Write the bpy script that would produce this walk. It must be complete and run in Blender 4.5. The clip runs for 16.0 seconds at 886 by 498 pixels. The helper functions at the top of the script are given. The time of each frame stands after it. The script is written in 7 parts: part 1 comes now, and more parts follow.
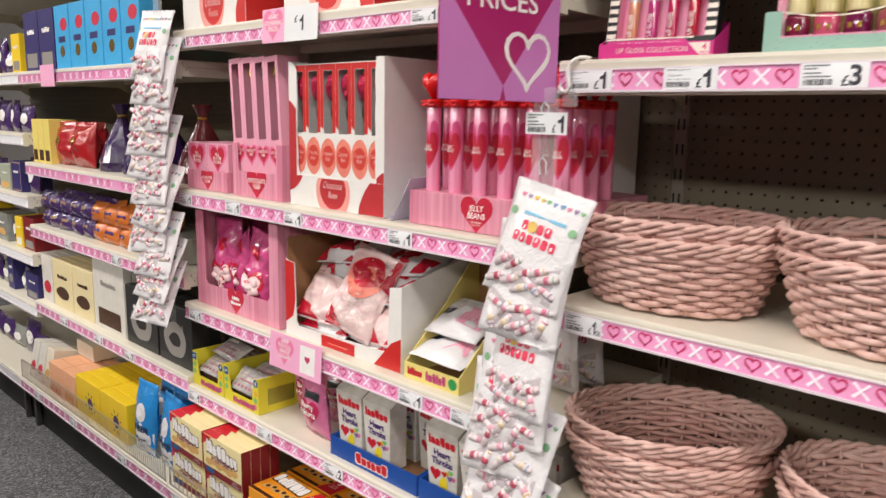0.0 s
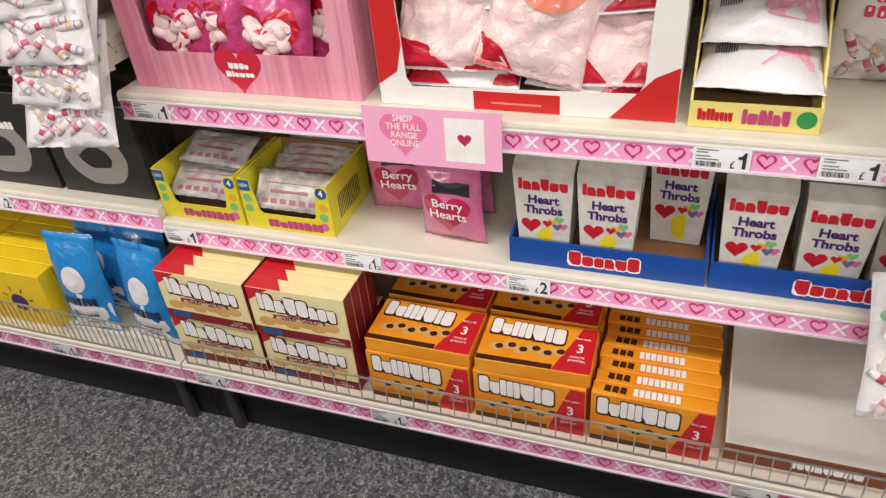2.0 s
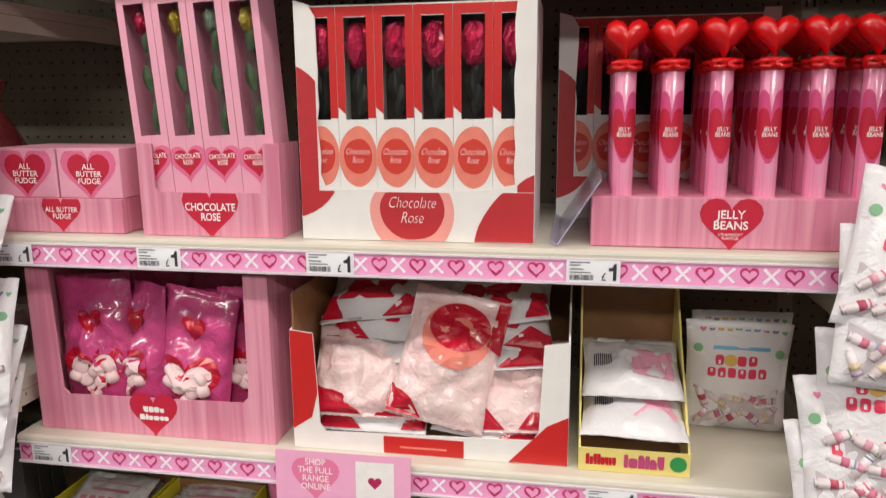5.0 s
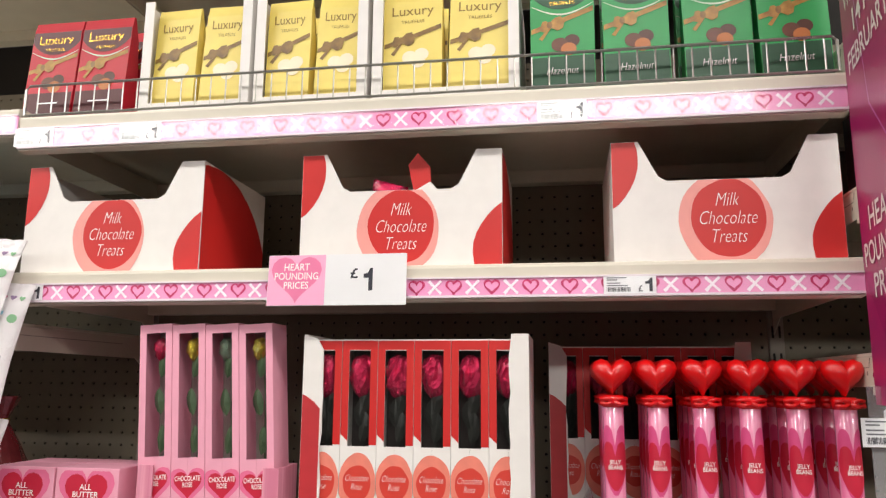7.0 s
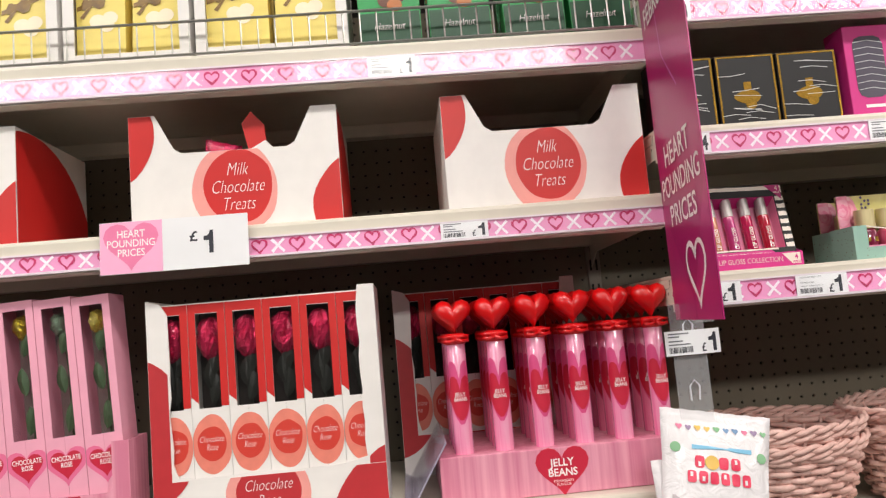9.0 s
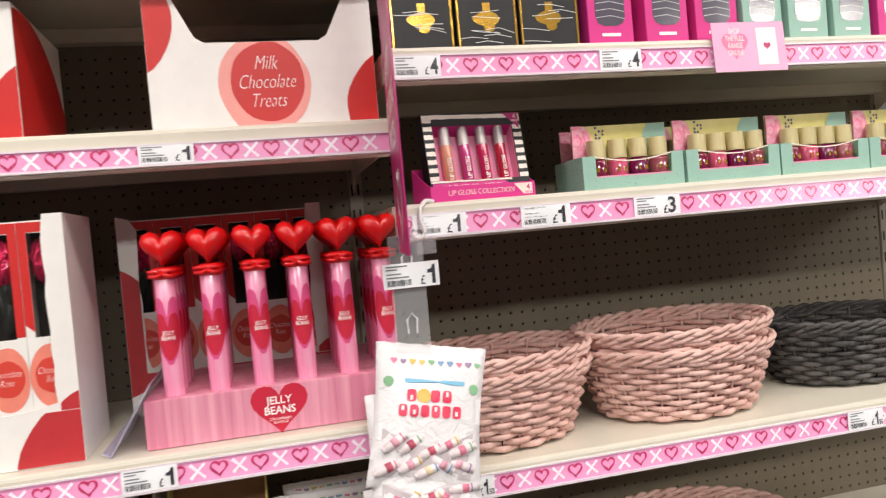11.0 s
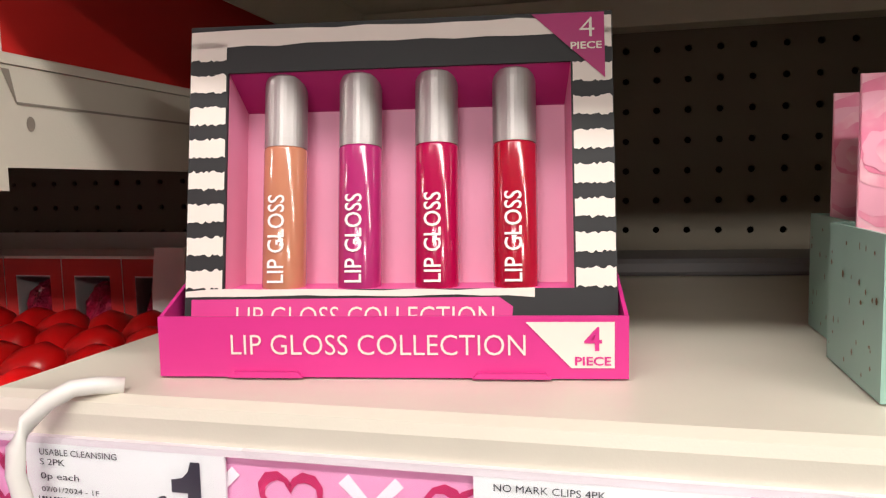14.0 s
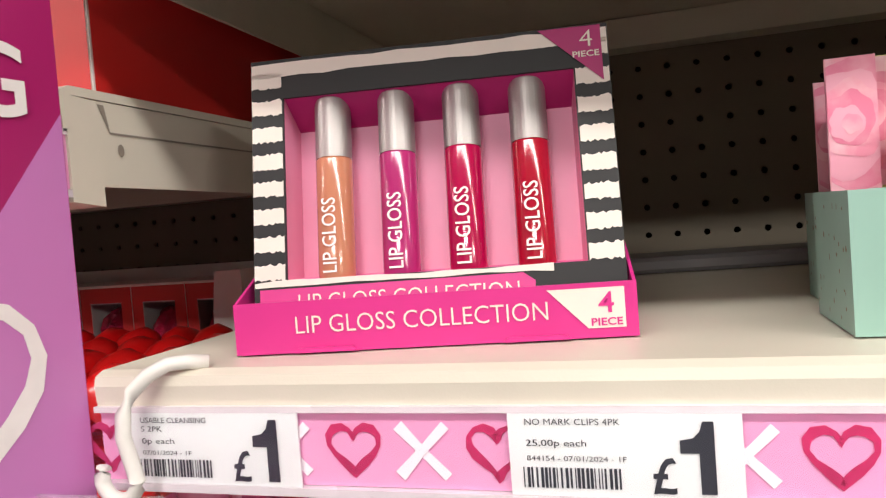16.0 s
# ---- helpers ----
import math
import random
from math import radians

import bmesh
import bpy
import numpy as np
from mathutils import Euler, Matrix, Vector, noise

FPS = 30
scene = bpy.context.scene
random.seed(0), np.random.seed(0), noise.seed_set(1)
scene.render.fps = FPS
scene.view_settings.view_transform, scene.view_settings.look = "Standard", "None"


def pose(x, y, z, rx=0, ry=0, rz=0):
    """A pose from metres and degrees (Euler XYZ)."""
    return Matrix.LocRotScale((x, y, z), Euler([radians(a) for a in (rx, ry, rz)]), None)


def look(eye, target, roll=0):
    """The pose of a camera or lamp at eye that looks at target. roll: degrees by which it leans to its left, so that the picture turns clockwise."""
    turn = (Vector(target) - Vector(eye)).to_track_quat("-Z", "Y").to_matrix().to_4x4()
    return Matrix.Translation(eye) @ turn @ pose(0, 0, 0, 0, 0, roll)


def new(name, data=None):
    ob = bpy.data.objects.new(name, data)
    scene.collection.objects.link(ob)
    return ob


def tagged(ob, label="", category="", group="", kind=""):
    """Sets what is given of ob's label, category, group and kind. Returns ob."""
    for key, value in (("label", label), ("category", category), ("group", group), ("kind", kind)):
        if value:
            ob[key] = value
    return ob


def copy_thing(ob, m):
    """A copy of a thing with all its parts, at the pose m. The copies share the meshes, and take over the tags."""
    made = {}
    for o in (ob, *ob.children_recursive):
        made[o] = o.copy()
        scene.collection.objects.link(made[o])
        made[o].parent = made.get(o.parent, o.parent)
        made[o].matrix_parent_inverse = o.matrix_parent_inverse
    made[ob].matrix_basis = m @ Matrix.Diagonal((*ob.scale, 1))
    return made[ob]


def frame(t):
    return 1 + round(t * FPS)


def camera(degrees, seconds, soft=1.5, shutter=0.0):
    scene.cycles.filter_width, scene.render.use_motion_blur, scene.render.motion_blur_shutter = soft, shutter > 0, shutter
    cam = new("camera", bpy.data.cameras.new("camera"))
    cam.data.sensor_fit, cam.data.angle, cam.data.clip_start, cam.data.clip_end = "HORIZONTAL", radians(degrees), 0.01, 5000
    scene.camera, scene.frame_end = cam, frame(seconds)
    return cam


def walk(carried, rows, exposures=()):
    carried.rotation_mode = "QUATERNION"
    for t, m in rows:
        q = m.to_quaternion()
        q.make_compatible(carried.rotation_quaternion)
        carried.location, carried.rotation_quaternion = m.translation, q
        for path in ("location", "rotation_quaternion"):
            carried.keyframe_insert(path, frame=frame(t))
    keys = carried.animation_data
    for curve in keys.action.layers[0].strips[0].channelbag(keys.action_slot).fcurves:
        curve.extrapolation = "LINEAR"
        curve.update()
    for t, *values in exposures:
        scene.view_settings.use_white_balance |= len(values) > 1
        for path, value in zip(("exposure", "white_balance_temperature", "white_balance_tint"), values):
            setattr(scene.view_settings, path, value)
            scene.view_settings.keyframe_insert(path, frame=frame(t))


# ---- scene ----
cam = camera(61.8, 16.0, soft=1.25, shutter=0.16)
PATH = [
    (0, (1.94, -0.987, 1.268), (0.59, 0.445, 0.915), 1.1),
    (0.5, (1.633, -1.022, 1.24), (0.307, 0.363, 0.673), -2.0),
    (1, (1.308, -1.02, 1.221), (0.173, 0.413, 0.41), -5.3),
    (1.5, (1.015, -0.857, 1.172), (0.141, 0.619, 0.144), -6.5),
    (2, (0.895, -0.874, 1.183), (0.285, 0.633, 0.018), -5.7),
    (2.5, (0.837, -0.908, 1.17), (0.43, 0.602, -0.076), -3.7),
    (3, (0.839, -0.931, 1.186), (0.518, 0.665, 0.024), -2.3),
    (3.5, (0.849, -0.948, 1.202), (0.551, 0.743, 0.177), -1.7),
    (4, (0.861, -0.95, 1.222), (0.549, 0.842, 0.392), -1.5),
    (4.5, (0.868, -0.958, 1.241), (0.536, 0.914, 0.618), -1.0),
    (5, (0.868, -0.96, 1.25), (0.519, 0.97, 0.857), -0.5),
    (5.2, (0.863, -0.964, 1.267), (0.516, 0.983, 0.97), -0.4),
    (7.3, (0.863, -1.034, 1.331), (0.562, 0.907, 1.703), -0.0),
    (7.5, (0.843, -1.045, 1.34), (0.609, 0.911, 1.686), -0.6),
    (8, (0.854, -1.054, 1.305), (0.74, 0.914, 1.642), -2.3),
    (8.5, (0.844, -1.058, 1.304), (0.869, 0.923, 1.574), -3.9),
    (9, (0.855, -1.056, 1.31), (0.975, 0.929, 1.521), -5.0),
    (9.5, (0.837, -1.064, 1.308), (1.063, 0.916, 1.477), -6.0),
    (10, (0.835, -1.113, 1.296), (1.255, 0.842, 1.369), -6.4),
    (10.2, (0.828, -1.13, 1.281), (1.373, 0.794, 1.328), -6.9),
    (12.3, (1.555, -0.505, 1.391), (1.663, 1.484, 1.21), -2.3),
    (12.5, (1.557, -0.41, 1.36), (1.558, 1.59, 1.315), -3.1),
    (13, (1.512, -0.265, 1.42), (1.231, 1.71, 1.283), -1.7),
    (13.5, (1.479, -0.214, 1.43), (1.058, 1.733, 1.25), -1.3),
    (14, (1.474, -0.212, 1.429), (0.998, 1.721, 1.242), -1.2),
    (14.5, (1.484, -0.229, 1.426), (0.971, 1.695, 1.239), -1.6),
    (15, (1.486, -0.229, 1.423), (0.945, 1.688, 1.244), -2.3),
    (15.5, (1.487, -0.227, 1.421), (0.937, 1.69, 1.267), -3.3),
    (16, (1.487, -0.256, 1.41), (0.917, 1.659, 1.334), -4.4),
]
EXPOSURE = [(0, 0.04), (1.0, -0.08), (2.5, 0.04), (3.5, -0.12), (4.2, -0.2), (5.2, -0.1), (7.3, 0.04), (10.2, 0.02), (12.3, 0.42), (13.0, 0.32), (14.5, 0.32), (16, 0.36)]
walk(cam, [(t, look(eye, target, roll)) for t, eye, target, roll in PATH], EXPOSURE)

# ---- light ----
world = bpy.data.worlds.new("world")
world.use_nodes = True
scene.world = world
world.node_tree.nodes["Background"].inputs["Color"].default_value = (1.0, 0.97, 0.93, 1)
world.node_tree.nodes["Background"].inputs["Strength"].default_value = 0.006


def strip_lamp(y, power, x, length, width):
    data = bpy.data.lights.new("ceiling_strip_lamp", "AREA")
    data.shape, data.size, data.size_y = "RECTANGLE", length, width
    data.energy, data.color = power, (1.0, 0.955, 0.9)
    ob = new("ceiling_strip_lamp", data)
    ob.matrix_world = pose(x, y, 2.93, 0, 0, 0)
    return ob


for lx in (-4.8, -1.4, 2.0, 5.4):
    strip_lamp(-1.25, 54, lx, 3.0, 0.28)
for lx in (-3.1, 1.5, 6.1):
    strip_lamp(-4.4, 145, lx, 1.8, 0.6)


# ---- materials ----
def rgb(r, g, b):
    """Linear colour from 0-255 display values."""
    f = lambda c: (c / 255 / 12.92) if c / 255 <= 0.04045 else ((c / 255 + 0.055) / 1.055) ** 2.4
    return (f(r), f(g), f(b), 1)


MATS = {}


def paint(name, col, rough=0.5, metal=0.0, spec=0.5, vary=0.08, scale=60.0, bump=0.0, bump_scale=300.0, coat=0.0, stretch=(1, 1, 1), alt=None, mix=(0.4, 0.6), trans=0.0, alpha=1.0, crumple=0.0):
    """Principled surface whose colour wanders between col and alt (or a darker col) with two scales of noise."""
    if name in MATS:
        return MATS[name]
    m = bpy.data.materials.new(name)
    m.use_nodes = True
    nt = m.node_tree
    p = nt.nodes["Principled BSDF"]
    tc = nt.nodes.new("ShaderNodeTexCoord")
    mp = nt.nodes.new("ShaderNodeMapping")
    mp.inputs["Scale"].default_value = stretch
    nt.links.new(tc.outputs["Object"], mp.inputs["Vector"])
    n1 = nt.nodes.new("ShaderNodeTexNoise")
    n1.inputs["Scale"].default_value, n1.inputs["Detail"].default_value = scale, 4
    n2 = nt.nodes.new("ShaderNodeTexNoise")
    n2.inputs["Scale"].default_value, n2.inputs["Detail"].default_value = scale / 9, 2
    for n in (n1, n2):
        nt.links.new(mp.outputs["Vector"], n.inputs["Vector"])
    add = nt.nodes.new("ShaderNodeMath")
    add.operation = "ADD"
    nt.links.new(n1.outputs["Fac"], add.inputs[0])
    nt.links.new(n2.outputs["Fac"], add.inputs[1])
    half = nt.nodes.new("ShaderNodeMapRange")
    half.inputs["From Min"].default_value, half.inputs["From Max"].default_value = 2 * mix[0], 2 * mix[1]
    nt.links.new(add.outputs[0], half.inputs["Value"])
    mx = nt.nodes.new("ShaderNodeMix")
    mx.data_type = "RGBA"
    other = alt or tuple(c * (1 - vary) for c in col[:3]) + (1,)
    mx.inputs["A"].default_value, mx.inputs["B"].default_value = col, other
    nt.links.new(half.outputs["Result"], mx.inputs["Factor"])
    nt.links.new(mx.outputs["Result"], p.inputs["Base Color"])
    rr = nt.nodes.new("ShaderNodeMapRange")
    rr.inputs["To Min"].default_value, rr.inputs["To Max"].default_value = max(rough - 0.06, 0.02), min(rough + 0.08, 1)
    nt.links.new(n2.outputs["Fac"], rr.inputs["Value"])
    nt.links.new(rr.outputs["Result"], p.inputs["Roughness"])
    p.inputs["Metallic"].default_value = metal
    p.inputs["Specular IOR Level"].default_value = spec
    p.inputs["Coat Weight"].default_value = coat
    p.inputs["Coat Roughness"].default_value = 0.12
    p.inputs["Transmission Weight"].default_value = trans
    p.inputs["Alpha"].default_value = alpha
    if bump:
        nb = nt.nodes.new("ShaderNodeTexNoise")
        nb.inputs["Scale"].default_value, nb.inputs["Detail"].default_value = bump_scale, 3
        nt.links.new(tc.outputs["Object"], nb.inputs["Vector"])
        b = nt.nodes.new("ShaderNodeBump")
        nb.inputs["Distortion"].default_value = crumple
        b.inputs["Strength"].default_value, b.inputs["Distance"].default_value = bump, 0.002 + 0.002 * crumple
        nt.links.new(nb.outputs["Fac"], b.inputs["Height"])
        nt.links.new(b.outputs["Normal"], p.inputs["Normal"])
    MATS[name] = m
    return m


def card(name, col, **kw):
    base = dict(rough=0.42, vary=0.05, scale=35, bump=0.03, bump_scale=90)
    base.update(kw)
    return paint(name, col, **base)


def foil(name, col, **kw):
    base = dict(rough=0.25, vary=0.12, scale=25, bump=0.55, bump_scale=38, coat=0.5, crumple=1.6)
    base.update(kw)
    return paint(name, col, **base)


STEEL = paint("cream_powder_coat", rgb(226, 219, 203), rough=0.38, vary=0.06, scale=20, bump=0.05, bump_scale=900)
# Set darker than the cream steel, with recess shade put into the colour.
PANEL = paint("darkened_back_panel", rgb(121, 111, 94), rough=0.55, vary=0.1, scale=14, bump=0.04, bump_scale=500)
# Near-black that stands in for the shade inside peg holes and upright slots.
HOLESHADE = paint("painted_hole_shade", rgb(40, 36, 34), rough=0.8)
UPRIGHT = paint("grey_upright", rgb(150, 140, 128), rough=0.5)
STRIP_PINK = paint("pink_strip_paper", rgb(244, 170, 212), rough=0.22, vary=0.05, scale=8, coat=0.35)
HEART_INK = paint("rose_ink", rgb(206, 52, 108), rough=0.3, vary=0.25, scale=120)
CROSS_INK = paint("white_ink", rgb(250, 244, 250), rough=0.3, vary=0.03)
LABEL_WHITE = paint("white_label_paper", rgb(238, 238, 240), rough=0.35, vary=0.03, scale=20)
INK = paint("black_ink", rgb(48, 49, 60), rough=0.4, coat=0.3)
GREYINK = paint("grey_ink", rgb(120, 120, 126), rough=0.5)
WHITE = card("white_card", rgb(240, 236, 232))
WHITE_TEXT = paint("white_print", rgb(250, 244, 242), rough=0.45)
RED = card("red_card", rgb(205, 40, 38))
DEEPRED = card("deep_red_print", rgb(186, 28, 46))
CORAL = card("coral_print", rgb(240, 138, 120), vary=0.12, scale=50)
PALECORAL = card("pale_coral_print", rgb(244, 164, 156), vary=0.08)
PINKBOX = card("pink_streaked_card", rgb(236, 164, 184), alt=rgb(214, 126, 152), stretch=(9, 9, 0.3), scale=14, mix=(0.4, 0.6))
PINKPLAIN = card("pink_card", rgb(243, 170, 192), vary=0.06)
HOTPINK = card("hot_pink_card", rgb(214, 50, 138))
HEARTRED = card("heart_red_print", rgb(206, 38, 66))
BROWNCARD = card("brown_card", rgb(150, 108, 72), vary=0.15, scale=50)


def flecked(name, dark, light, scale):
    """A floor of fine random flecks."""
    mt = bpy.data.materials.new(name)
    mt.use_nodes = True
    nt = mt.node_tree
    p = nt.nodes["Principled BSDF"]
    tc = nt.nodes.new("ShaderNodeTexCoord")
    v = nt.nodes.new("ShaderNodeTexVoronoi")
    v.inputs["Scale"].default_value = scale
    v2 = nt.nodes.new("ShaderNodeTexVoronoi")
    v2.inputs["Scale"].default_value = scale * 0.45
    n = nt.nodes.new("ShaderNodeTexNoise")
    n.inputs["Scale"].default_value = 2.5
    for q in (v, v2, n):
        nt.links.new(tc.outputs["Object"], q.inputs["Vector"])
    s1, s2 = nt.nodes.new("ShaderNodeSeparateColor"), nt.nodes.new("ShaderNodeSeparateColor")
    nt.links.new(v.outputs["Color"], s1.inputs["Color"])
    nt.links.new(v2.outputs["Color"], s2.inputs["Color"])
    mul = nt.nodes.new("ShaderNodeMath")
    mul.operation = "MULTIPLY"
    nt.links.new(s1.outputs["Red"], mul.inputs[0])
    nt.links.new(s2.outputs["Green"], mul.inputs[1])
    mx = nt.nodes.new("ShaderNodeMix")
    mx.data_type = "RGBA"
    mx.inputs["A"].default_value, mx.inputs["B"].default_value = dark, light
    nt.links.new(mul.outputs[0], mx.inputs["Factor"])
    nt.links.new(mx.outputs["Result"], p.inputs["Base Color"])
    rr = nt.nodes.new("ShaderNodeMapRange")
    rr.inputs["To Min"].default_value, rr.inputs["To Max"].default_value = 0.42, 0.6
    nt.links.new(n.outputs["Fac"], rr.inputs["Value"])
    nt.links.new(rr.outputs["Result"], p.inputs["Roughness"])
    b = nt.nodes.new("ShaderNodeBump")
    b.inputs["Strength"].default_value, b.inputs["Distance"].default_value = 0.25, 0.001
    nt.links.new(s1.outputs["Blue"], b.inputs["Height"])
    nt.links.new(b.outputs["Normal"], p.inputs["Normal"])
    return mt


CARPET = flecked("grey_flecked_floor", rgb(58, 58, 62), rgb(176, 176, 178), 330)
CEIL = paint("white_ceiling", rgb(200, 198, 194), rough=0.8, scale=5)
WALL = paint("shop_wall", rgb(120, 116, 114), rough=0.8, scale=3)
WIRE = paint("zinc_wire", rgb(205, 203, 198), rough=0.28, metal=0.85, scale=40)
WICKER = paint("pink_wicker", rgb(232, 196, 186), rough=0.6, alt=rgb(204, 160, 150), scale=70, mix=(0.38, 0.62), bump=0.3, bump_scale=260)
DARKWICKER = paint("grey_wicker", rgb(92, 88, 86), rough=0.65, alt=rgb(48, 46, 46), scale=80, bump=0.3, bump_scale=260)
STRAW = paint("straw_wicker", rgb(184, 152, 106), rough=0.6, alt=rgb(140, 108, 70), scale=70)
PURPLE = card("plum_banner", rgb(176, 34, 108), rough=0.3, vary=0.1, scale=6)
LILAC = card("lilac_banner", rgb(206, 128, 196), rough=0.3, vary=0.08, scale=6)
CLEAR = paint("clear_plastic", (0.95, 0.95, 0.97, 1), rough=0.08, alpha=0.13, spec=0.5)
FILM = paint("clear_film", (0.02, 0.02, 0.02, 1), rough=0.06, alpha=0.05, spec=0.5)
BAGWHITE = foil("white_sweet_bag", rgb(232, 228, 230), rough=0.3, coat=0.25, vary=0.05)
GOLD = foil("gold", rgb(214, 168, 70), metal=0.9, rough=0.25, bump=0.1)


def clear_sheet(name, rough):
    """Thin clear plastic: see-through, with the gloss of its face."""
    mt = bpy.data.materials.new(name)
    mt.use_nodes = True
    nt = mt.node_tree
    nt.nodes.remove(nt.nodes["Principled BSDF"])
    tr, gl = nt.nodes.new("ShaderNodeBsdfTransparent"), nt.nodes.new("ShaderNodeBsdfGlossy")
    fr, mx = nt.nodes.new("ShaderNodeFresnel"), nt.nodes.new("ShaderNodeMixShader")
    gl.inputs["Roughness"].default_value, fr.inputs["IOR"].default_value = rough, 1.52
    nt.links.new(fr.outputs["Fac"], mx.inputs["Fac"])
    nt.links.new(tr.outputs["BSDF"], mx.inputs[1])
    nt.links.new(gl.outputs["BSDF"], mx.inputs[2])
    nt.links.new(mx.outputs["Shader"], nt.nodes["Material Output"].inputs["Surface"])
    return mt


COVER = clear_sheet("clear_ticket_plastic", 0.17)


# ---- mesh helpers ----
class M:
    """Collects vertices and faces."""

    def __init__(self):
        self.v, self.f = [], []

    def add(self, verts, faces):
        k = len(self.v)
        self.v += [tuple(p) for p in verts]
        self.f += [tuple(i + k for i in face) for face in faces]
        return self

    def box(self, x0, x1, y0, y1, z0, z1, c=0.0, m=None):
        """A box with chamfered edges of width c."""
        if c <= 0:
            vs = [(x, y, z) for x in (x0, x1) for y in (y0, y1) for z in (z0, z1)]
            fs = [(0, 1, 3, 2), (4, 6, 7, 5), (0, 4, 5, 1), (2, 3, 7, 6), (0, 2, 6, 4), (1, 5, 7, 3)]
        else:
            vs, fs, idx = [], [], {}
            for ix, x in enumerate((x0, x1)):
                for iy, y in enumerate((y0, y1)):
                    for iz, z in enumerate((z0, z1)):
                        for a in range(3):
                            p = [x + (c if ix == 0 else -c), y + (c if iy == 0 else -c), z + (c if iz == 0 else -c)]
                            p[a] = (x, y, z)[a]
                            idx[ix, iy, iz, a] = len(vs)
                            vs.append(p)
            for a in range(3):
                b, d = (a + 1) % 3, (a + 2) % 3
                for s in (0, 1):
                    ring = []
                    for u, w in ((0, 0), (1, 0), (1, 1), (0, 1)):
                        k = [0, 0, 0]
                        k[a], k[b], k[d] = s, u, w
                        ring.append(idx[k[0], k[1], k[2], a])
                    fs.append(tuple(ring) if s else tuple(ring[::-1]))
                for u in (0, 1):
                    for w in (0, 1):
                        ends = []
                        for s in (0, 1):
                            k = [0, 0, 0]
                            k[a], k[b], k[d] = s, u, w
                            ends.append((idx[k[0], k[1], k[2], b], idx[k[0], k[1], k[2], d]))
                        q = (ends[0][0], ends[1][0], ends[1][1], ends[0][1])
                        fs.append(q if (u != w) else q[::-1])
            for ix in (0, 1):
                for iy in (0, 1):
                    for iz in (0, 1):
                        q = tuple(idx[ix, iy, iz, a] for a in range(3))
                        fs.append(q if (ix + iy + iz) % 2 else q[::-1])
        if m is not None:
            vs = [m @ Vector(p) for p in vs]
        return self.add(vs, fs)

    def plate(self, pts, y0, y1):
        """A flat plate from an outline in x and z, between y0 (front) and y1."""
        n = len(pts)
        vs = [(x, y0, z) for x, z in pts] + [(x, y1, z) for x, z in pts]
        fs = [tuple(range(n)), tuple(range(2 * n - 1, n - 1, -1))]
        fs += [(i, n + i, n + (i + 1) % n, (i + 1) % n) for i in range(n)]
        return self.add(vs, fs)

    def sheet(self, pts, y):
        """A printed outline in x and z, facing -y."""
        return self.add([(x, y, z) for x, z in pts], [tuple(range(len(pts)))])

    def band(self, path, width, y, closed=True):
        """A brush line along a path in x and z, facing -y."""
        n = len(path)
        vs, fs = [], []
        for i, (x, z) in enumerate(path):
            a, b = path[(i - 1) % n] if closed or i else path[0], path[(i + 1) % n] if closed or i < n - 1 else path[-1]
            dx, dz = b[0] - a[0], b[1] - a[1]
            d = math.hypot(dx, dz) or 1
            w = width[i] if isinstance(width, list) else width
            vs += [(x - dz / d * w / 2, y, z + dx / d * w / 2), (x + dz / d * w / 2, y, z - dx / d * w / 2)]
        for i in range(n if closed else n - 1):
            j = (i + 1) % n
            fs.append((2 * i, 2 * i + 1, 2 * j + 1, 2 * j))
        return self.add(vs, fs)

    def tube(self, path, r, n=6, closed=False):
        """A round bar along a path."""
        pts = [Vector(p) for p in path]
        vs, fs, k = [], [], len(pts)
        for i, p in enumerate(pts):
            a = pts[(i - 1) % k] if closed or i else p
            b = pts[(i + 1) % k] if closed or i < k - 1 else p
            t = (b - a).normalized()
            u = t.orthogonal() if abs(t.z) > 0.95 else t.cross(Vector((0, 0, 1)))
            u.normalize()
            w = t.cross(u)
            rr = r[i] if isinstance(r, list) else r
            vs += [p + (u * math.cos(q) + w * math.sin(q)) * rr for q in (2 * math.pi * j / n for j in range(n))]
        for i in range(k if closed else k - 1):
            e = (i + 1) % k
            fs += [(i * n + j, i * n + (j + 1) % n, e * n + (j + 1) % n, e * n + j) for j in range(n)]
        if not closed:
            fs += [tuple(range(n))[::-1], tuple((k - 1) * n + j for j in range(n))]
        return self.add(vs, fs)

    def lathe(self, prof, x=0.0, y=0.0, n=20):
        """A turned shape from (radius, z) pairs."""
        k, vs, fs = len(prof), [], []
        for r, z in prof:
            vs += [(x + r * math.cos(2 * math.pi * j / n), y + r * math.sin(2 * math.pi * j / n), z) for j in range(n)]
        for i in range(k - 1):
            fs += [(i * n + j, i * n + (j + 1) % n, (i + 1) * n + (j + 1) % n, (i + 1) * n + j) for j in range(n)]
        fs += [tuple(range(n))[::-1], tuple((k - 1) * n + j for j in range(n))]
        return self.add(vs, fs)


def mesh_of(b, name):
    me = bpy.data.meshes.new(name)
    me.from_pydata(b.v, [], b.f)
    me.update()
    return me


TINY_PRINT = ("barcode", "gold_flecks", "side_print", "brand_bar", "badge_mark", "corner_print", "print", "slot_pattern", "picture", "picture_detail", "title_eyes")


def part(name, b, mat, parent=None, label="", smooth=False):
    me = b if isinstance(b, bpy.types.Mesh) else mesh_of(b, name)
    if not len(me.materials):
        me.materials.append(mat)
    if smooth:
        me.polygons.foreach_set("use_smooth", [True] * len(me.polygons))
    ob = new(name, me)
    ob.parent = parent
    return tagged(ob, label, kind="stuff" if name in TINY_PRINT else "")


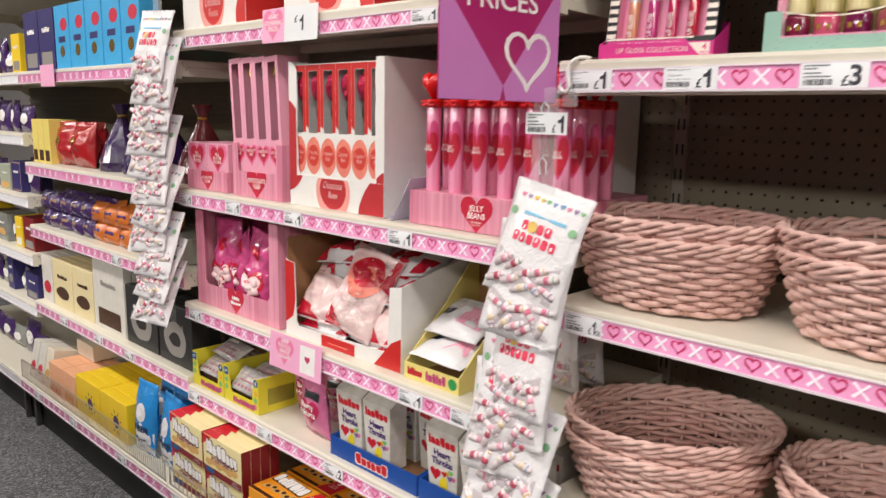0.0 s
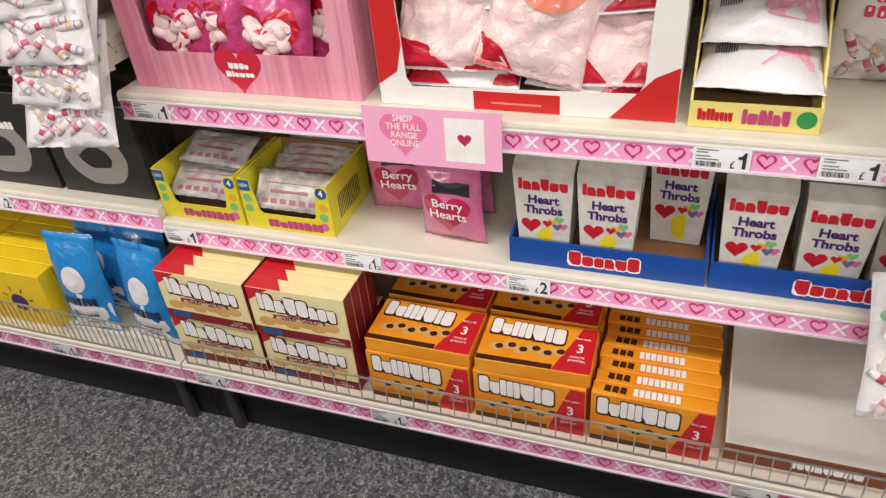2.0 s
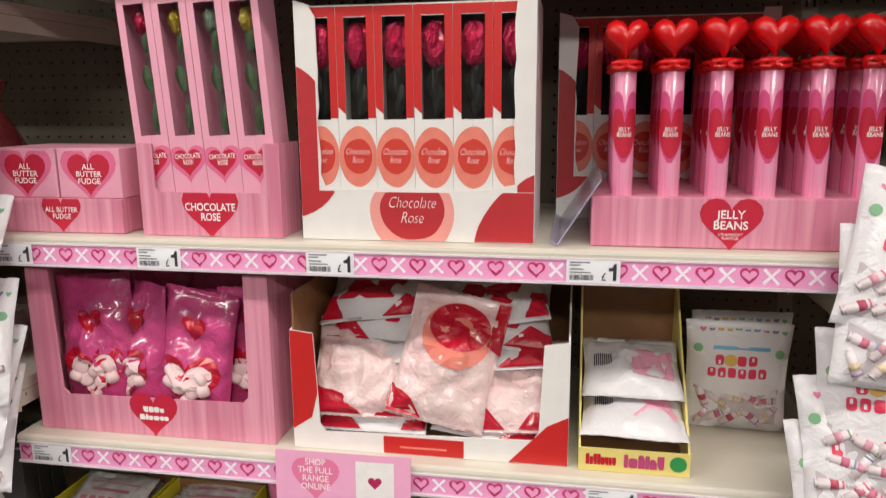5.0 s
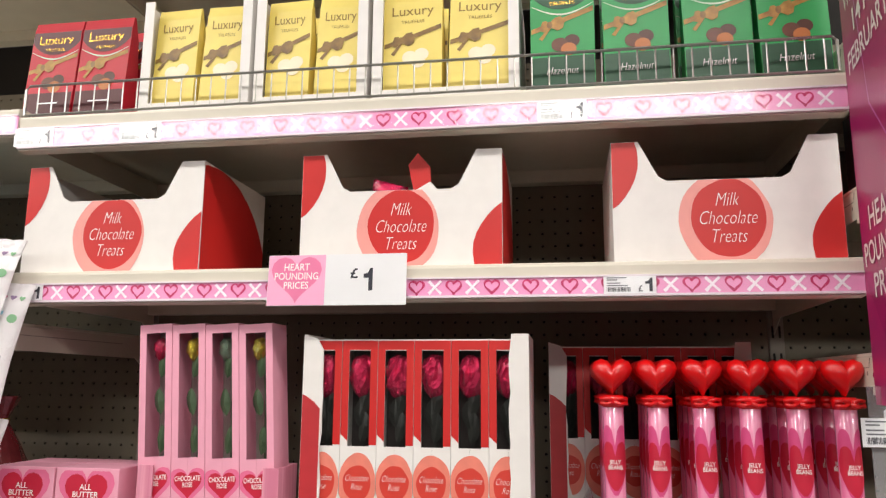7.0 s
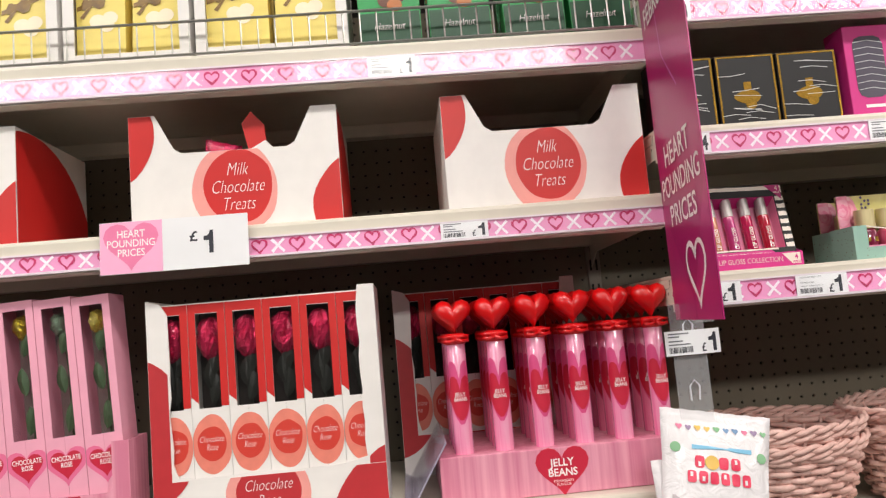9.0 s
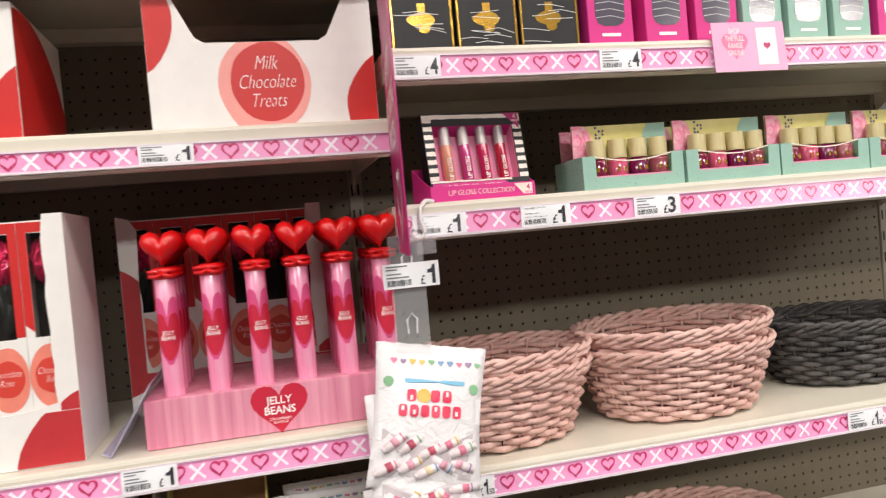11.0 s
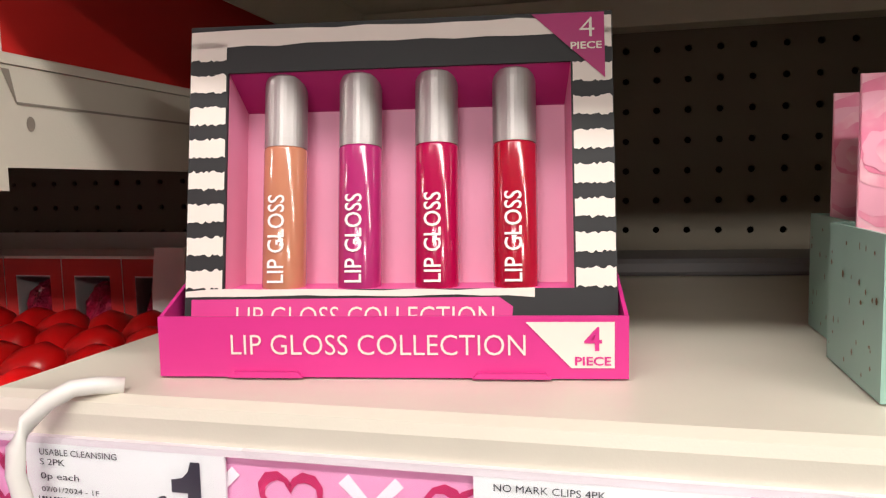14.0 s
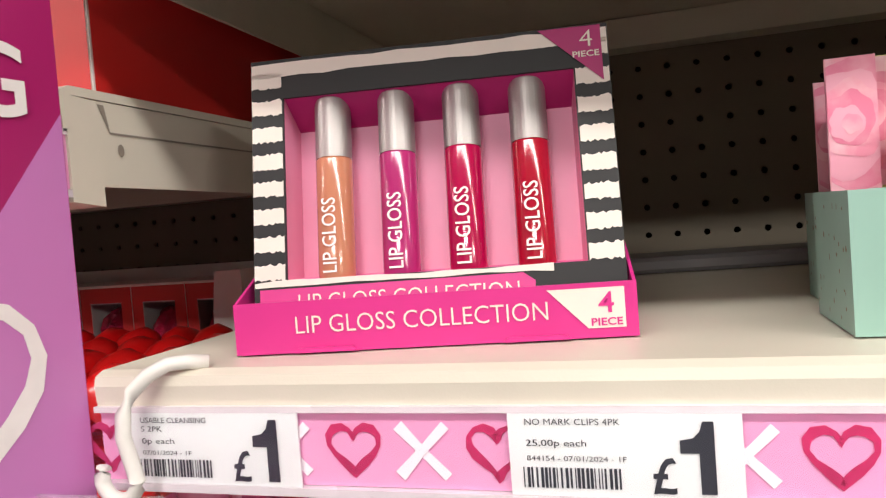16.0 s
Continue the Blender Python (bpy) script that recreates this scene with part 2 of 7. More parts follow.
def thing(name, label, category, m=None, group="", kind=""):
    ob = new(name)
    ob.empty_display_size = 0.05
    if m is not None:
        ob.matrix_world = m
    return tagged(ob, label, category, group, kind)


def clip(pts, x0, x1, z0, z1):
    """An outline cut to a rectangle."""
    for ax, lim, sgn in ((0, x0, 1), (0, x1, -1), (1, z0, 1), (1, z1, -1)):
        out = []
        for i, p in enumerate(pts):
            q = pts[(i + 1) % len(pts)]
            ip, iq = sgn * (p[ax] - lim) >= 0, sgn * (q[ax] - lim) >= 0
            if ip:
                out.append(p)
            if ip != iq:
                t = (lim - p[ax]) / (q[ax] - p[ax])
                out.append((p[0] + t * (q[0] - p[0]), p[1] + t * (q[1] - p[1])))
        pts = out
        if not pts:
            return pts
    return pts


def ring(cx, cz, rx, rz=None, n=36, wob=0.0, seed=0):
    rz = rz or rx
    return [(cx + rx * (1 + wob * noise.noise((math.cos(a) * 1.5 + seed, math.sin(a) * 1.5, seed))) * math.cos(a), cz + rz * (1 + wob * noise.noise((math.cos(a) * 1.5 + seed, math.sin(a) * 1.5, seed))) * math.sin(a)) for a in (2 * math.pi * i / n for i in range(n))]


def heart(cx, cz, w, n=28):
    out = []
    for i in range(n):
        t = 2 * math.pi * i / n
        out.append((cx + w / 32 * 16 * math.sin(t) ** 3, cz + w / 32 * (13 * math.cos(t) - 5 * math.cos(2 * t) - 2 * math.cos(3 * t) - math.cos(4 * t) + 2.5)))
    return out[::-1]


def rect(x0, x1, z0, z1):
    return [(x0, z0), (x1, z0), (x1, z1), (x0, z1)]


FONTS = {}


def words(name, body, mat, parent, cx, cz, w, h, y=-0.0008, bold=0.0, slant=0.0, turn=0.0, label=""):
    """Lettering of width w and height h, centred at (cx, cz), facing -y."""
    key = (body, bold, slant)
    if key not in FONTS:
        cu = bpy.data.curves.new("text", "FONT")
        cu.body, cu.align_x, cu.offset, cu.shear, cu.resolution_u = body, "CENTER", bold, slant, 3
        cu.space_line = 0.92
        ob = new("text", cu)
        dg = bpy.context.evaluated_depsgraph_get()
        me = bpy.data.meshes.new_from_object(ob.evaluated_get(dg))
        co = np.array([v.co[:] for v in me.vertices])
        fs = [tuple(p.vertices) for p in me.polygons]
        bpy.data.objects.remove(ob)
        bpy.data.meshes.remove(me)
        lo, hi = co.min(0), co.max(0)
        FONTS[key] = ((co - (lo + hi) / 2) / np.maximum(hi - lo, 1e-6), fs)
    co, fs = FONTS[key]
    c, s = math.cos(turn), math.sin(turn)
    b = M().add([(cx + c * x * w - s * z * h, y, cz + s * x * w + c * z * h) for x, z, _ in co], fs)
    return part(name, b, mat, parent, label)


def letter(cx, cz, w, h):
    """A plain rounded block."""
    a, b, r = w / 2, h / 2, min(w, h) * 0.28
    out = []
    for sx, sz, q in ((1, 1, 0), (-1, 1, 1), (-1, -1, 2), (1, -1, 3)):
        for i in range(3):
            t = math.pi / 2 * (q + i / 2)
            out.append((cx + sx * (a - r) + r * math.cos(t), cz + sz * (b - r) + r * math.sin(t)))
    return out


def notched(cx, cz, w, h, kind):
    """A plain block, whole or with one corner bitten off."""
    if kind == 0:
        return letter(cx, cz, w, h)
    f = 1 if kind == 1 else -1
    pts = [(-0.5, -0.5), (0.5, -0.5), (0.5, 0.12), (0.2, 0.5), (-0.38, 0.5), (-0.5, 0.3)]
    return [(cx + f * x * w, cz + f * z * h) for x, z in pts]


def wordmark(name, mat, parent, cx, cz, w, h, n, y=-0.0008, slope=0.0, rim=None):
    """A brand mark as a plain uneven row of blocks on a rim."""
    rnd = random.Random(n * 7 + int(w * 1e4))
    b, r = M(), M()
    wid = [rnd.choice((0.5, 0.8, 0.95, 1.05)) for _ in range(n)]
    unit, x = w / sum(wid), cx - w / 2
    for i in range(n):
        g = unit * wid[i]
        xc = x + g / 2
        x += g
        tall = i == 0 or wid[i] < 0.6 or rnd.random() < 0.25
        hh = h * (1.0 if tall else 0.74)
        z = cz + slope * (xc - cx) - (h - hh) / 2
        b.sheet(notched(xc, z, g * 0.92, hh, 0 if wid[i] < 0.6 else rnd.randrange(3)), y)
        if rim is not None:
            r.sheet(letter(xc, z - h * 0.03, g * 1.16, hh * 1.18), y + 0.0003 + 0.00004 * (i % 2))
    if rim is not None:
        part("logo_rim", r, rim, parent)
    return part(name, b, mat, parent)


# ---- room ----
def slab(name, x0, x1, y0, y1, z0, z1, mat, label, category):
    return tagged(part(name, M().box(x0, x1, y0, y1, z0, z1), mat), label, category, kind="structure")


slab("floor", -7, 7, -7, 1.2, -0.1, 0, CARPET, "dark grey flecked vinyl shop floor", "floor")
slab("ceiling", -7, 7, -7, 1.2, 3.0, 3.1, CEIL, "plain white shop ceiling", "ceiling")
slab("wall_north", -7, 7, 1.05, 1.2, 0, 3.0, WALL, "plain shop wall behind the shelving", "wall")
# Unseen stand-in for the opposite shelving; keeps far-row lamp light off low shelves.
slab("wall_aisle", -7, 7, -3.3, -2.35, 0, 1.7, WALL, "unseen plain block standing in for the opposite shelving", "wall")
slab("wall_south", -7, 7, -7.15, -7, 0, 3.0, WALL, "plain shop wall across the aisle", "wall")
slab("wall_west", -7.15, -7, -7, 1.2, 0, 3.0, WALL, "plain shop end wall", "wall")
slab("wall_east", 7, 7.15, -7, 1.2, 0, 3.0, WALL, "plain shop end wall", "wall")

BAY, BACK = 1.25, 0.44


# ---- shelving ----
def pegboard():
    """A panel with round holes every 25 mm."""
    b, pitch, r = M(), 0.025, 0.0029
    nx, nz = 49, 74
    x00, z00 = 0.0125, 0.12
    for i in range(nx):
        for j in range(nz):
            x, z = x00 + pitch * i, z00 + pitch * j
            vs = [(x, 0, z), (x + pitch, 0, z), (x + pitch, 0, z + pitch), (x, 0, z + pitch)]
            cx, cz = x + pitch / 2, z + pitch / 2
            hole = [(cx + r * math.cos(a), 0, cz + r * math.sin(a)) for a in (math.pi / 4 * k + math.pi * 5 / 4 for k in range(8))]
            deep = [(px, 0.004, pz) for px, _, pz in hole]
            fs = [(0, 1, 6, 5, 4), (1, 2, 8, 7, 6), (2, 3, 10, 9, 8), (3, 0, 4, 11, 10)]
            fs += [(4 + k, 4 + (k + 1) % 8, 12 + (k + 1) % 8, 12 + k) for k in range(8)]
            b.add(vs + hole + deep, fs)
    me = mesh_of(b, "back_panel")
    bm = bmesh.new()
    bm.from_mesh(me)
    bmesh.ops.remove_doubles(bm, verts=bm.verts, dist=0.00002)
    bm.to_mesh(me)
    bm.free()
    return me


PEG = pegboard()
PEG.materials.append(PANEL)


def heart_line(cx, cz, w):
    pts = heart(cx, cz, w, 22)
    wid = [w * (0.13 + 0.05 * math.sin(i * 1.3 + cx * 90)) for i in range(len(pts))]
    return pts, wid


PRINTS = {}


def printed_strip(shelf, x0, x1, z0, z1, y, free, phase=0.0, step=0.0267):
    """Hearts and crosses printed on a ticket strip; free: stretches left to labels."""
    h = z1 - z0
    if not PRINTS:
        for q in range(3):
            pts = heart(0, -h * 0.02, h * 0.70, 22)
            PRINTS[0, q] = mesh_of(M().band(pts, [h * 0.66 * (0.14 + 0.05 * math.sin(i * 1.3 + 2 * q)) for i in range(22)], 0), "heart_print")
            c = M()
            for d in (1, -1):
                s = h * (0.3 + 0.01 * q)
                c.band([(-s, -d * s), (0, d * 0.0006), (s * 0.96, d * s * 1.02)], [h * 0.16, h * 0.11, h * 0.13], -0.0002 - 0.0002 * d, closed=False)
            PRINTS[1, q] = mesh_of(c, "cross_print")
    k, x = 0, x0 + step * (0.6 + phase)
    while x < x1 - step * 0.4:
        if not any(a + 0.009 < x < b - 0.009 for a, b in free):
            o = part("cross_print" if k % 2 else "heart_print", PRINTS[k % 2, (k // 2) % 3], CROSS_INK if k % 2 else HEART_INK, shelf)
            o.location = (x, y - 0.0019, (z0 + z1) / 2)
        x += step
        k += 1


def shelf_of(bay, top, y0=0.0, depth=BACK, free=(), pink=True, lip=0.012, x0=0.002, x1=BAY - 0.002, phase=0.0, tall=0.030, half=0.0345, step=0.0267):
    """A steel shelf: plate with rolled nose, ticket channel with its paper, side brackets."""
    b = M()
    b.box(x0, x1, y0 + 0.006, depth - 0.002, top - 0.004, top)
    prof = [(y0 + 0.006, top), (y0 + 0.001, top - 0.002), (y0, top - 0.006), (y0 + 0.001, top - lip), (y0 + 0.003, top - lip), (y0 + 0.003, top - lip - tall - 0.006), (y0 + 0.022, top - lip - tall - 0.008), (y0 + 0.022, top - 0.005), (y0 + 0.006, top - 0.004)]
    n = len(prof)
    b.add([(x, y, z) for x in (x0, x1) for y, z in prof], [tuple(range(n)), tuple(range(2 * n - 1, n - 1, -1))] + [(i, n + i, n + (i + 1) % n, (i + 1) % n) for i in range(n)])
    b.box(x0, x1, depth - 0.03, depth - 0.002, top - 0.03, top - 0.005)
    s = part("shelf", b, STEEL, bay)
    z1, z0 = top - lip - 0.001, top - lip - tall - 0.001
    part("ticket_strip", M().plate(rect(x0 + 0.001, x1 - 0.001, z0 + 0.0006, z1), y0 + 0.0012, y0 + 0.0026), STRIP_PINK if pink else LABEL_WHITE, s, "pink paper strip in clear ticket channel" if pink else "white ticket channel")
    edge = M().box(x0, x1, y0 - 0.0022, y0 + 0.0028, z0 - 0.003, z0 + 0.0003).box(x0, x1, y0 - 0.0016, y0 + 0.0028, z1 - 0.0003, z1 + 0.0022)
    part("channel_lip", edge, paint("pale_channel_plastic", rgb(232, 222, 228), rough=0.25), s)
    rows = [(y0 - 0.0085 + (tall + 0.002) * (0.215 * v - 0.012 * v * v), z0 - 0.001 + (tall + 0.002) * v) for v in (0, 0.25, 0.5, 0.75, 1)]
    cover = part("ticket_cover", M().add([(x, y, z) for y, z in rows for x in (x0, x1)], [(2 * i, 2 * i + 1, 2 * i + 3, 2 * i + 2) for i in range(4)]), COVER, s, "clear sloping plastic ticket cover", smooth=True)
    cover.visible_shadow = False
    if pink:
        printed_strip(s, x0, x1, z0, z1, y0 + 0.0026, [(a - half, a + half) for a in free], phase, step)
    for sx in (x0 + 0.0005, x1 - 0.0025):
        br = M()
        arm = [(y0 + 0.006, top - 0.0045), (y0 + 0.010, top - 0.040), (y0 + 0.014, top - 0.043), (depth - 0.05, top - 0.046), (depth - 0.002, top - 0.075), (depth - 0.002, top - 0.0045)]
        k = len(arm)
        br.add([(x, y, z) for x in (sx, sx + 0.002) for y, z in arm], [tuple(range(k)), tuple(range(2 * k - 1, k - 1, -1))] + [(i, k + i, k + (i + 1) % k, (i + 1) % k) for i in range(k)])
        part("bracket", br, STEEL, s)
        out = sx - 0.0004 if sx < 0.1 else sx + 0.0024
        dk = M().add([(out, y, z) for y, z in ring(y0 + 0.035, top - 0.026, 0.0022, 0.003, 10)], [tuple(range(10))])
        dk.add([(out, y, z) for y, z in ((y0 + 0.022, top - 0.006), (y0 + 0.026, top - 0.006), (y0 + 0.029, top - 0.019), (depth - 0.1, top - 0.0195), (depth - 0.1, top - 0.0185), (y0 + 0.028, top - 0.018))], [(0, 1, 2, 5), (5, 2, 3, 4)])
        part("bracket_seam", dk, UPRIGHT, s)
    return s


def bay_of(x, label, ends=(0.0,)):
    t = thing("shelving_bay", label, "shelving", pose(x, 0, 0), "shelving run")
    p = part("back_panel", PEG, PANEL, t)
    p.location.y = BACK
    # Added dark sheet that makes the peg holes look deep and shaded.
    part("panel_backing", M().box(0, BAY, BACK + 0.02, BACK + 0.03, 0.1, 2.1), HOLESHADE, t)
    for ux in ends:
        part("upright", M().box(ux - 0.014, ux + 0.014, BACK - 0.004, BACK + 0.05, 0.0, 2.1, 0.002), UPRIGHT, t)
        # Slots are thin dark blocks; the shade of the openings is their colour.
        sl = M()
        for j in range(38):
            for dx in (-0.006, 0.006):
                sl.box(ux + dx - 0.002, ux + dx + 0.002, BACK - 0.0046, BACK - 0.004, 0.2 + 0.05 * j, 0.222 + 0.05 * j)
        part("slot_pattern", sl, HOLESHADE, t)
    part("plinth", M().box(0.001, BAY - 0.001, -0.03, -0.018, 0.001, 0.14), paint("black_plinth", rgb(28, 27, 28), rough=0.6), t, "black recessed kick plate")
    for fx in (0.06, BAY - 0.06):
        part("foot", M().box(fx - 0.012, fx + 0.012, -0.052, -0.0305, 0.0, 0.13, 0.004), paint("grey_foot", rgb(70, 68, 66), rough=0.4, metal=0.3), t)
    return t


LAB = {}


def figure(price, t, cx, cz, w, h, y):
    """A large price figure."""
    if price != "1":
        return words("price", price, INK, t, cx, cz, w, h, y, 0.025)
    pts = [(0.05, -0.5), (0.5, -0.5), (0.5, 0.5), (0.18, 0.5), (0.08, 0.36), (-0.12, 0.27), (-0.5, 0.24), (-0.5, 0.06), (0.05, 0.06)]
    return part("price", M().sheet([(cx + a * w, cz + b * h) for a, b in pts], y), INK, t)




def price_label(x, z, y, price="1", size=(0.066, 0.030), m=None, sub="", note=()):
    """A white shelf-edge price card, its lower left corner at (x, z)."""
    w, h = size
    t = thing("price_label", f"white shelf-edge price card reading £{price}", "price label", m or pose(x, y, z), "shelf-edge price cards")
    key = (price, size, sub, note)
    if key not in LAB:
        LAB[key] = t
        part("card", M().plate(rect(0, w, 0, h), -0.0009, 0.0), LABEL_WHITE, t)
        wide = w > 0.075 and h < 0.032
        words("pound_sign", "£", INK, t, w * (0.675 if wide else 0.70), h * 0.27, w * (0.1 if wide else 0.08), h * (0.42 if wide else 0.36), -0.0014, 0.01)
        if sub:
            figure(price, t, w * 0.81, h * 0.47, w * (0.085 if price == "1" else 0.12), h * 0.74, -0.0014)
            words("pence", sub, INK, t, w * 0.93, h * 0.22, w * 0.11, h * 0.28, -0.0014, 0.01)
        else:
            figure(price, t, w * (0.815 if wide else 0.86), h * 0.48, w * (0.14 if price == "1" else 0.17), h * (0.82 if wide else 0.76), -0.0014)
        bars = M()
        rnd, bx = random.Random(3), w * 0.06
        while bx < w * 0.5:
            bw = rnd.choice((0.0004, 0.0007, 0.001))
            bars.sheet(rect(bx, bx + bw, h * 0.1, h * 0.34), -0.0013)
            bx += bw + rnd.choice((0.0004, 0.0006, 0.001))
        part("barcode", bars, INK, t)
        for q, (text, zz, ww, hh) in enumerate(note):
            words("lettering", text, INK, t, w * (0.08 + ww / 2), h * zz, w * ww, h * hh, -0.0014, 0.0)
        ln = M()
        for q, (zz, ww) in enumerate(((0.88, 0.38), (0.76, 0.2), (0.58, 0.26), (0.44, 0.4))):
            ln.sheet(rect(w * 0.06, w * (0.06 + ww), h * (zz - 0.025), h * (zz + 0.03)), -0.0013)
        if not note:
            part("small_print", ln, GREYINK, t)
    else:
        for o in LAB[key].children:
            c = o.copy()
            scene.collection.objects.link(c)
            c.parent = t
    return t


A, B, C, D, E, F = 0.203, 0.487, 0.735, 1.058, 1.480, 1.735
centre = bay_of(0.0, "cream steel shelving bay of Valentine confectionery")
right = bay_of(BAY, "cream steel shelving bay with gift sets and baskets", (0.0, BAY))
left = bay_of(-BAY, "cream steel shelving bay of boxed chocolates")
far = bay_of(-2 * BAY, "cream steel shelving bay of sweets further along")


def labelled(bay, x0, top, labels, y0=0.0, lip=0.012, tall=0.030, lw=0.069, **kw):
    """A shelf with price cards at the given (centre, price[, pence]) of the bay."""
    s = shelf_of(bay, top, y0, free=[l[0] for l in labels], half=lw / 2, lip=lip, tall=tall, **kw)
    for l in labels:
        price_label(x0 + l[0] - lw / 2, top - lip - tall - 0.0006, y0 - 0.0005, l[1], sub=l[2] if len(l) > 2 else "", size=(lw, tall), note=l[3] if len(l) > 3 else ())
    return s


labelled(centre, 0, A, [(0.062, "1", "50"), (0.437, "1", "50"), (1.045, "2", "50")], y0=-0.08)
labelled(centre, 0, B, [(0.035, "1"), (0.395, "1", "25"), (0.677, "2")])
labelled(centre, 0, C, [(0.062, "1"), (0.927, "1"), (1.072, "1")])
labelled(centre, 0, D, [(0.035, "1"), (0.276, "1"), (0.535, "1"), (0.893, "1")])
labelled(centre, 0, E, [(0.04, "1"), (0.952, "1")], lip=0.020, tall=0.024)
labelled(centre, 0, F, [(0.03, "1"), (0.215, "1"), (0.867, "1")], lip=0.021)
shelf_of(centre, 2.12, pink=False)
labelled(right, BAY, A, [(0.05, "1", "50")], y0=-0.08)
labelled(right, BAY, 0.62, [(0.08, "1", "50"), (0.7, "1", "50")])
labelled(right, BAY, 0.972, [(0.07, "1", "50"), (0.75, "1", "50")])
labelled(right, BAY, 1.357, [(0.058, "1", "", (("USABLE CLEANSING", 0.88, 0.40, 0.075), ("S 2PK", 0.76, 0.13, 0.075), ("0p each", 0.58, 0.2, 0.1), ("07/01/2024 - 1F", 0.43, 0.3, 0.06))), (0.219, "1", "", (("NO MARK CLIPS 4PK", 0.88, 0.42, 0.075), ("25.00p each", 0.62, 0.27, 0.1), ("844154 - 07/01/2024 - 1F", 0.45, 0.44, 0.06))), (0.401, "3"), (0.9, "3")], lip=0.0155, lw=0.078, phase=-0.42, step=0.028)
labelled(right, BAY, 1.577, [(0.045, "4"), (0.36, "4")])
labelled(right, BAY, 1.783, [(0.04, "4"), (0.55, "4")])
labelled(left, -BAY, A, [(0.2, "1"), (0.55, "1", "25"), (0.95, "1", "50")], y0=-0.08)
labelled(left, -BAY, 0.507, [(0.3, "2"), (0.62, "2"), (0.86, "2")])
labelled(left, -BAY, 0.815, [(0.4, "1"), (0.8, "1")])
shelf_of(left, 1.062, phase=0.3, free=[0.1, 0.35, 0.6, 0.85, 1.1])
shelf_of(left, 1.405, free=[0.4, 0.8])
shelf_of(left, 1.75)
shelf_of(left, 2.12, pink=False)
shelf_of(far, A, -0.08, pink=False)
for q in (0.48, 0.69, 0.925, 1.17, 1.405, 1.75):
    shelf_of(far, q, pink=False)


# ---- packaging shapes ----
def carton(name, w, d, h, mat, label, category, m, group="", c=0.0012):
    """A closed carton: front at y 0, standing on z 0, centred on x."""
    t = thing(name, label, category, m, group)
    part("carton", M().box(-w / 2, w / 2, 0, d, 0, h, c), mat, t)
    return t


def open_box(t, w, d, h, hb, mat, inside=None, th=0.003, front=None, slope=True):
    """A display box: front wall of height h (or the outline front), back of height hb, sloping sides."""
    part("front_wall", M().plate(front or rect(-w / 2, w / 2, 0, h), 0, th), mat, t)
    part("back_wall", M().plate(rect(-w / 2 + th, w / 2 - th, th, hb), d - th, d), inside or mat, t)
    for s in (-1, 1):
        hf = h if front is None else max(z for x, z in front if abs(x - s * w / 2) < 0.002)
        x0 = s * w / 2 - (th if s > 0 else 0)
        prof = [(th, 0), (d, 0), (d, hb), (d * 0.55, hb if not slope else (hb + hf) / 2), (th, hf)]
        n = len(prof)
        b = M().add([(x, y, z) for x in (x0, x0 + th) for y, z in prof], [tuple(range(n)), tuple(range(2 * n - 1, n - 1, -1))] + [(i, n + i, n + (i + 1) % n, (i + 1) % n) for i in range(n)])
        part("side_wall", b, mat, t)
    part("base", M().box(-w / 2 + th, w / 2 - th, th, d - th, 0.0005, 0.003), inside or mat, t)


def bag_mesh(w, h, fat, seed=0, nx=14, nz=18, flop=0.0, lumps=0.25):
    """A filled pillow bag with crimped top and bottom seams; front at -y."""
    b, rows = M(), []
    for side in (-1, 1):
        grid = []
        for j in range(nz + 1):
            v = j / nz
            for i in range(nx + 1):
                u = i / nx
                x = (u - 0.5) * w * (1 - 0.06 * math.sin(math.pi * v))
                swell = max(0.0, math.sin(math.pi * u)) ** 0.42 * max(0.0, math.sin(math.pi * min(max((v - 0.05) / 0.85, 0), 1))) ** 0.42
                nn = noise.noise((x * 45 + seed * 3.1, v * h * 45, side * 5 + seed))
                n2 = noise.noise((x * 16 + seed, v * h * 16, side * 9 - seed))
                y = side * fat / 2 * swell * (1 + lumps * nn + lumps * n2) + side * 0.0004 + 0.004 * n2 * (1 - swell)
                y += flop * (v - 0.3) ** 2 * math.copysign(1, v - 0.3) * h
                z = v * h + 0.003 * nn * (1 if 0 < j < nz else 0)
                if j in (0, nz):
                    z += 0.0012 * (i % 2)
                grid.append((x, y, z))
        rows.append(grid)
    n = nx + 1
    f0 = [(j * n + i, j * n + i + 1, (j + 1) * n + i + 1, (j + 1) * n + i) for j in range(nz) for i in range(nx)]
    b.add(rows[0], f0)
    b.add(rows[1], [q[::-1] for q in f0])
    k = len(rows[0])
    edge = [j * n for j in range(nz + 1)] + [nz * n + i for i in range(1, n)] + [j * n + nx for j in range(nz - 1, -1, -1)] + [i for i in range(nx - 1, 0, -1)]
    b.f += [(e, edge[(q + 1) % len(edge)], k + edge[(q + 1) % len(edge)], k + e) for q, e in enumerate(edge)]
    return b


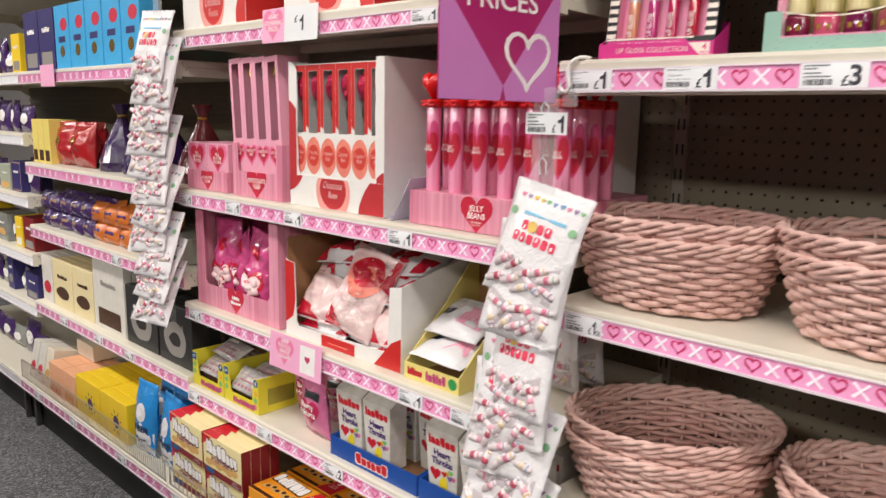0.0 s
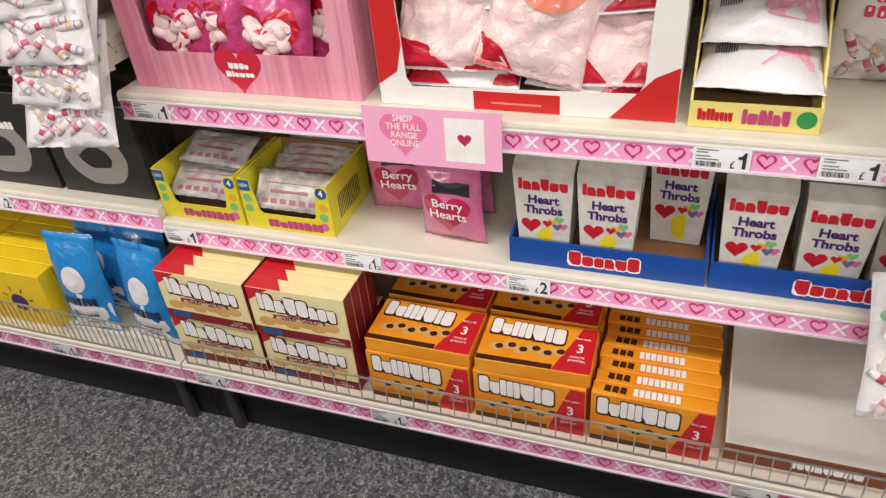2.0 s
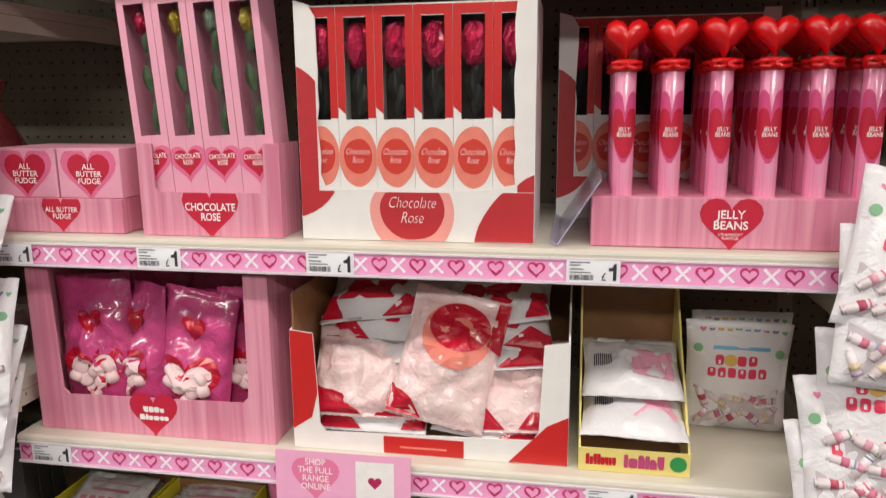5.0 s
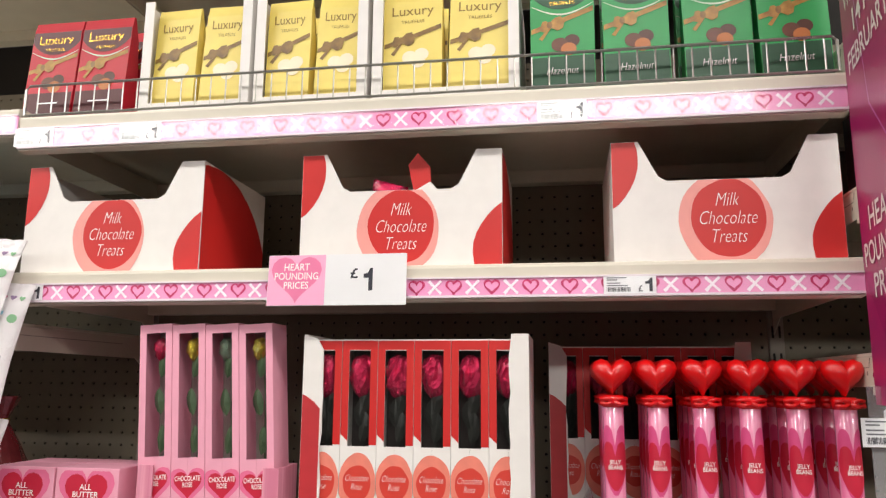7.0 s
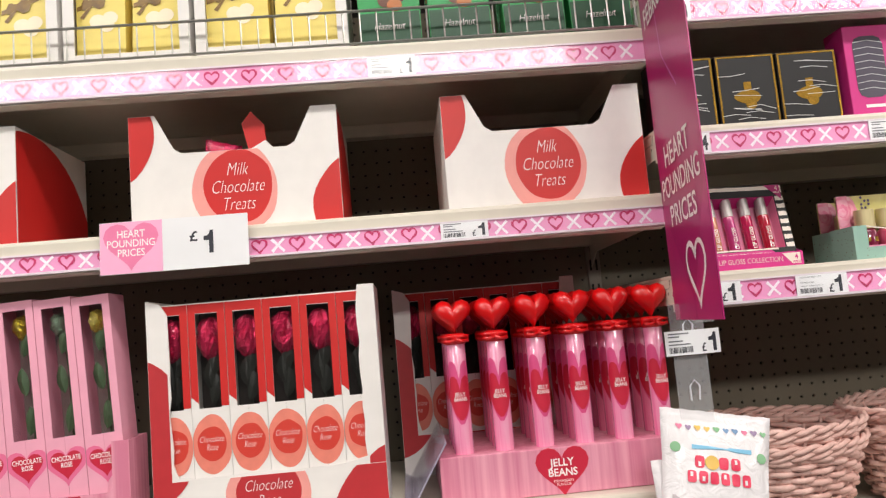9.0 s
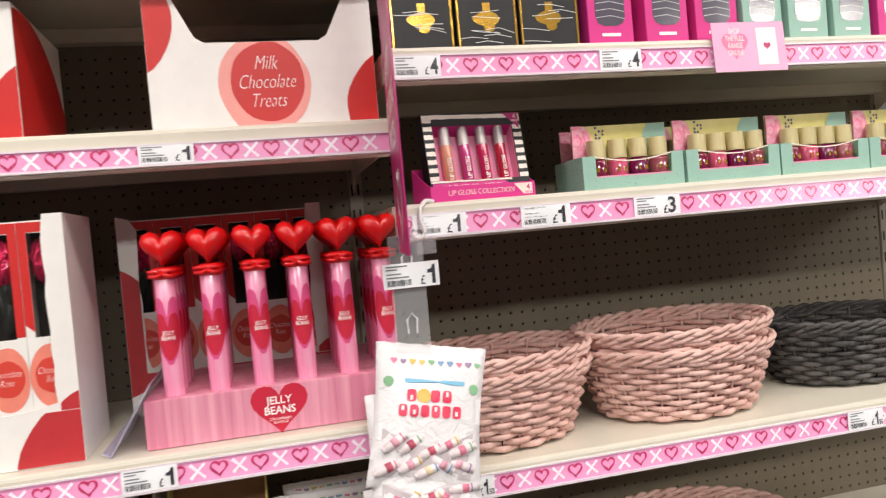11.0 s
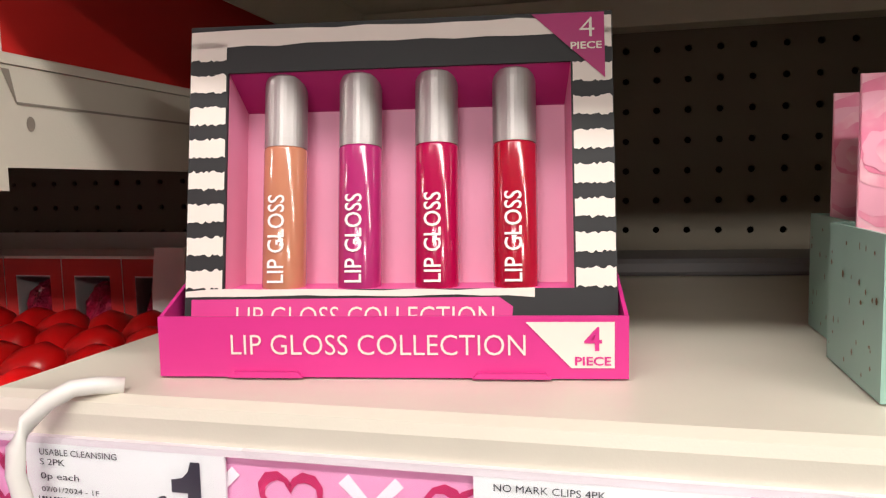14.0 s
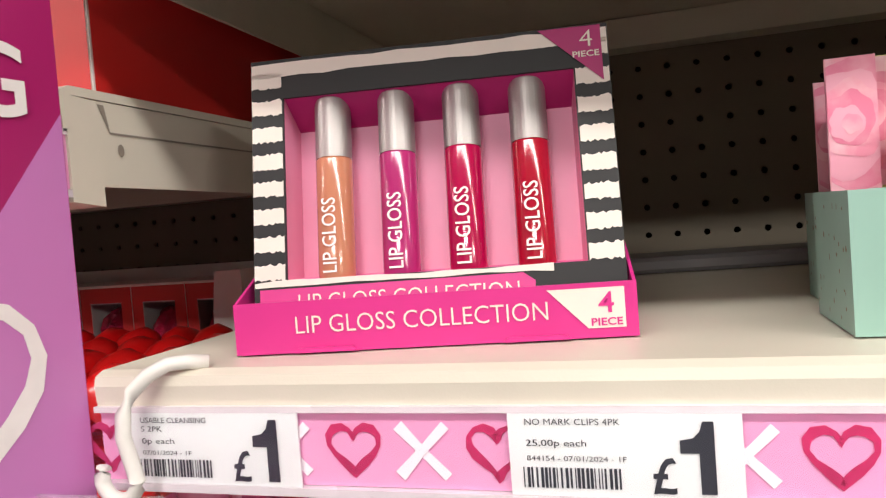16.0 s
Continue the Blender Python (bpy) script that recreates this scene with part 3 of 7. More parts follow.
def bag_front(w, h, fat, seed, pts_list, lift=0.0012, flop=0.0, lumps=0.25):
    """Printed outlines laid over the front of a bag of the same seed."""
    b = M()
    for pts in pts_list:
        cx, cz = sum(p[0] for p in pts) / len(pts), sum(p[1] for p in pts) / len(pts)
        rings = [[(cx + (x - cx) * s, cz + (z - cz) * s) for x, z in pts] for s in (1.0, 0.66, 0.33)]

        def on(x, z):
            u, v = x / w / (1 - 0.06 * math.sin(math.pi * min(max(z / h, 0), 1))) + 0.5, z / h
            u, v = min(max(u, 0.0), 1.0), min(max(v, 0.0), 1.0)
            swell = max(0.0, math.sin(math.pi * u)) ** 0.42 * max(0.0, math.sin(math.pi * min(max((v - 0.05) / 0.85, 0), 1))) ** 0.42
            nn = noise.noise((x * 45 + seed * 3.1, v * h * 45, -5 + seed))
            n2 = noise.noise((x * 16 + seed, v * h * 16, -9 - seed))
            y = -fat / 2 * swell * (1 + lumps * nn + lumps * n2) - 0.0004 + 0.004 * n2 * (1 - swell)
            return (x, y + flop * (v - 0.3) ** 2 * math.copysign(1, v - 0.3) * h - lift, z)

        n = len(pts)
        vs = [on(x, z) for r in rings for x, z in r] + [on(cx, cz)]
        fs = [(q * n + i, q * n + (i + 1) % n, (q + 1) * n + (i + 1) % n, (q + 1) * n + i) for q in range(2) for i in range(n)]
        fs += [(2 * n + i, 2 * n + (i + 1) % n, 3 * n) for i in range(n)]
        b.add(vs, fs)
    return b


def word_blocks(cx, cz, w, h, n):
    g = w / n
    return [letter(cx - w / 2 + g * (i + 0.5), cz, g * 0.78, h) for i in range(n)]


# ---- bottom shelf: boxed hazelnut sweets ----
NAVY = card("navy_tag", rgb(24, 92, 152))
CREAMBOX = card("cream_print_card", rgb(242, 226, 170))
MAROON = card("maroon_print_card", rgb(132, 26, 34))
ORANGE = card("orange_print_card", rgb(238, 142, 24), alt=rgb(250, 176, 50), scale=12)
CHOC = card("chocolate_print", rgb(74, 36, 20), vary=0.3)
BISCUIT = card("biscuit_print", rgb(224, 176, 104), vary=0.2)
REDPRINT = card("scarlet_print", rgb(206, 30, 44))
BW, BD, BH = 0.186, 0.0275, 0.108


def sweet_box(kind):
    """An upright carton with printed face and top edge."""
    pale = kind == "cream"
    t = thing("sweet_box", "cream and maroon carton of white chocolate sweets" if pale else "orange carton of caramel sweets with red corner", "sweet box", pose(0, 0, 0), "boxed sweets on the bottom shelf")
    part("carton", M().box(-BW / 2, BW / 2, 0, BD, 0, BH, 0.001), CREAMBOX if pale else ORANGE, t)
    wordmark("logo", WHITE_TEXT, t, 0.0 if pale else -0.020, BH * (0.70 if pale else 0.74), 0.148 if pale else 0.126, 0.036, 8, -0.0012, -0.06, rim=CHOC)
    bits, brown = M(), M()
    for i in range(6):
        bits.sheet(clip(ring(-0.065 + 0.025 * i * (1 if pale else 0.8), 0.034 + 0.006 * (i % 2), 0.016 if pale else 0.012, 0.010, 14), -BW / 2, BW / 2, 0, BH), -0.0006 - 0.0001 * (i % 2))
        brown.sheet(ring(-0.06 + 0.02 * i, 0.036 + 0.006 * (i % 2), 0.007, 0.006, 10), -0.0009)
    part("picture", bits, BISCUIT, t)
    part("picture_detail", brown, BISCUIT if pale else CHOC, t)
    if pale:
        part("band", M().sheet(rect(-BW / 2 + 0.001, BW / 2 - 0.001, 0.001, 0.02), -0.0005), MAROON, t)
        part("top_band", M().add([(-BW / 2, -0.0002, BH + 0.0005), (-BW / 2 + 0.07, -0.0002, BH + 0.0005), (-BW / 2 + 0.05, BD, BH + 0.0005), (-BW / 2, BD, BH + 0.0005)], [(0, 1, 2, 3)]), REDPRINT, t)
        part("corner", M().sheet([(-BW / 2 + 0.001, BH - 0.001), (-BW / 2 + 0.001, BH - 0.03), (-BW / 2 + 0.045, BH - 0.001)], -0.0005), REDPRINT, t)
        part("flavour_bar", M().sheet(rect(-0.05, 0.05, 0.043, 0.053), -0.0008), MAROON, t)
        words("flavour", "WHITE CHOCOLATE", WHITE_TEXT, t, 0.0, 0.048, 0.09, 0.006, -0.0014)
        part("blue_tag", M().sheet(letter(-0.06, 0.0105, 0.04, 0.013), -0.0008), NAVY, t)
        words("band_words", "WHITE\nCHOCOLATE", WHITE_TEXT, t, 0.062, 0.0105, 0.036, 0.011, -0.0009)
        part("side_band", M().add([(BW / 2 + 0.0005, 0.0, 0.001), (BW / 2 + 0.0005, BD, 0.001), (BW / 2 + 0.0005, BD, BH), (BW / 2 + 0.0005, 0.0, BH)], [(0, 1, 2, 3)]), MAROON, t)
    else:
        part("corner", M().sheet([(BW / 2 - 0.001, 0.001), (BW / 2 - 0.001, BH - 0.004), (BW / 2 - 0.025, BH - 0.004), (BW / 2 - 0.062, 0.001)], -0.0005), REDPRINT, t)
        words("offer_head", "New pack:", WHITE_TEXT, t, BW / 2 - 0.022, 0.078, 0.024, 0.007, -0.001)
        part("edge_bar", M().sheet(rect(-BW / 2 + 0.001, BW / 2 - 0.062, 0.001, 0.012), -0.0004), CHOC, t)
        words("offer", "3", WHITE_TEXT, t, BW / 2 - 0.024, 0.055, 0.010, 0.02, -0.001, 0.02)
        words("offer_words", "more\npieces", WHITE_TEXT, t, BW / 2 - 0.026, 0.03, 0.026, 0.014, -0.001)
        b = M()
        for i in range(8):
            b.add([(-0.03 + 0.009 * i, 0.006, BH + 0.0006), (-0.023 + 0.009 * i, 0.006, BH + 0.0006), (-0.023 + 0.009 * i, 0.022, BH + 0.0006), (-0.03 + 0.009 * i, 0.022, BH + 0.0006)], [(0, 1, 2, 3)])
        part("edge_logo", b, WHITE_TEXT, t)
        b = M()
        for i in range(3):
            b.add([(-0.075 + 0.012 * i, 0.008, BH + 0.0006), (-0.065 + 0.012 * i, 0.006, BH + 0.0006), (-0.064 + 0.012 * i, 0.02, BH + 0.0006), (-0.073 + 0.012 * i, 0.021, BH + 0.0006)], [(0, 1, 2, 3)])
        part("edge_picture", b, CHOC, t)
    return t


AZ = A + 0.0008
cream = sweet_box("cream")
orange = sweet_box("orange")
first = {"cream": True, "orange": True}


def put(ob, key, m):
    if first.get(key):
        first[key] = False
        ob.matrix_world = m
        return ob
    return copy_thing(ob, m)


for k, x in enumerate((0.094, 0.287)):
    for tier in range(2):
        for q in range(5 if tier == 0 else 4):
            put(cream, "cream", pose(x + 0.003 * ((q * 3 + tier) % 3 - 1), -0.056 + 0.0284 * q - 0.006 * tier, AZ + tier * (BH + 0.0008), 0, 0, (1.5 if tier else -1) * (k - 0.5)))
for k, x in enumerate((0.497, 0.69, 0.884)):
    for q in range(9):
        put(orange, "orange", pose(x + 0.002 * (q * 7 % 3 - 1), -0.058 + 0.0284 * q, AZ, 0, 0, 0.6 * (q % 2)))
    if k < 2:
        put(orange, "orange", pose(x + 0.003 * k, -0.056, AZ + BH + 0.001 + 0.0005, -90, 0, 1.5 * k) @ pose(0, -BD, 0))
        put(orange, "orange", pose(x - 0.004, 0.062, AZ + BH + 0.001 + 0.0005, -90, 0, -1) @ pose(0, -BD, 0))

tray = thing("shelf_tray", "empty white-lined cardboard shelf tray with brown front", "tray", pose(1.122, -0.045, AZ))
part("front_lip", M().plate(rect(-0.126, 0.126, 0, 0.034), 0, 0.003), card("brown_tray_print", rgb(122, 66, 36)), tray)
wordmark("logo", WHITE_TEXT, tray, 0.02, 0.018, 0.1, 0.018, 8, -0.0008)
part("floor_panel", M().box(-0.126, 0.126, 0.003, 0.33, 0.0005, 0.004), WHITE, tray)
part("back_wall", M().box(-0.126, 0.126, 0.33, 0.333, 0.0, 0.16), WHITE, tray)
for s in (-1, 1):
    part("side_wall", M().add([(s * 0.126 + dx, y, z) for dx in (0, -s * 0.003) for y, z in ((0.003, 0), (0.33, 0), (0.33, 0.16), (0.25, 0.1), (0.003, 0.034))], [(0, 1, 2, 3, 4), (9, 8, 7, 6, 5), (0, 5, 6, 1), (1, 6, 7, 2), (2, 7, 8, 3), (3, 8, 9, 4), (4, 9, 5, 0)]), WHITE, tray)


def wire_rail(x0, x1, y, z0, h, label, gap=0.025, mid=False):
    """A zinc wire shelf front."""
    t = thing("wire_shelf_front", label, "wire rail", pose(x0, y, z0), "wire shelf fronts")
    L = x1 - x0
    part("top_wire", M().tube([(0.004, 0, 0.001), (0.004, 0, h - 0.006), (0.010, 0, h), (L - 0.010, 0, h), (L - 0.004, 0, h - 0.006), (L - 0.004, 0, 0.001)], 0.0021, 6), WIRE, t)
    part("bottom_wire", M().tube([(0.004, 0.001, 0.0025), (L - 0.004, 0.001, 0.0025)], 0.002, 6), WIRE, t)
    x = gap
    up = mesh_of(M().tube([(0, 0.002, 0.001), (0, 0.002, h)], 0.0012, 5), "upright_wire")
    while x < L - 0.01:
        o = part("upright_wire", up, WIRE, t)
        o.location.x = x
        x += gap
    if mid:
        part("middle_wire", M().tube([(0.004, 0, h * 0.55), (L - 0.004, 0, h * 0.55)], 0.0012, 5), WIRE, t)
    return t


wire_rail(0.012, 1.24, -0.075, A + 0.0005, 0.058, "zinc wire front on the bottom sweet shelf")
wire_rail(1.262, 2.49, -0.075, A + 0.0005, 0.058, "zinc wire front on the bottom basket shelf")
wire_rail(-1.238, -0.012, -0.075, A + 0.0005, 0.075, "zinc wire front on the bottom chocolate shelf", 0.014)
wire_rail(0.0, 1.245, 0.004, F + 0.0005, 0.052, "white wire front on the top truffle shelf")

# ---- second shelf: roll packs, pouches and jelly cartons ----
YELLOW = card("lemon_card", rgb(228, 212, 54))
BLUE = card("royal_blue_card", rgb(20, 74, 158))
PACKWHITE = foil("white_wrapper", rgb(204, 198, 196), bump=0.6, vary=0.25, coat=0.3, alt=rgb(150, 140, 142), scale=40)
DOTS = [card("dot_pink", rgb(214, 110, 150)), card("dot_green", rgb(120, 190, 120)), card("dot_gold", rgb(226, 176, 50)), card("dot_violet", rgb(120, 96, 150))]
for k, cx in enumerate((0.084, 0.258)):
    t = thing("sweet_display_box", "yellow cardboard display box of small sweet rolls, half full", "display box", pose(cx, 0.018, B + 0.0008), "yellow sweet boxes")
    w, h = 0.168, 0.098
    out = [(-w / 2, 0), (w / 2, 0), (w / 2, h), (w / 2 - 0.022, h - 0.004), (w / 2 - 0.03, 0.036), (w / 2 - 0.036, 0.03), (-w / 2 + 0.036, 0.03), (-w / 2 + 0.03, 0.036), (-w / 2 + 0.022, h - 0.004), (-w / 2, h)]
    open_box(t, w, 0.15, h, h, YELLOW, BROWNCARD, front=out)
    wordmark("logo", card("pink_logo", rgb(190, 70, 120)), t, 0.012, 0.014, 0.105, 0.016, 9, -0.0008)
    part("new_tag", M().sheet(rect(-w / 2 + 0.001, -w / 2 + 0.022, h - 0.024, h - 0.003), -0.0005), NAVY, t)
    words("new_word", "NEW", WHITE_TEXT, t, -w / 2 + 0.0115, h - 0.013, 0.017, 0.007, -0.001, 0.01)
    part("count_tag", M().sheet(ring(w / 2 - 0.012, h - 0.014, 0.0105, n=20), -0.0005), NAVY, t)
    words("count", "4", WHITE_TEXT, t, w / 2 - 0.012, h - 0.013, 0.008, 0.012, -0.001, 0.02)
    for q in range(3):
        part("emblem", M().sheet(ring(w / 2 - 0.012 - 0.002 * q, 0.056 - 0.019 * q, 0.008, n=14), -0.0005), DOTS[2 - q if q else 2], t)
        if q < 2:
            part("emblem", M().sheet(ring(-w / 2 + 0.012, 0.060 - 0.02 * q, 0.008, n=14), -0.0005), DOTS[1], t)
    part("side_print", M().add([(w / 2 + 0.0005, 0.03 + 0.006 * i + dy, z) for i in range(14) for dy, z in ((0, 0.02), (0.003, 0.02), (0.003, 0.065), (0, 0.065))], [(4 * i, 4 * i + 1, 4 * i + 2, 4 * i + 3) for i in range(14)]), INK, t)
    # Dark block put in for the shaded gap below the packs.
    part("inner_tray", M().box(-w / 2 + 0.006, w / 2 - 0.006, 0.016, 0.14, 0.004, 0.05, 0.002), card("pack_gap_shade", rgb(74, 54, 48), vary=0.2), t)
    for q in range(7):
        p = thing("sweet_roll_pack", "white film-wrapped multipack of sweet rolls", "sweet pack", pose(cx + 0.003 * (q % 3 - 1), 0.024 + 0.0175 * q, B + (0.044 if k == 0 or q else 0.038) + 0.0045 * q, -70 if q else (-62 if k == 0 else -46), 0, 2 * (q % 2)) if not (k == 0 and q == 6) else pose(cx + 0.01, 0.06, B + 0.092, -66, 0, -4), "wrapped sweet rolls")
        part("wrapper", bag_mesh(0.142, 0.07, 0.016, q + 9 * k, 12, 10, lumps=0.15), PACKWHITE, p, smooth=True)
        part("print", bag_front(0.142, 0.07, 0.016, q + 9 * k, [rect(-0.05 + 0.018 * i, -0.038 + 0.018 * i, 0.010, 0.018) for i in range(6)] + [rect(-0.036, 0.036, 0.028, 0.034), rect(-0.05, 0.05, 0.045, 0.047)], lumps=0.15), card("dull_print", rgb(170, 110, 120)), p)

BERRY = foil("pink_pouch", rgb(222, 130, 168), vary=0.3, alt=rgb(196, 84, 134), scale=14)
BERRYDEEP = foil("berry_pouch_print", rgb(196, 44, 92), bump=0.1)
for k, (x, y, rz) in enumerate(((0.542, 0.06, -6), (0.425, 0.13, 4), (0.53, 0.14, 3))):
    t = thing("sweet_pouch", "pink stand-up pouch of berry heart sweets", "sweet pouch", pose(x, y, B + 0.001, 5, 0, rz), "berry sweet pouches")
    part("pouch", bag_mesh(0.112, 0.145, 0.044, 20 + k, lumps=0.12), BERRY, t, smooth=True)
    part("berry_print", bag_front(0.112, 0.145, 0.044, 20 + k, [heart(0, 0.062, 0.08)], lumps=0.12), BERRYDEEP, t)
    part("brand_panel", bag_front(0.112, 0.145, 0.044, 20 + k, [rect(-0.022, 0.04, 0.1, 0.122)], 0.0016, lumps=0.12), INK, t)
    words("title", "Berry\nHearts", WHITE_TEXT, t, 0.006, 0.078, 0.062, 0.036, -0.027, 0.015)

CARTONWHITE = card("white_printed_carton", rgb(224, 219, 212), alt=rgb(206, 200, 190), scale=60)
BRANDRED = card("brand_red", rgb(196, 26, 44))


def jelly_carton(m, top=0.090, bottom=0.074, h=0.165, d=0.05):
    """A white carton that widens upwards."""
    t = thing("jelly_carton", "white flared carton of jelly sweets with balloon picture", "sweet carton", m, "jelly sweet cartons")
    b = M().add([(-bottom / 2, 0, 0), (bottom / 2, 0, 0), (bottom / 2, d, 0), (-bottom / 2, d, 0), (-top / 2, 0, h * 0.93), (top / 2, 0, h * 0.93), (top / 2, d, h * 0.93), (-top / 2, d, h * 0.93), (-top / 2, d * 0.5, h), (top / 2, d * 0.5, h)], [(3, 2, 1, 0), (0, 1, 5, 4), (1, 2, 6, 9, 5), (2, 3, 7, 6), (3, 0, 4, 8, 7), (4, 5, 9, 8), (7, 8, 9, 6)])
    part("carton", b, CARTONWHITE, t)
    wordmark("logo", BRANDRED, t, 0, h * 0.79, 0.074, 0.02, 6, -0.0008)
    words("title", "Heart\nThrobs", card("violet_print", rgb(70, 40, 110)), t, 0.0, h * 0.575, 0.058, 0.034, -0.0008, 0.04)
    part("red_heart", M().sheet(heart(-0.019, h * 0.33, 0.03), -0.0006), BRANDRED, t)
    for q, (bx, bz, mt) in enumerate(((0.010, 0.40, DOTS[2]), (0.020, 0.43, DOTS[1]), (0.026, 0.36, DOTS[0]), (0.017, 0.35, DOTS[3]), (0.002, 0.38, BRANDRED))):
        part("balloon", M().sheet(heart(bx + 0.004, h * bz - 0.002, 0.0145, 16), -0.0006 - 0.0001 * q), mt, t)
    part("yellow_print", M().sheet(ring(0.004, h * 0.19, 0.013, 0.021, 22, 0.5, 4), -0.0005), card("yellow_print", rgb(238, 214, 40)), t)
    return t


JC = jelly_carton(pose(0.693, 0.04, B + 0.005, 3, 0, 0))
for k, cx in enumerate((0.7875, 1.079)):
    t = thing("jelly_sweet_tray", "blue cardboard tray holding white sweet cartons", "display tray", pose(cx, 0.018, B + 0.0008), "blue sweet trays")
    open_box(t, 0.287, 0.2, 0.045, 0.055, BLUE, BROWNCARD, slope=False)
    wordmark("logo", BRANDRED, t, 0.02 if k else 0.0, 0.022, 0.105, 0.024, 6, -0.0012, rim=WHITE_TEXT)
for x, y, lean, rz in ((0.787, 0.04, 3, 0), (0.882, 0.115, 2, -2), (0.690, 0.12, 3, 1), (0.787, 0.12, 3, 0), (0.985, 0.04, 3, 0), (1.085, 0.038, 6, -1), (1.178, 0.05, 3, 0), (0.99, 0.12, 3, 0), (1.086, 0.12, 3, 0), (1.178, 0.12, 3, 0)):
    copy_thing(JC, pose(x, y, B + 0.005, lean, 0, rz))

# ---- third shelf ----
INNERPINK = foil("hot_pink_bag", rgb(226, 84, 148), vary=0.4, rough=0.12, coat=1.0, bump=0.9, bump_scale=34)
MALLOW = paint("marshmallow", rgb(244, 214, 214), rough=0.7, vary=0.06)
MALLOWFILM = foil("marshmallow_film", rgb(247, 226, 222), alt=rgb(234, 188, 190), scale=34, mix=(0.38, 0.66), bump=1.0, bump_scale=58, coat=0.45, rough=0.34, crumple=1.2)
REDFOIL = foil("red_bag_print", rgb(200, 22, 50), rough=0.2)
PUFF = mesh_of(M().lathe([(0.006, -0.010), (0.0105, -0.007), (0.0115, 0.0), (0.0105, 0.007), (0.006, 0.010)], n=10), "marshmallow")
PUFF.materials.append(MALLOW)
PUFF.polygons.foreach_set("use_smooth", [True] * len(PUFF.polygons))
lb = thing("pink_display_box", "pink streaked cardboard display box with torn-out window", "display box", pose(0.2265, 0.03, C + 0.0008))
w, h = 0.4, 0.265
part("front_wall", M().plate([(-w / 2, 0), (w / 2, 0), (w / 2, h), (w / 2 - 0.038, h), (w / 2 - 0.04, 0.075), (w / 2 - 0.05, 0.064), (-w / 2 + 0.055, 0.06), (-w / 2 + 0.045, 0.07), (-w / 2 + 0.04, h), (-w / 2, h)], 0, 0.003), PINKBOX, lb)
for s in (-1, 1):
    part("side_wall", M().box(s * w / 2 - (0.003 if s > 0 else 0), s * w / 2 + (0.003 if s < 0 else 0), 0.003, 0.24, 0, h), PINKBOX, lb)
part("back_wall", M().box(-w / 2 + 0.003, w / 2 - 0.003, 0.237, 0.24, 0, h), PINKPLAIN, lb)
part("base", M().box(-w / 2 + 0.003, w / 2 - 0.003, 0.003, 0.237, 0.0005, 0.003), PINKPLAIN, lb)
part("heart_badge", M().sheet(heart(0.0, 0.034, 0.082), -0.0006), HEARTRED, lb)
wordmark("badge_mark", WHITE_TEXT, lb, 0, 0.044, 0.036, 0.0095, 4, -0.001)
wordmark("badge_mark", WHITE_TEXT, lb, 0, 0.031, 0.05, 0.0095, 6, -0.001)
for k, (x, y, rz, ry, hh) in enumerate(((-0.115, 0.05, 4, -3, 0.24), (-0.055, 0.065, -30, 2, 0.23), (0.045, 0.035, -6, 7, 0.225), (0.14, 0.075, 10, 2, 0.22), (-0.07, 0.13, 5, 2, 0.235), (0.05, 0.14, -5, -4, 0.24), (0.13, 0.16, 5, 0, 0.23))):
    t = thing("marshmallow_bag", "hot pink shiny film bag of heart marshmallows", "sweet bag", pose(0.2265 + x, 0.03 + y, C + 0.005, -3, ry, rz), "pink marshmallow bags")
    part("bag", bag_mesh(0.13, hh, 0.055, 30 + k, lumps=0.75), INNERPINK, t, smooth=True)
    if k < 4:
        part("heart_window_rim", bag_front(0.13, hh, 0.055, 30 + k, [heart(0.0, 0.078, 0.105)], lumps=0.75), REDFOIL, t)
        part("heart_window", bag_front(0.13, hh, 0.055, 30 + k, [heart(0.0, 0.076, 0.08)], 0.0024, lumps=0.75), MALLOW, t)
        part("printed_heart", bag_front(0.13, hh, 0.055, 30 + k, [heart(0.0, 0.165, 0.045)], 0.0018, lumps=0.75), REDFOIL, t)
        for q, (qx, qz) in enumerate(((-0.022, 0.092), (0.002, 0.086), (0.024, 0.092), (-0.014, 0.072), (0.012, 0.068), (0.0, 0.05), (-0.03, 0.078), (0.03, 0.074))):
            o = part("marshmallow", PUFF, MALLOW, t)
            o.matrix_basis = pose(qx, -0.0265, qz) @ Matrix.Diagonal((1.15, 0.5, 1.0, 1)) @ pose(0, 0, 0, 40 * q, 25 * q, 70 * q)

mb = thing("marshmallow_display_box", "white and red open cardboard box of marshmallow bags", "display box", pose(0.662, 0.03, C + 0.0008))
w, h = 0.41, 0.185
out = [(-w / 2, 0), (w / 2, 0), (w / 2, h), (w / 2 - 0.036, h - 0.006), (w / 2 - 0.042, 0.05), (w / 2 - 0.05, 0.036), (-w / 2 + 0.05, 0.028), (-w / 2 + 0.042, 0.04), (-w / 2 + 0.036, h - 0.004), (-w / 2, h)]
open_box(mb, w, 0.3, h, 0.25, WHITE, BROWNCARD, front=out)
part("red_print", M().sheet(clip([(-w / 2 + 0.0005, 0.03), (-w / 2 + 0.03, 0.05), (-w / 2 + 0.04, 0.09), (-w / 2 + 0.036, h - 0.004), (-w / 2 + 0.0005, h)], -w / 2, 0, 0, h), -0.0006), RED, mb)
part("red_print", M().sheet([(w / 2 - 0.085, 0.001), (w / 2 - 0.0005, 0.001), (w / 2 - 0.0005, 0.075), (w / 2 - 0.03, 0.06)], -0.0006), RED, mb)
part("red_print", M().sheet(rect(-0.065, 0.055, 0.001, 0.028), -0.0006), RED, mb)
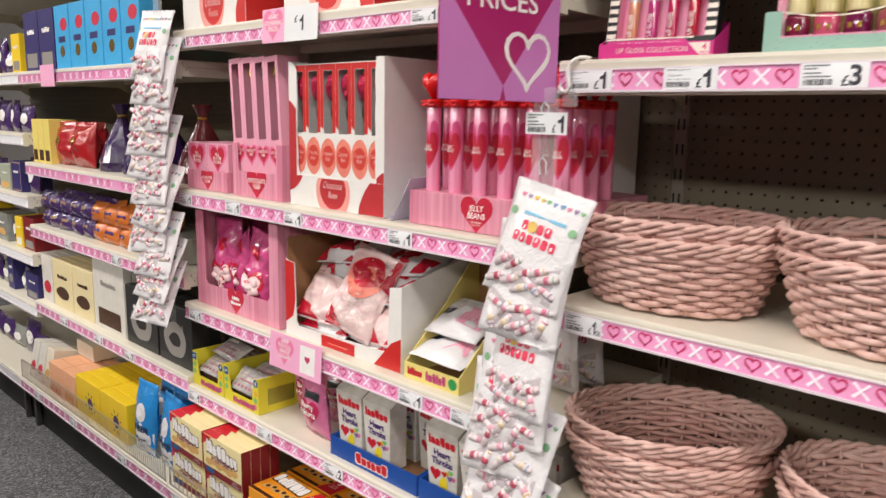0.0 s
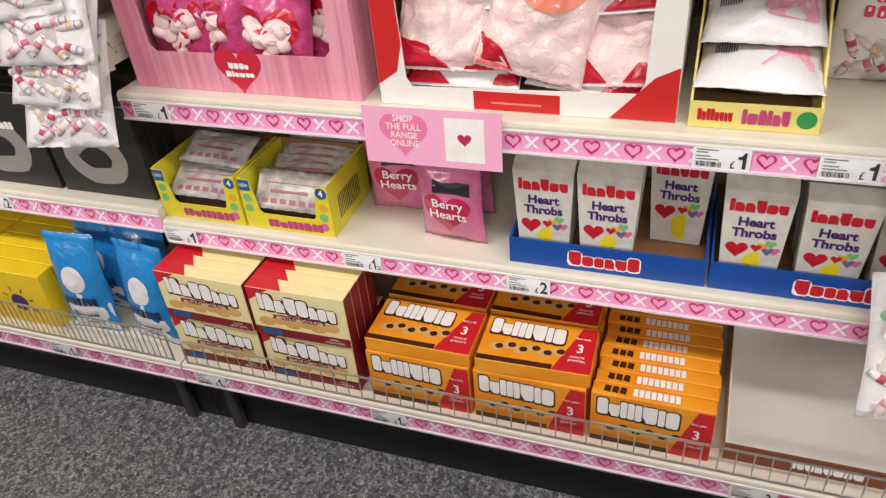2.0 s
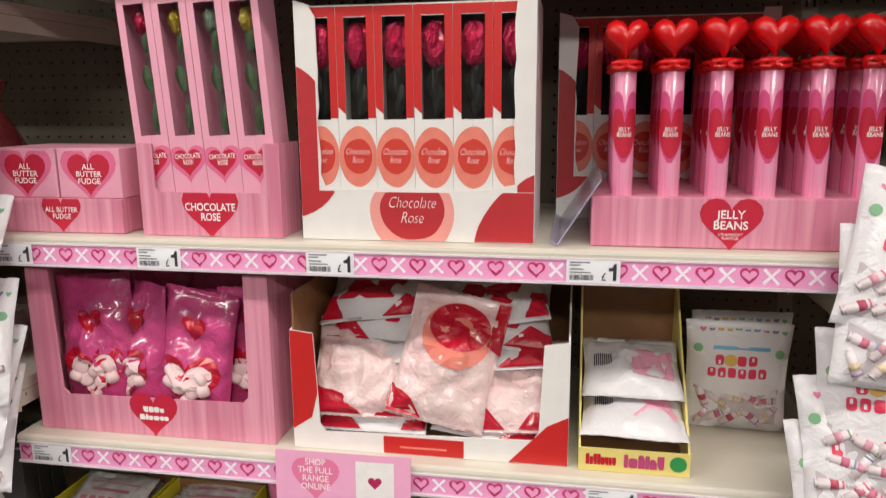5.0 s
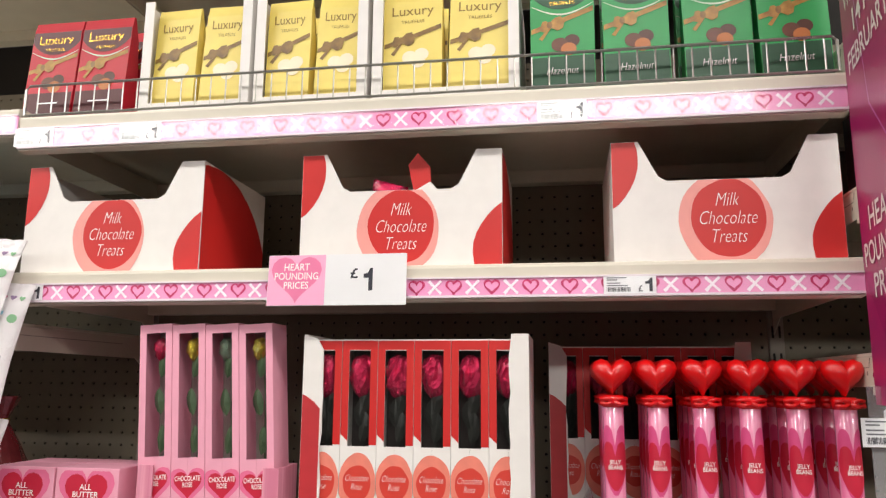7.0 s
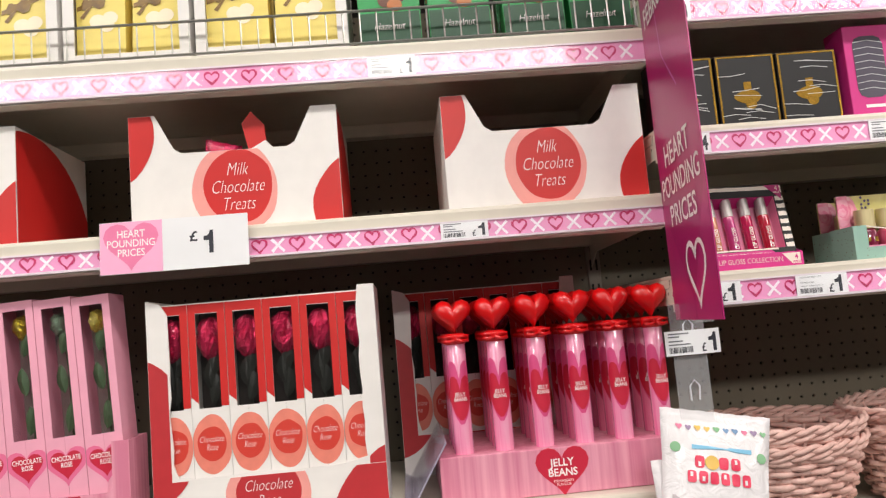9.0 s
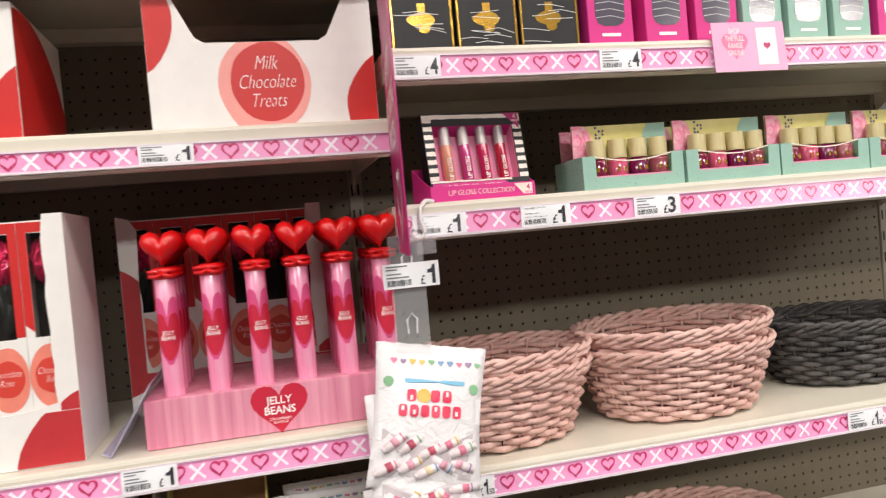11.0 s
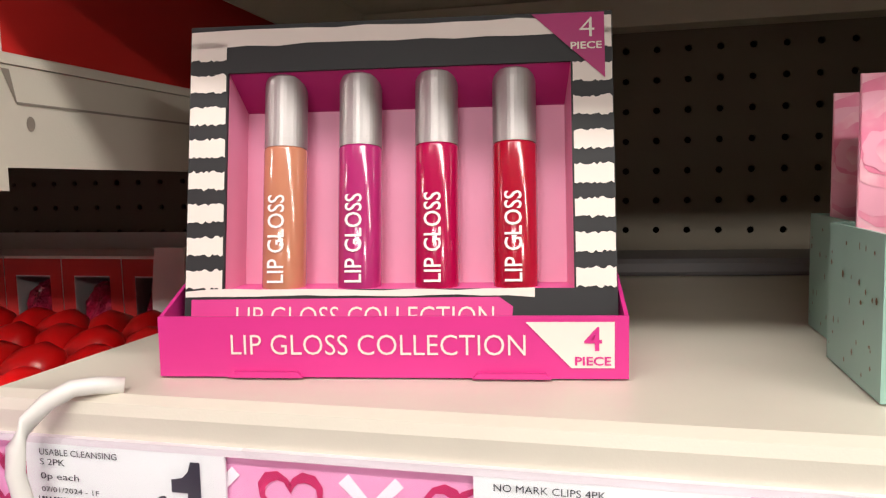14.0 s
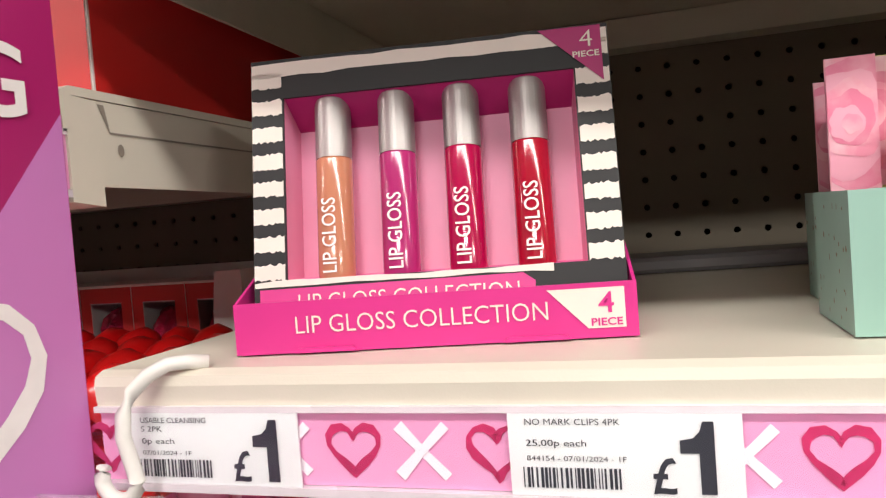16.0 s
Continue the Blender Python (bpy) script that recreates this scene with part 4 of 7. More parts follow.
part("title_bar", M().sheet(rect(-0.04, 0.03, 0.0105, 0.0135), -0.001), CORAL, mb)
part("inner_liner", M().box(-w / 2 + 0.0035, -w / 2 + 0.0065, 0.004, 0.29, 0.004, 0.24), BROWNCARD, mb)
k = 0
rnd = random.Random(11)
for row in (0, 1, 2, 3, 4, 5):
    for col in range(2):
        s = 1 if col else -1
        w, h, fat = 0.178, 0.19, 0.062
        front = row in (1, 2)
        if row == 2 or (row == 1 and col):
            continue
        x = 0.662 + s * 0.094 + rnd.uniform(-0.01, 0.01)
        z = C + 0.030 + 0.032 * row
        t = thing("marshmallow_packet", "clear and red printed film packet of pink marshmallows", "sweet bag", pose(x, 0.04 + 0.013 * row + rnd.uniform(0, 0.018), z, -82 + rnd.uniform(-4, 5), rnd.uniform(-7, 7), rnd.uniform(-9, 9)), "marshmallow packets in the box")
        part("packet", bag_mesh(w, h, fat, 50 + k, 20, 22, flop=-0.45, lumps=0.35), MALLOWFILM if front else BAGWHITE, t, smooth=True)
        f = lambda pts, lift=0.003: bag_front(w, h, fat, 50 + k, pts, lift, flop=-0.45, lumps=0.35)
        e = rnd.choice((-1, 1))
        part("red_print", f([[(e * 0.012, 0.002), (e * 0.086, 0.002), (e * 0.086, 0.034), (e * 0.05, 0.030)][::e]]), REDFOIL, t)
        part("end_print", f([[(-e * 0.086, 0.006), (-e * 0.05, 0.004), (-e * 0.062, 0.045), (-e * 0.086, 0.075)][::-e]]), REDFOIL, t)
        if row > 2:
            part("red_print", f([[(-0.06, 0.03), (0.03, 0.022), (0.05, 0.07), (-0.04, 0.085)]]), REDFOIL, t)
        k += 1
for k, (px, py, pz, rx, ry, rz) in enumerate(((0.556, 0.052, 0.045, -38, 3, 7), (0.775, 0.050, 0.036, -52, -6, -8))):
    t = thing("marshmallow_packet", "clear and red film packet bulging with pale pink marshmallows", "sweet bag", pose(px, py, C + pz, rx, ry, rz), "marshmallow packets in the box")
    part("packet", bag_mesh(0.165, 0.16, 0.06, 84 + k, 30, 30, lumps=0.5), MALLOWFILM, t, smooth=True)
    part("red_print", bag_front(0.165, 0.16, 0.06, 84 + k, [[(-0.08, 0.004), (0.0, 0.004), (-0.03, 0.03), (-0.08, 0.05)]], 0.003, lumps=0.5), REDFOIL, t)
    part("end_print", bag_front(0.165, 0.16, 0.06, 84 + k, [[(0.02, 0.004), (0.078, 0.004), (0.078, 0.03), (0.04, 0.026)]], 0.003, lumps=0.5), REDFOIL, t)
t = thing("marshmallow_packet", "clear film packet of marshmallows slumped over the others", "sweet bag", pose(0.668, 0.045, C + 0.045, -22, 13, 2), "marshmallow packets in the box")
part("packet", bag_mesh(0.15, 0.2, 0.055, 77, 28, 32, lumps=0.5), MALLOWFILM, t, smooth=True)
part("coral_print", bag_front(0.15, 0.2, 0.055, 77, [ring(0.004, 0.135, 0.052, 0.05, 24)], 0.003, lumps=0.5), CORAL, t)
part("red_print", bag_front(0.15, 0.2, 0.055, 77, [ring(0.006, 0.148, 0.046, 0.036, 24)], 0.0042, lumps=0.5), REDFOIL, t)
part("corner_print", bag_front(0.15, 0.2, 0.055, 77, [[(-0.074, 0.004), (-0.02, 0.004), (-0.04, 0.03), (-0.074, 0.045)], [(0.05, 0.13), (0.073, 0.12), (0.073, 0.198), (0.055, 0.198)]], 0.003, lumps=0.5), REDFOIL, t)

lh = thing("sweet_display_box", "small yellow and brown display box of sweet packets", "display box", pose(0.9575, 0.026, C + 0.0008))
open_box(lh, 0.152, 0.23, 0.034, 0.25, card("pale_yellow_card", rgb(234, 216, 130)), BROWNCARD)
wordmark("logo", BRANDRED, lh, -0.045, 0.018, 0.042, 0.016, 8, -0.0008)
wordmark("title_blocks", card("pink_logo", rgb(190, 70, 120)), lh, 0.014, 0.018, 0.055, 0.02, 6, -0.0008)
part("green_emblem", M().sheet(ring(0.06, 0.018, 0.0115, n=20), -0.0006), card("green_print", rgb(50, 150, 80)), lh)
for k, (y, z, rx, ww) in enumerate(((0.032, 0.05, -80, 0.152), (0.075, 0.092, -68, 0.146))):
    t = thing("sweet_packet", "white film packet of sweets with barcode", "sweet packet", pose(0.957, y, C + z, rx, 0, 2 * k - 2), "white sweet packets")
    part("packet", bag_mesh(ww, 0.13, 0.04, 90 + k, lumps=0.45), BAGWHITE, t, smooth=True)
    part("barcode", bag_front(ww, 0.13, 0.04, 90 + k, [rect(-0.055 + 0.003 * i, -0.0535 + 0.003 * i, 0.05, 0.075) for i in range(9)], lumps=0.45), INK, t)
    part("pink_print", bag_front(ww, 0.13, 0.04, 90 + k, [rect(0.0, 0.06, 0.03, 0.09)], lumps=0.45), PINKPLAIN, t)

LH_COL = [rgb(216, 120, 152), rgb(224, 184, 92), rgb(130, 180, 136), rgb(120, 154, 190), rgb(150, 126, 160)]
LHM = [card("sweet_colour_%s" % n, c) for n, c in zip("rose gold green blue violet".split(), LH_COL)]


ROLLPALE = paint("sweet_roll_pale", rgb(236, 222, 224), rough=0.22, vary=0.15, scale=120, coat=0.4)
ROLLPRINT = [card("roll_print_%s" % n, c, vary=0.35, scale=260) for n, c in (("rose", rgb(220, 124, 150)), ("blush", rgb(232, 168, 184)), ("red", rgb(198, 84, 106)), ("cream", rgb(232, 210, 176)))]


def hearts_bag(m, seed, flop=0.0, group="hanging sweet bags", w=0.155, h=0.19):
    """A white sweet bag with header emblems, red title blocks and a clear window of wrapped rolls."""
    t = thing("sweet_bag", "white film bag of wrapped heart sweets with red lettering", "sweet bag", m, group)
    fat, lum = 0.028, 0.22
    part("bag", bag_mesh(w, h, fat, seed, lumps=lum, flop=flop), BAGWHITE, t, smooth=True)
    f = lambda pts, lift=0.0012: bag_front(w, h, fat, seed, pts, lift, flop, lum)
    for q in range(5):
        part("emblem", f([heart(-0.052 + 0.026 * q, 0.166, 0.010, 12)]), LHM[q], t)
        part("emblem", f([heart(-0.039 + 0.026 * q, 0.1655, 0.009, 12)]), LHM[(q * 2 + 4) % 5], t)
    part("banner_print", f([rect(-0.036, 0.046, 0.137, 0.143)]), paint("sky_print", rgb(128, 190, 222), rough=0.4), t)
    part("title_print", f(word_blocks(-0.002, 0.121, 0.064, 0.016, 4) + word_blocks(0.0, 0.101, 0.088, 0.016, 6)), paint("title_red", rgb(226, 60, 92), rough=0.4), t)
    part("title_eyes", f([rect(x - 0.0018, x + 0.0018, z - 0.003, z + 0.003) for x, z in ((-0.026, 0.118), (0.022, 0.124), (-0.037, 0.104), (-0.022, 0.099), (0.007, 0.104), (0.036, 0.099))], 0.0017), BAGWHITE, t)
    part("smile_emblem", f([ring(-0.010, 0.121, 0.0095, n=16)], 0.002), LHM[1], t)
    part("clear_window", f([rect(-0.062, 0.062, 0.014, 0.076)], 0.0006), paint("window_grey", rgb(206, 196, 200), rough=0.15, vary=0.2, scale=60), t)
    part("green_emblem", f([ring(-0.058, 0.138, 0.007, n=12)]), LHM[2], t)
    part("green_emblem", f([ring(0.06, 0.133, 0.007, n=12)]), LHM[2], t)
    rnd = random.Random(seed)
    for q in range(10):
        cx, cz, a = -0.047 + 0.0235 * (q % 5) + rnd.uniform(-0.006, 0.006), 0.029 + 0.026 * (q // 5) + rnd.uniform(-0.006, 0.006), rnd.uniform(-1.2, 1.2)
        dx, dz = 0.0185 * math.cos(a), 0.0185 * math.sin(a)
        s = max(0.0, math.sin(math.pi * (cx / w + 0.5))) ** 0.42 * max(0.0, math.sin(math.pi * min(max((cz / h - 0.05) / 0.85, 0), 1))) ** 0.42
        y = -fat / 2 * s + 0.0032 + rnd.uniform(-0.0015, 0.0015) + flop * (cz / h - 0.3) ** 2 * math.copysign(1, cz / h - 0.3) * h
        at = lambda k: (cx + dx * k, y - 0.002, cz + dz * k)
        roll = part("sweet_roll", M().tube([at(-1), at(-0.85), at(-0.8), at(0.8), at(0.85), at(1)], [0.0062, 0.003, 0.0064, 0.0064, 0.003, 0.0062], 9), ROLLPALE, t, smooth=True)
        k0 = rnd.uniform(-0.5, 0.0)
        part("roll_print", M().tube([at(k0), at(k0 + 0.5)], 0.0066, 9), rnd.choice(ROLLPRINT), roll, smooth=True)
        part("roll_print", M().tube([at(0.6), at(0.72)], 0.0066, 9), rnd.choice(LHM), roll, smooth=True)
    return t


hearts_bag(pose(1.12, 0.2, C + 0.001, 4, 0, -3), 101, group="sweet bags on the shelf", h=0.18)
hearts_bag(pose(1.135, 0.26, C + 0.001, 4, 0, 2), 102, group="sweet bags on the shelf", h=0.18)

# ---- fourth shelf ----
t = thing("fudge_display", "pink cardboard tray of butter fudge cartons with red hearts", "display tray", pose(0.1, 0.028, D + 0.0008))
part("tray", M().box(-0.104, 0.106, 0.0, 0.13, 0.0, 0.052, 0.001), PINKBOX, t)
part("heart_badge", M().sheet(clip(heart(0.005, 0.028, 0.066), -0.1, 0.1, 0.001, 0.0515), -0.0006), HEARTRED, t)
words("title", "ALL BUTTER\nFUDGE", WHITE_TEXT, t, 0.005, 0.030, 0.055, 0.018, -0.001, 0.015)
for r in range(2):
    for x in (-0.052, 0.0545):
        f = thing("fudge_carton", "pink carton of butter fudge with layered red heart", "sweet carton", pose(0.1 + x, 0.032 + 0.062 * r, D + 0.0535), "fudge cartons")
        part("carton", M().box(-0.0515, 0.0515, 0, 0.06, 0, 0.074, 0.001), PINKPLAIN, f)
        if r == 0:
            part("outer_heart", M().sheet(clip(heart(0, 0.034, 0.092), -0.05, 0.05, 0, 0.07), -0.0005), card("mid_pink", rgb(236, 116, 156)), f)
            part("heart_badge", M().sheet(clip(heart(0, 0.034, 0.07), -0.05, 0.05, 0, 0.07), -0.0008), HEARTRED, f)
            words("title", "ALL\nBUTTER\nFUDGE", WHITE_TEXT, f, 0, 0.036, 0.042, 0.03, -0.0012, 0.015)

t = thing("rose_display_tray", "pink cardboard tray holding tall chocolate rose boxes", "display tray", pose(0.348, 0.026, D + 0.0008))
w, h = 0.218, 0.134
open_box(t, w, 0.075, h, h, PINKBOX, PINKPLAIN, slope=False, front=[(-w / 2, 0), (w / 2, 0), (w / 2, h), (w / 2 - 0.024, h), (w / 2 - 0.024, 0.07), (w / 2 - 0.03, 0.064), (-w / 2 + 0.03, 0.064), (-w / 2 + 0.024, 0.07), (-w / 2 + 0.024, h), (-w / 2, h)])
part("heart_badge", M().sheet(clip(heart(0, 0.034, 0.088), -w / 2, w / 2, 0.001, 0.0635), -0.0006), HEARTRED, t)
words("title", "CHOCOLATE\nROSE", WHITE_TEXT, t, 0, 0.036, 0.078, 0.026, -0.001, 0.02)
LEAF = paint("rose_leaf", rgb(84, 112, 78), rough=0.5, vary=0.3, scale=80, bump=0.3, bump_scale=200)
DARKLEAF = paint("dark_rose_leaf", rgb(44, 46, 42), rough=0.45, vary=0.3, scale=80)
REDROSE = foil("crimson_foil", rgb(226, 36, 92), rough=0.22, metal=0.6, bump=0.7, bump_scale=160, vary=0.35, scale=90)
RAINBOW = [foil("foil_%d" % i, c, metal=0.75, rough=0.2, bump=0.7, bump_scale=160, vary=0.4, scale=90) for i, c in enumerate((rgb(206, 30, 80), rgb(214, 190, 60), rgb(150, 176, 150), rgb(220, 200, 80)))]


def rose_box(name, w, h, d, mat, inner, rose, leaf, m, group, label, zwin, bloom=0.33, foliage=1.0, tall=0.062):
    """A tall carton with a cut-out window and a foil rose behind it."""
    t = thing(name, label, "rose box", m, group)
    wl, z0, z1 = w * 0.30, zwin[0], zwin[1]
    th = 0.0012
    e = 0.00015
    part("front_panel", M().plate([(-w / 2, 0), (-e, 0), (-e, z0), (-wl, z0), (-wl, z1), (wl, z1), (wl, z0), (e, z0), (e, 0), (w / 2, 0), (w / 2, h), (-w / 2, h)], 0, th), mat, t)
    for s in (-1, 1):
        part("side_panel", M().box(s * w / 2 - (th if s > 0 else 0), s * w / 2 + (th if s < 0 else 0), th, d, 0, h), mat, t)
    part("top_panel", M().box(-w / 2 + th, w / 2 - th, th, d, h - th, h), mat, t)
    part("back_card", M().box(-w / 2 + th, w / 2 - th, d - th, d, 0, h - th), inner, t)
    part("window_film", M().plate(rect(-wl, wl, z0, z1), 0.0004, 0.0008), FILM, t)
    r = w * bloom
    zt = z1 - (z1 - z0) * 0.04
    rs = random.Random(int(abs(m.translation.x) * 1000))
    head = M().lathe([(r * f, zt - tall * g) for f, g in ((0.22, 1.0), (0.6, 0.9), (0.85, 0.76), (1.0, 0.6), (1.04, 0.44), (0.98, 0.28), (0.8, 0.14), (0.55, 0.05), (0.2, 0.015))], 0, 0, 22)
    head.v = [(x * (1 + rs.uniform(-0.22, 0.22)), d * 0.34 + y * (1 + rs.uniform(-0.22, 0.22)), z + rs.uniform(-0.002, 0.002)) for x, y, z in head.v]
    part("rose_head", head, rose, t)
    part("stem", M().tube([(0, d / 2, z0 - 0.01), (0.003, d / 2, (z0 + z1) / 2), (0, d / 2, zt - tall * 0.9)], 0.0015, 6), leaf, t)
    lf = M()
    for q in range(3):
        zc, side = z0 + 0.004 + (zt - tall - 0.03 - z0) * q / 2.0, -1 if q % 2 else 1
        pts = [(0.0, 0), (0.007, 0.006), (0.011, 0.016), (0.011, 0.028), (0.006, 0.038), (0.0, 0.044), (-0.005, 0.034), (-0.007, 0.022), (-0.005, 0.009)]
        lean = rs.uniform(0.1, 0.5)
        lf.add([(side * (x * foliage + lean * z * 0.3), d / 2 - 0.013 + 0.3 * abs(x) + rs.uniform(-0.001, 0.001), zc + z * foliage) for x, z in pts] + [(side * (0.002 + lean * 0.006), d / 2 - 0.016, zc + 0.021 * foliage)], [(i, (i + 1) % 9, 9) for i in range(9)])
    lf.add([(r * 0.8 * math.cos(a) * k2, d / 2 + r * 0.8 * math.sin(a) * k2, zt - tall * 0.95 + 0.03 * (k2 - 0.3) * 1.2) for a in (i * math.pi / 5 for i in range(10)) for k2 in (0.35, 1.28)], [(2 * i, 2 * i + 1, 2 * ((i + 1) % 10)) for i in range(10)])
    part("leaves", lf, leaf, t)
    return t


for q in range(4):
    x = 0.268 + 0.0535 * q
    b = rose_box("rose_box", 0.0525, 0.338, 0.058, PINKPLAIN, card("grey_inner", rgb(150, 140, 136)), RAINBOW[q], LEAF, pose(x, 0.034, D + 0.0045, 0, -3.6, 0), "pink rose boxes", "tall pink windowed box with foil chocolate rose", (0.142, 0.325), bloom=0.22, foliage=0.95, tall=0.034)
    part("outer_heart", M().sheet(clip(heart(0, 0.1, 0.06), -0.026, 0.026, 0.06, 0.138), -0.0004), card("mid_pink", rgb(236, 116, 156)), b)
    part("heart_badge", M().sheet(clip(heart(0, 0.102, 0.044), -0.026, 0.026, 0.06, 0.138), -0.0007), HEARTRED, b)
    words("title", "CHOCOLATE\nROSE", WHITE_TEXT, b, 0, 0.108, 0.04, 0.016, -0.001, 0.015)


def red_rose_display(m, shift=0):
    t = thing("rose_display_box", "white and red open-fronted display box of chocolate roses", "display box", m, "red rose display boxes")
    w, h = 0.327, 0.325
    rnd = random.Random(5 + shift)
    tear = [(-w / 2 + 0.029 + rnd.uniform(-0.002, 0.002), h - 0.022 - 0.0235 * i) for i in range(10)]
    tear += [(-w / 2 + 0.036 + 0.026 * i, 0.072 + rnd.uniform(-0.002, 0.002)) for i in range(10)]
    tear += [(w / 2 - 0.027 + rnd.uniform(-0.0015, 0.0015), 0.08 + 0.0235 * i) for i in range(10)]
    out = [(-w / 2, h), (-w / 2, 0), (w / 2, 0), (w / 2, h), (w / 2 - 0.024, h)] + tear[::-1] + [(-w / 2 + 0.02, h - 0.006)]
    part("front_wall", M().plate(out, 0, 0.003), WHITE, t)
    for s in (-1, 1):
        part("side_wall", M().box(s * w / 2 - (0.003 if s > 0 else 0), s * w / 2 + (0.003 if s < 0 else 0), 0.003, 0.16, 0, h), WHITE, t)
    part("base", M().box(-w / 2 + 0.003, w / 2 - 0.003, 0.003, 0.157, 0.0005, 0.003), BROWNCARD, t)
    part("back_wall", M().box(-w / 2 + 0.003, w / 2 - 0.003, 0.157, 0.16, 0.0, h), WHITE, t)
    red = M().sheet(clip(ring(-w / 2 - 0.02, 0.135, 0.078, 0.105, wob=0.05), -w / 2 + 0.0005, -w / 2 + 0.027, 0.001, h), -0.0006)
    red.sheet(clip(ring(-w / 2 - 0.02, 0.1, 0.078, 0.07), -w / 2 + 0.0005, w / 2, 0.001, 0.069), -0.0008)
    red.sheet(clip(ring(w / 2 + 0.01, -0.012, 0.09, 0.1, wob=0.05), -w / 2, w / 2 - 0.0005, 0.001, 0.069), -0.0006)
    red.sheet(clip(ring(w / 2 + 0.01, 0.0, 0.06, 0.095), w / 2 - 0.023, w / 2 - 0.0005, 0.07, h), -0.0006)
    for f in red.f:
        part("red_print", M().add([red.v[i] for i in f], [tuple(range(len(f)))]), card("muted_red_print", rgb(194, 52, 58), vary=0.12), t)
    part("pale_disc", M().sheet(clip(ring(-0.003, 0.04, 0.06, 0.06, wob=0.06), -0.1, 0.1, 0.001, 0.068), -0.0006), PALECORAL, t)
    part("title_disc", M().sheet(clip(ring(-0.003, 0.044, 0.046, 0.042, wob=0.05), -0.1, 0.1, 0.001, 0.068), -0.0009), card("muted_red_print", rgb(194, 52, 58)), t)
    words("title", "Chocolate\nRose", WHITE_TEXT, t, -0.003, 0.044, 0.066, 0.036, -0.0013, -0.018, 0.35)
    return t


red_rose_display(pose(0.6505, 0.028, D + 0.0008))
red_rose_display(pose(1.0, 0.262, D + 0.0008), 1)
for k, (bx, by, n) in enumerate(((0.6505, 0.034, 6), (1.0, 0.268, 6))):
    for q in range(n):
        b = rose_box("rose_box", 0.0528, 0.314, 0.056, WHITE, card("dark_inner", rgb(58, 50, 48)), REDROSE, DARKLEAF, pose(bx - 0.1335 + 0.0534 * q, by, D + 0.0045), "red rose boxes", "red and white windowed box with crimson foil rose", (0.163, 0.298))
        w = 0.0526
        top = [(-w / 2, 0.18), (-w / 2, 0.312), (w / 2, 0.312), (w / 2, 0.165), (w * 0.3, 0.165), (w * 0.3, 0.299), (-w * 0.3, 0.299), (-w * 0.3, 0.17)]
        part("red_print", M().sheet(top[::-1], -0.0005), RED, b)
        part("coral_disc", M().sheet(clip(ring(0, 0.112, 0.0275, 0.041, wob=0.06, seed=q), -w / 2, w / 2, 0.06, 0.16), -0.0005), CORAL, b)
        part("red_disc", M().sheet(ring(0.0, 0.113, 0.021, 0.0235, wob=0.08, seed=q + 3), -0.0008), card("print_scarlet_soft", rgb(216, 66, 54)), b)
        words("title", "Chocolate\nRose", WHITE_TEXT, b, 0, 0.114, 0.034, 0.02, -0.0012, -0.018, 0.35)

t = thing("plastic_divider", "lilac-tinted clear plastic shelf divider leaning over", "divider", pose(0.845, 0.02, D + 0.001, 0, 32, 0))
part("panel", M().box(-0.0012, 0.0012, 0.0, 0.3, 0.0, 0.105, 0.0005), paint("lilac_plastic", rgb(196, 190, 214), rough=0.12, alpha=0.55), t)
part("foot", M().box(-0.012, 0.0012, 0.0, 0.3, 0.0, 0.002), paint("lilac_plastic", rgb(196, 190, 214)), t)

jt = thing("jelly_bean_tray", "pink streaked cardboard tray of jelly bean tubes", "display tray", pose(1.075, 0.028, D + 0.0008))
part("tray", M().box(-0.186, 0.17, 0, 0.30, 0, 0.066, 0.0012), PINKBOX, jt)
part("heart_badge", M().sheet(heart(-0.010, 0.031, 0.078), -0.0006), HEARTRED, jt)
words("title", "JELLY\nBEANS", WHITE_TEXT, jt, -0.010, 0.038, 0.042, 0.025, -0.001, 0.02)
words("flavour", "STRAWBERRY\nFLAVOUR", WHITE_TEXT, jt, -0.010, 0.0165, 0.03, 0.0085, -0.001)
TUBEPINK = paint("pink_tube", rgb(240, 120, 170), rough=0.15, alt=rgb(250, 170, 200), stretch=(12, 12, 0.4), scale=16, coat=0.6, vary=0.2)
CAPRED = paint("red_heart_plastic", rgb(222, 16, 20), rough=0.28, vary=0.1, scale=10, coat=0.3)


def heart_cap():
    b, n, k = M(), 20, 6
    pts = heart(0, 0, 0.056, n)
    cx, cz = 0.0, 0.002
    vs, fs = [], []
    for lay in range(-k, k + 1):
        s = math.sqrt(max(0.0, 1 - (lay / (k + 0.2)) ** 2)) ** 0.8
        vs += [(cx + (x - cx) * s, 0.019 * lay / k, cz + (z - cz) * s) for x, z in pts]
    m = 2 * k + 1
    for i in range(m - 1):
        fs += [(i * n + j, i * n + (j + 1) % n, (i + 1) * n + (j + 1) % n, (i + 1) * n + j) for j in range(n)]
    fs += [tuple(range(n))[::-1], tuple((m - 1) * n + j for j in range(n))]
    return b.add(vs, [f[::-1] for f in fs])


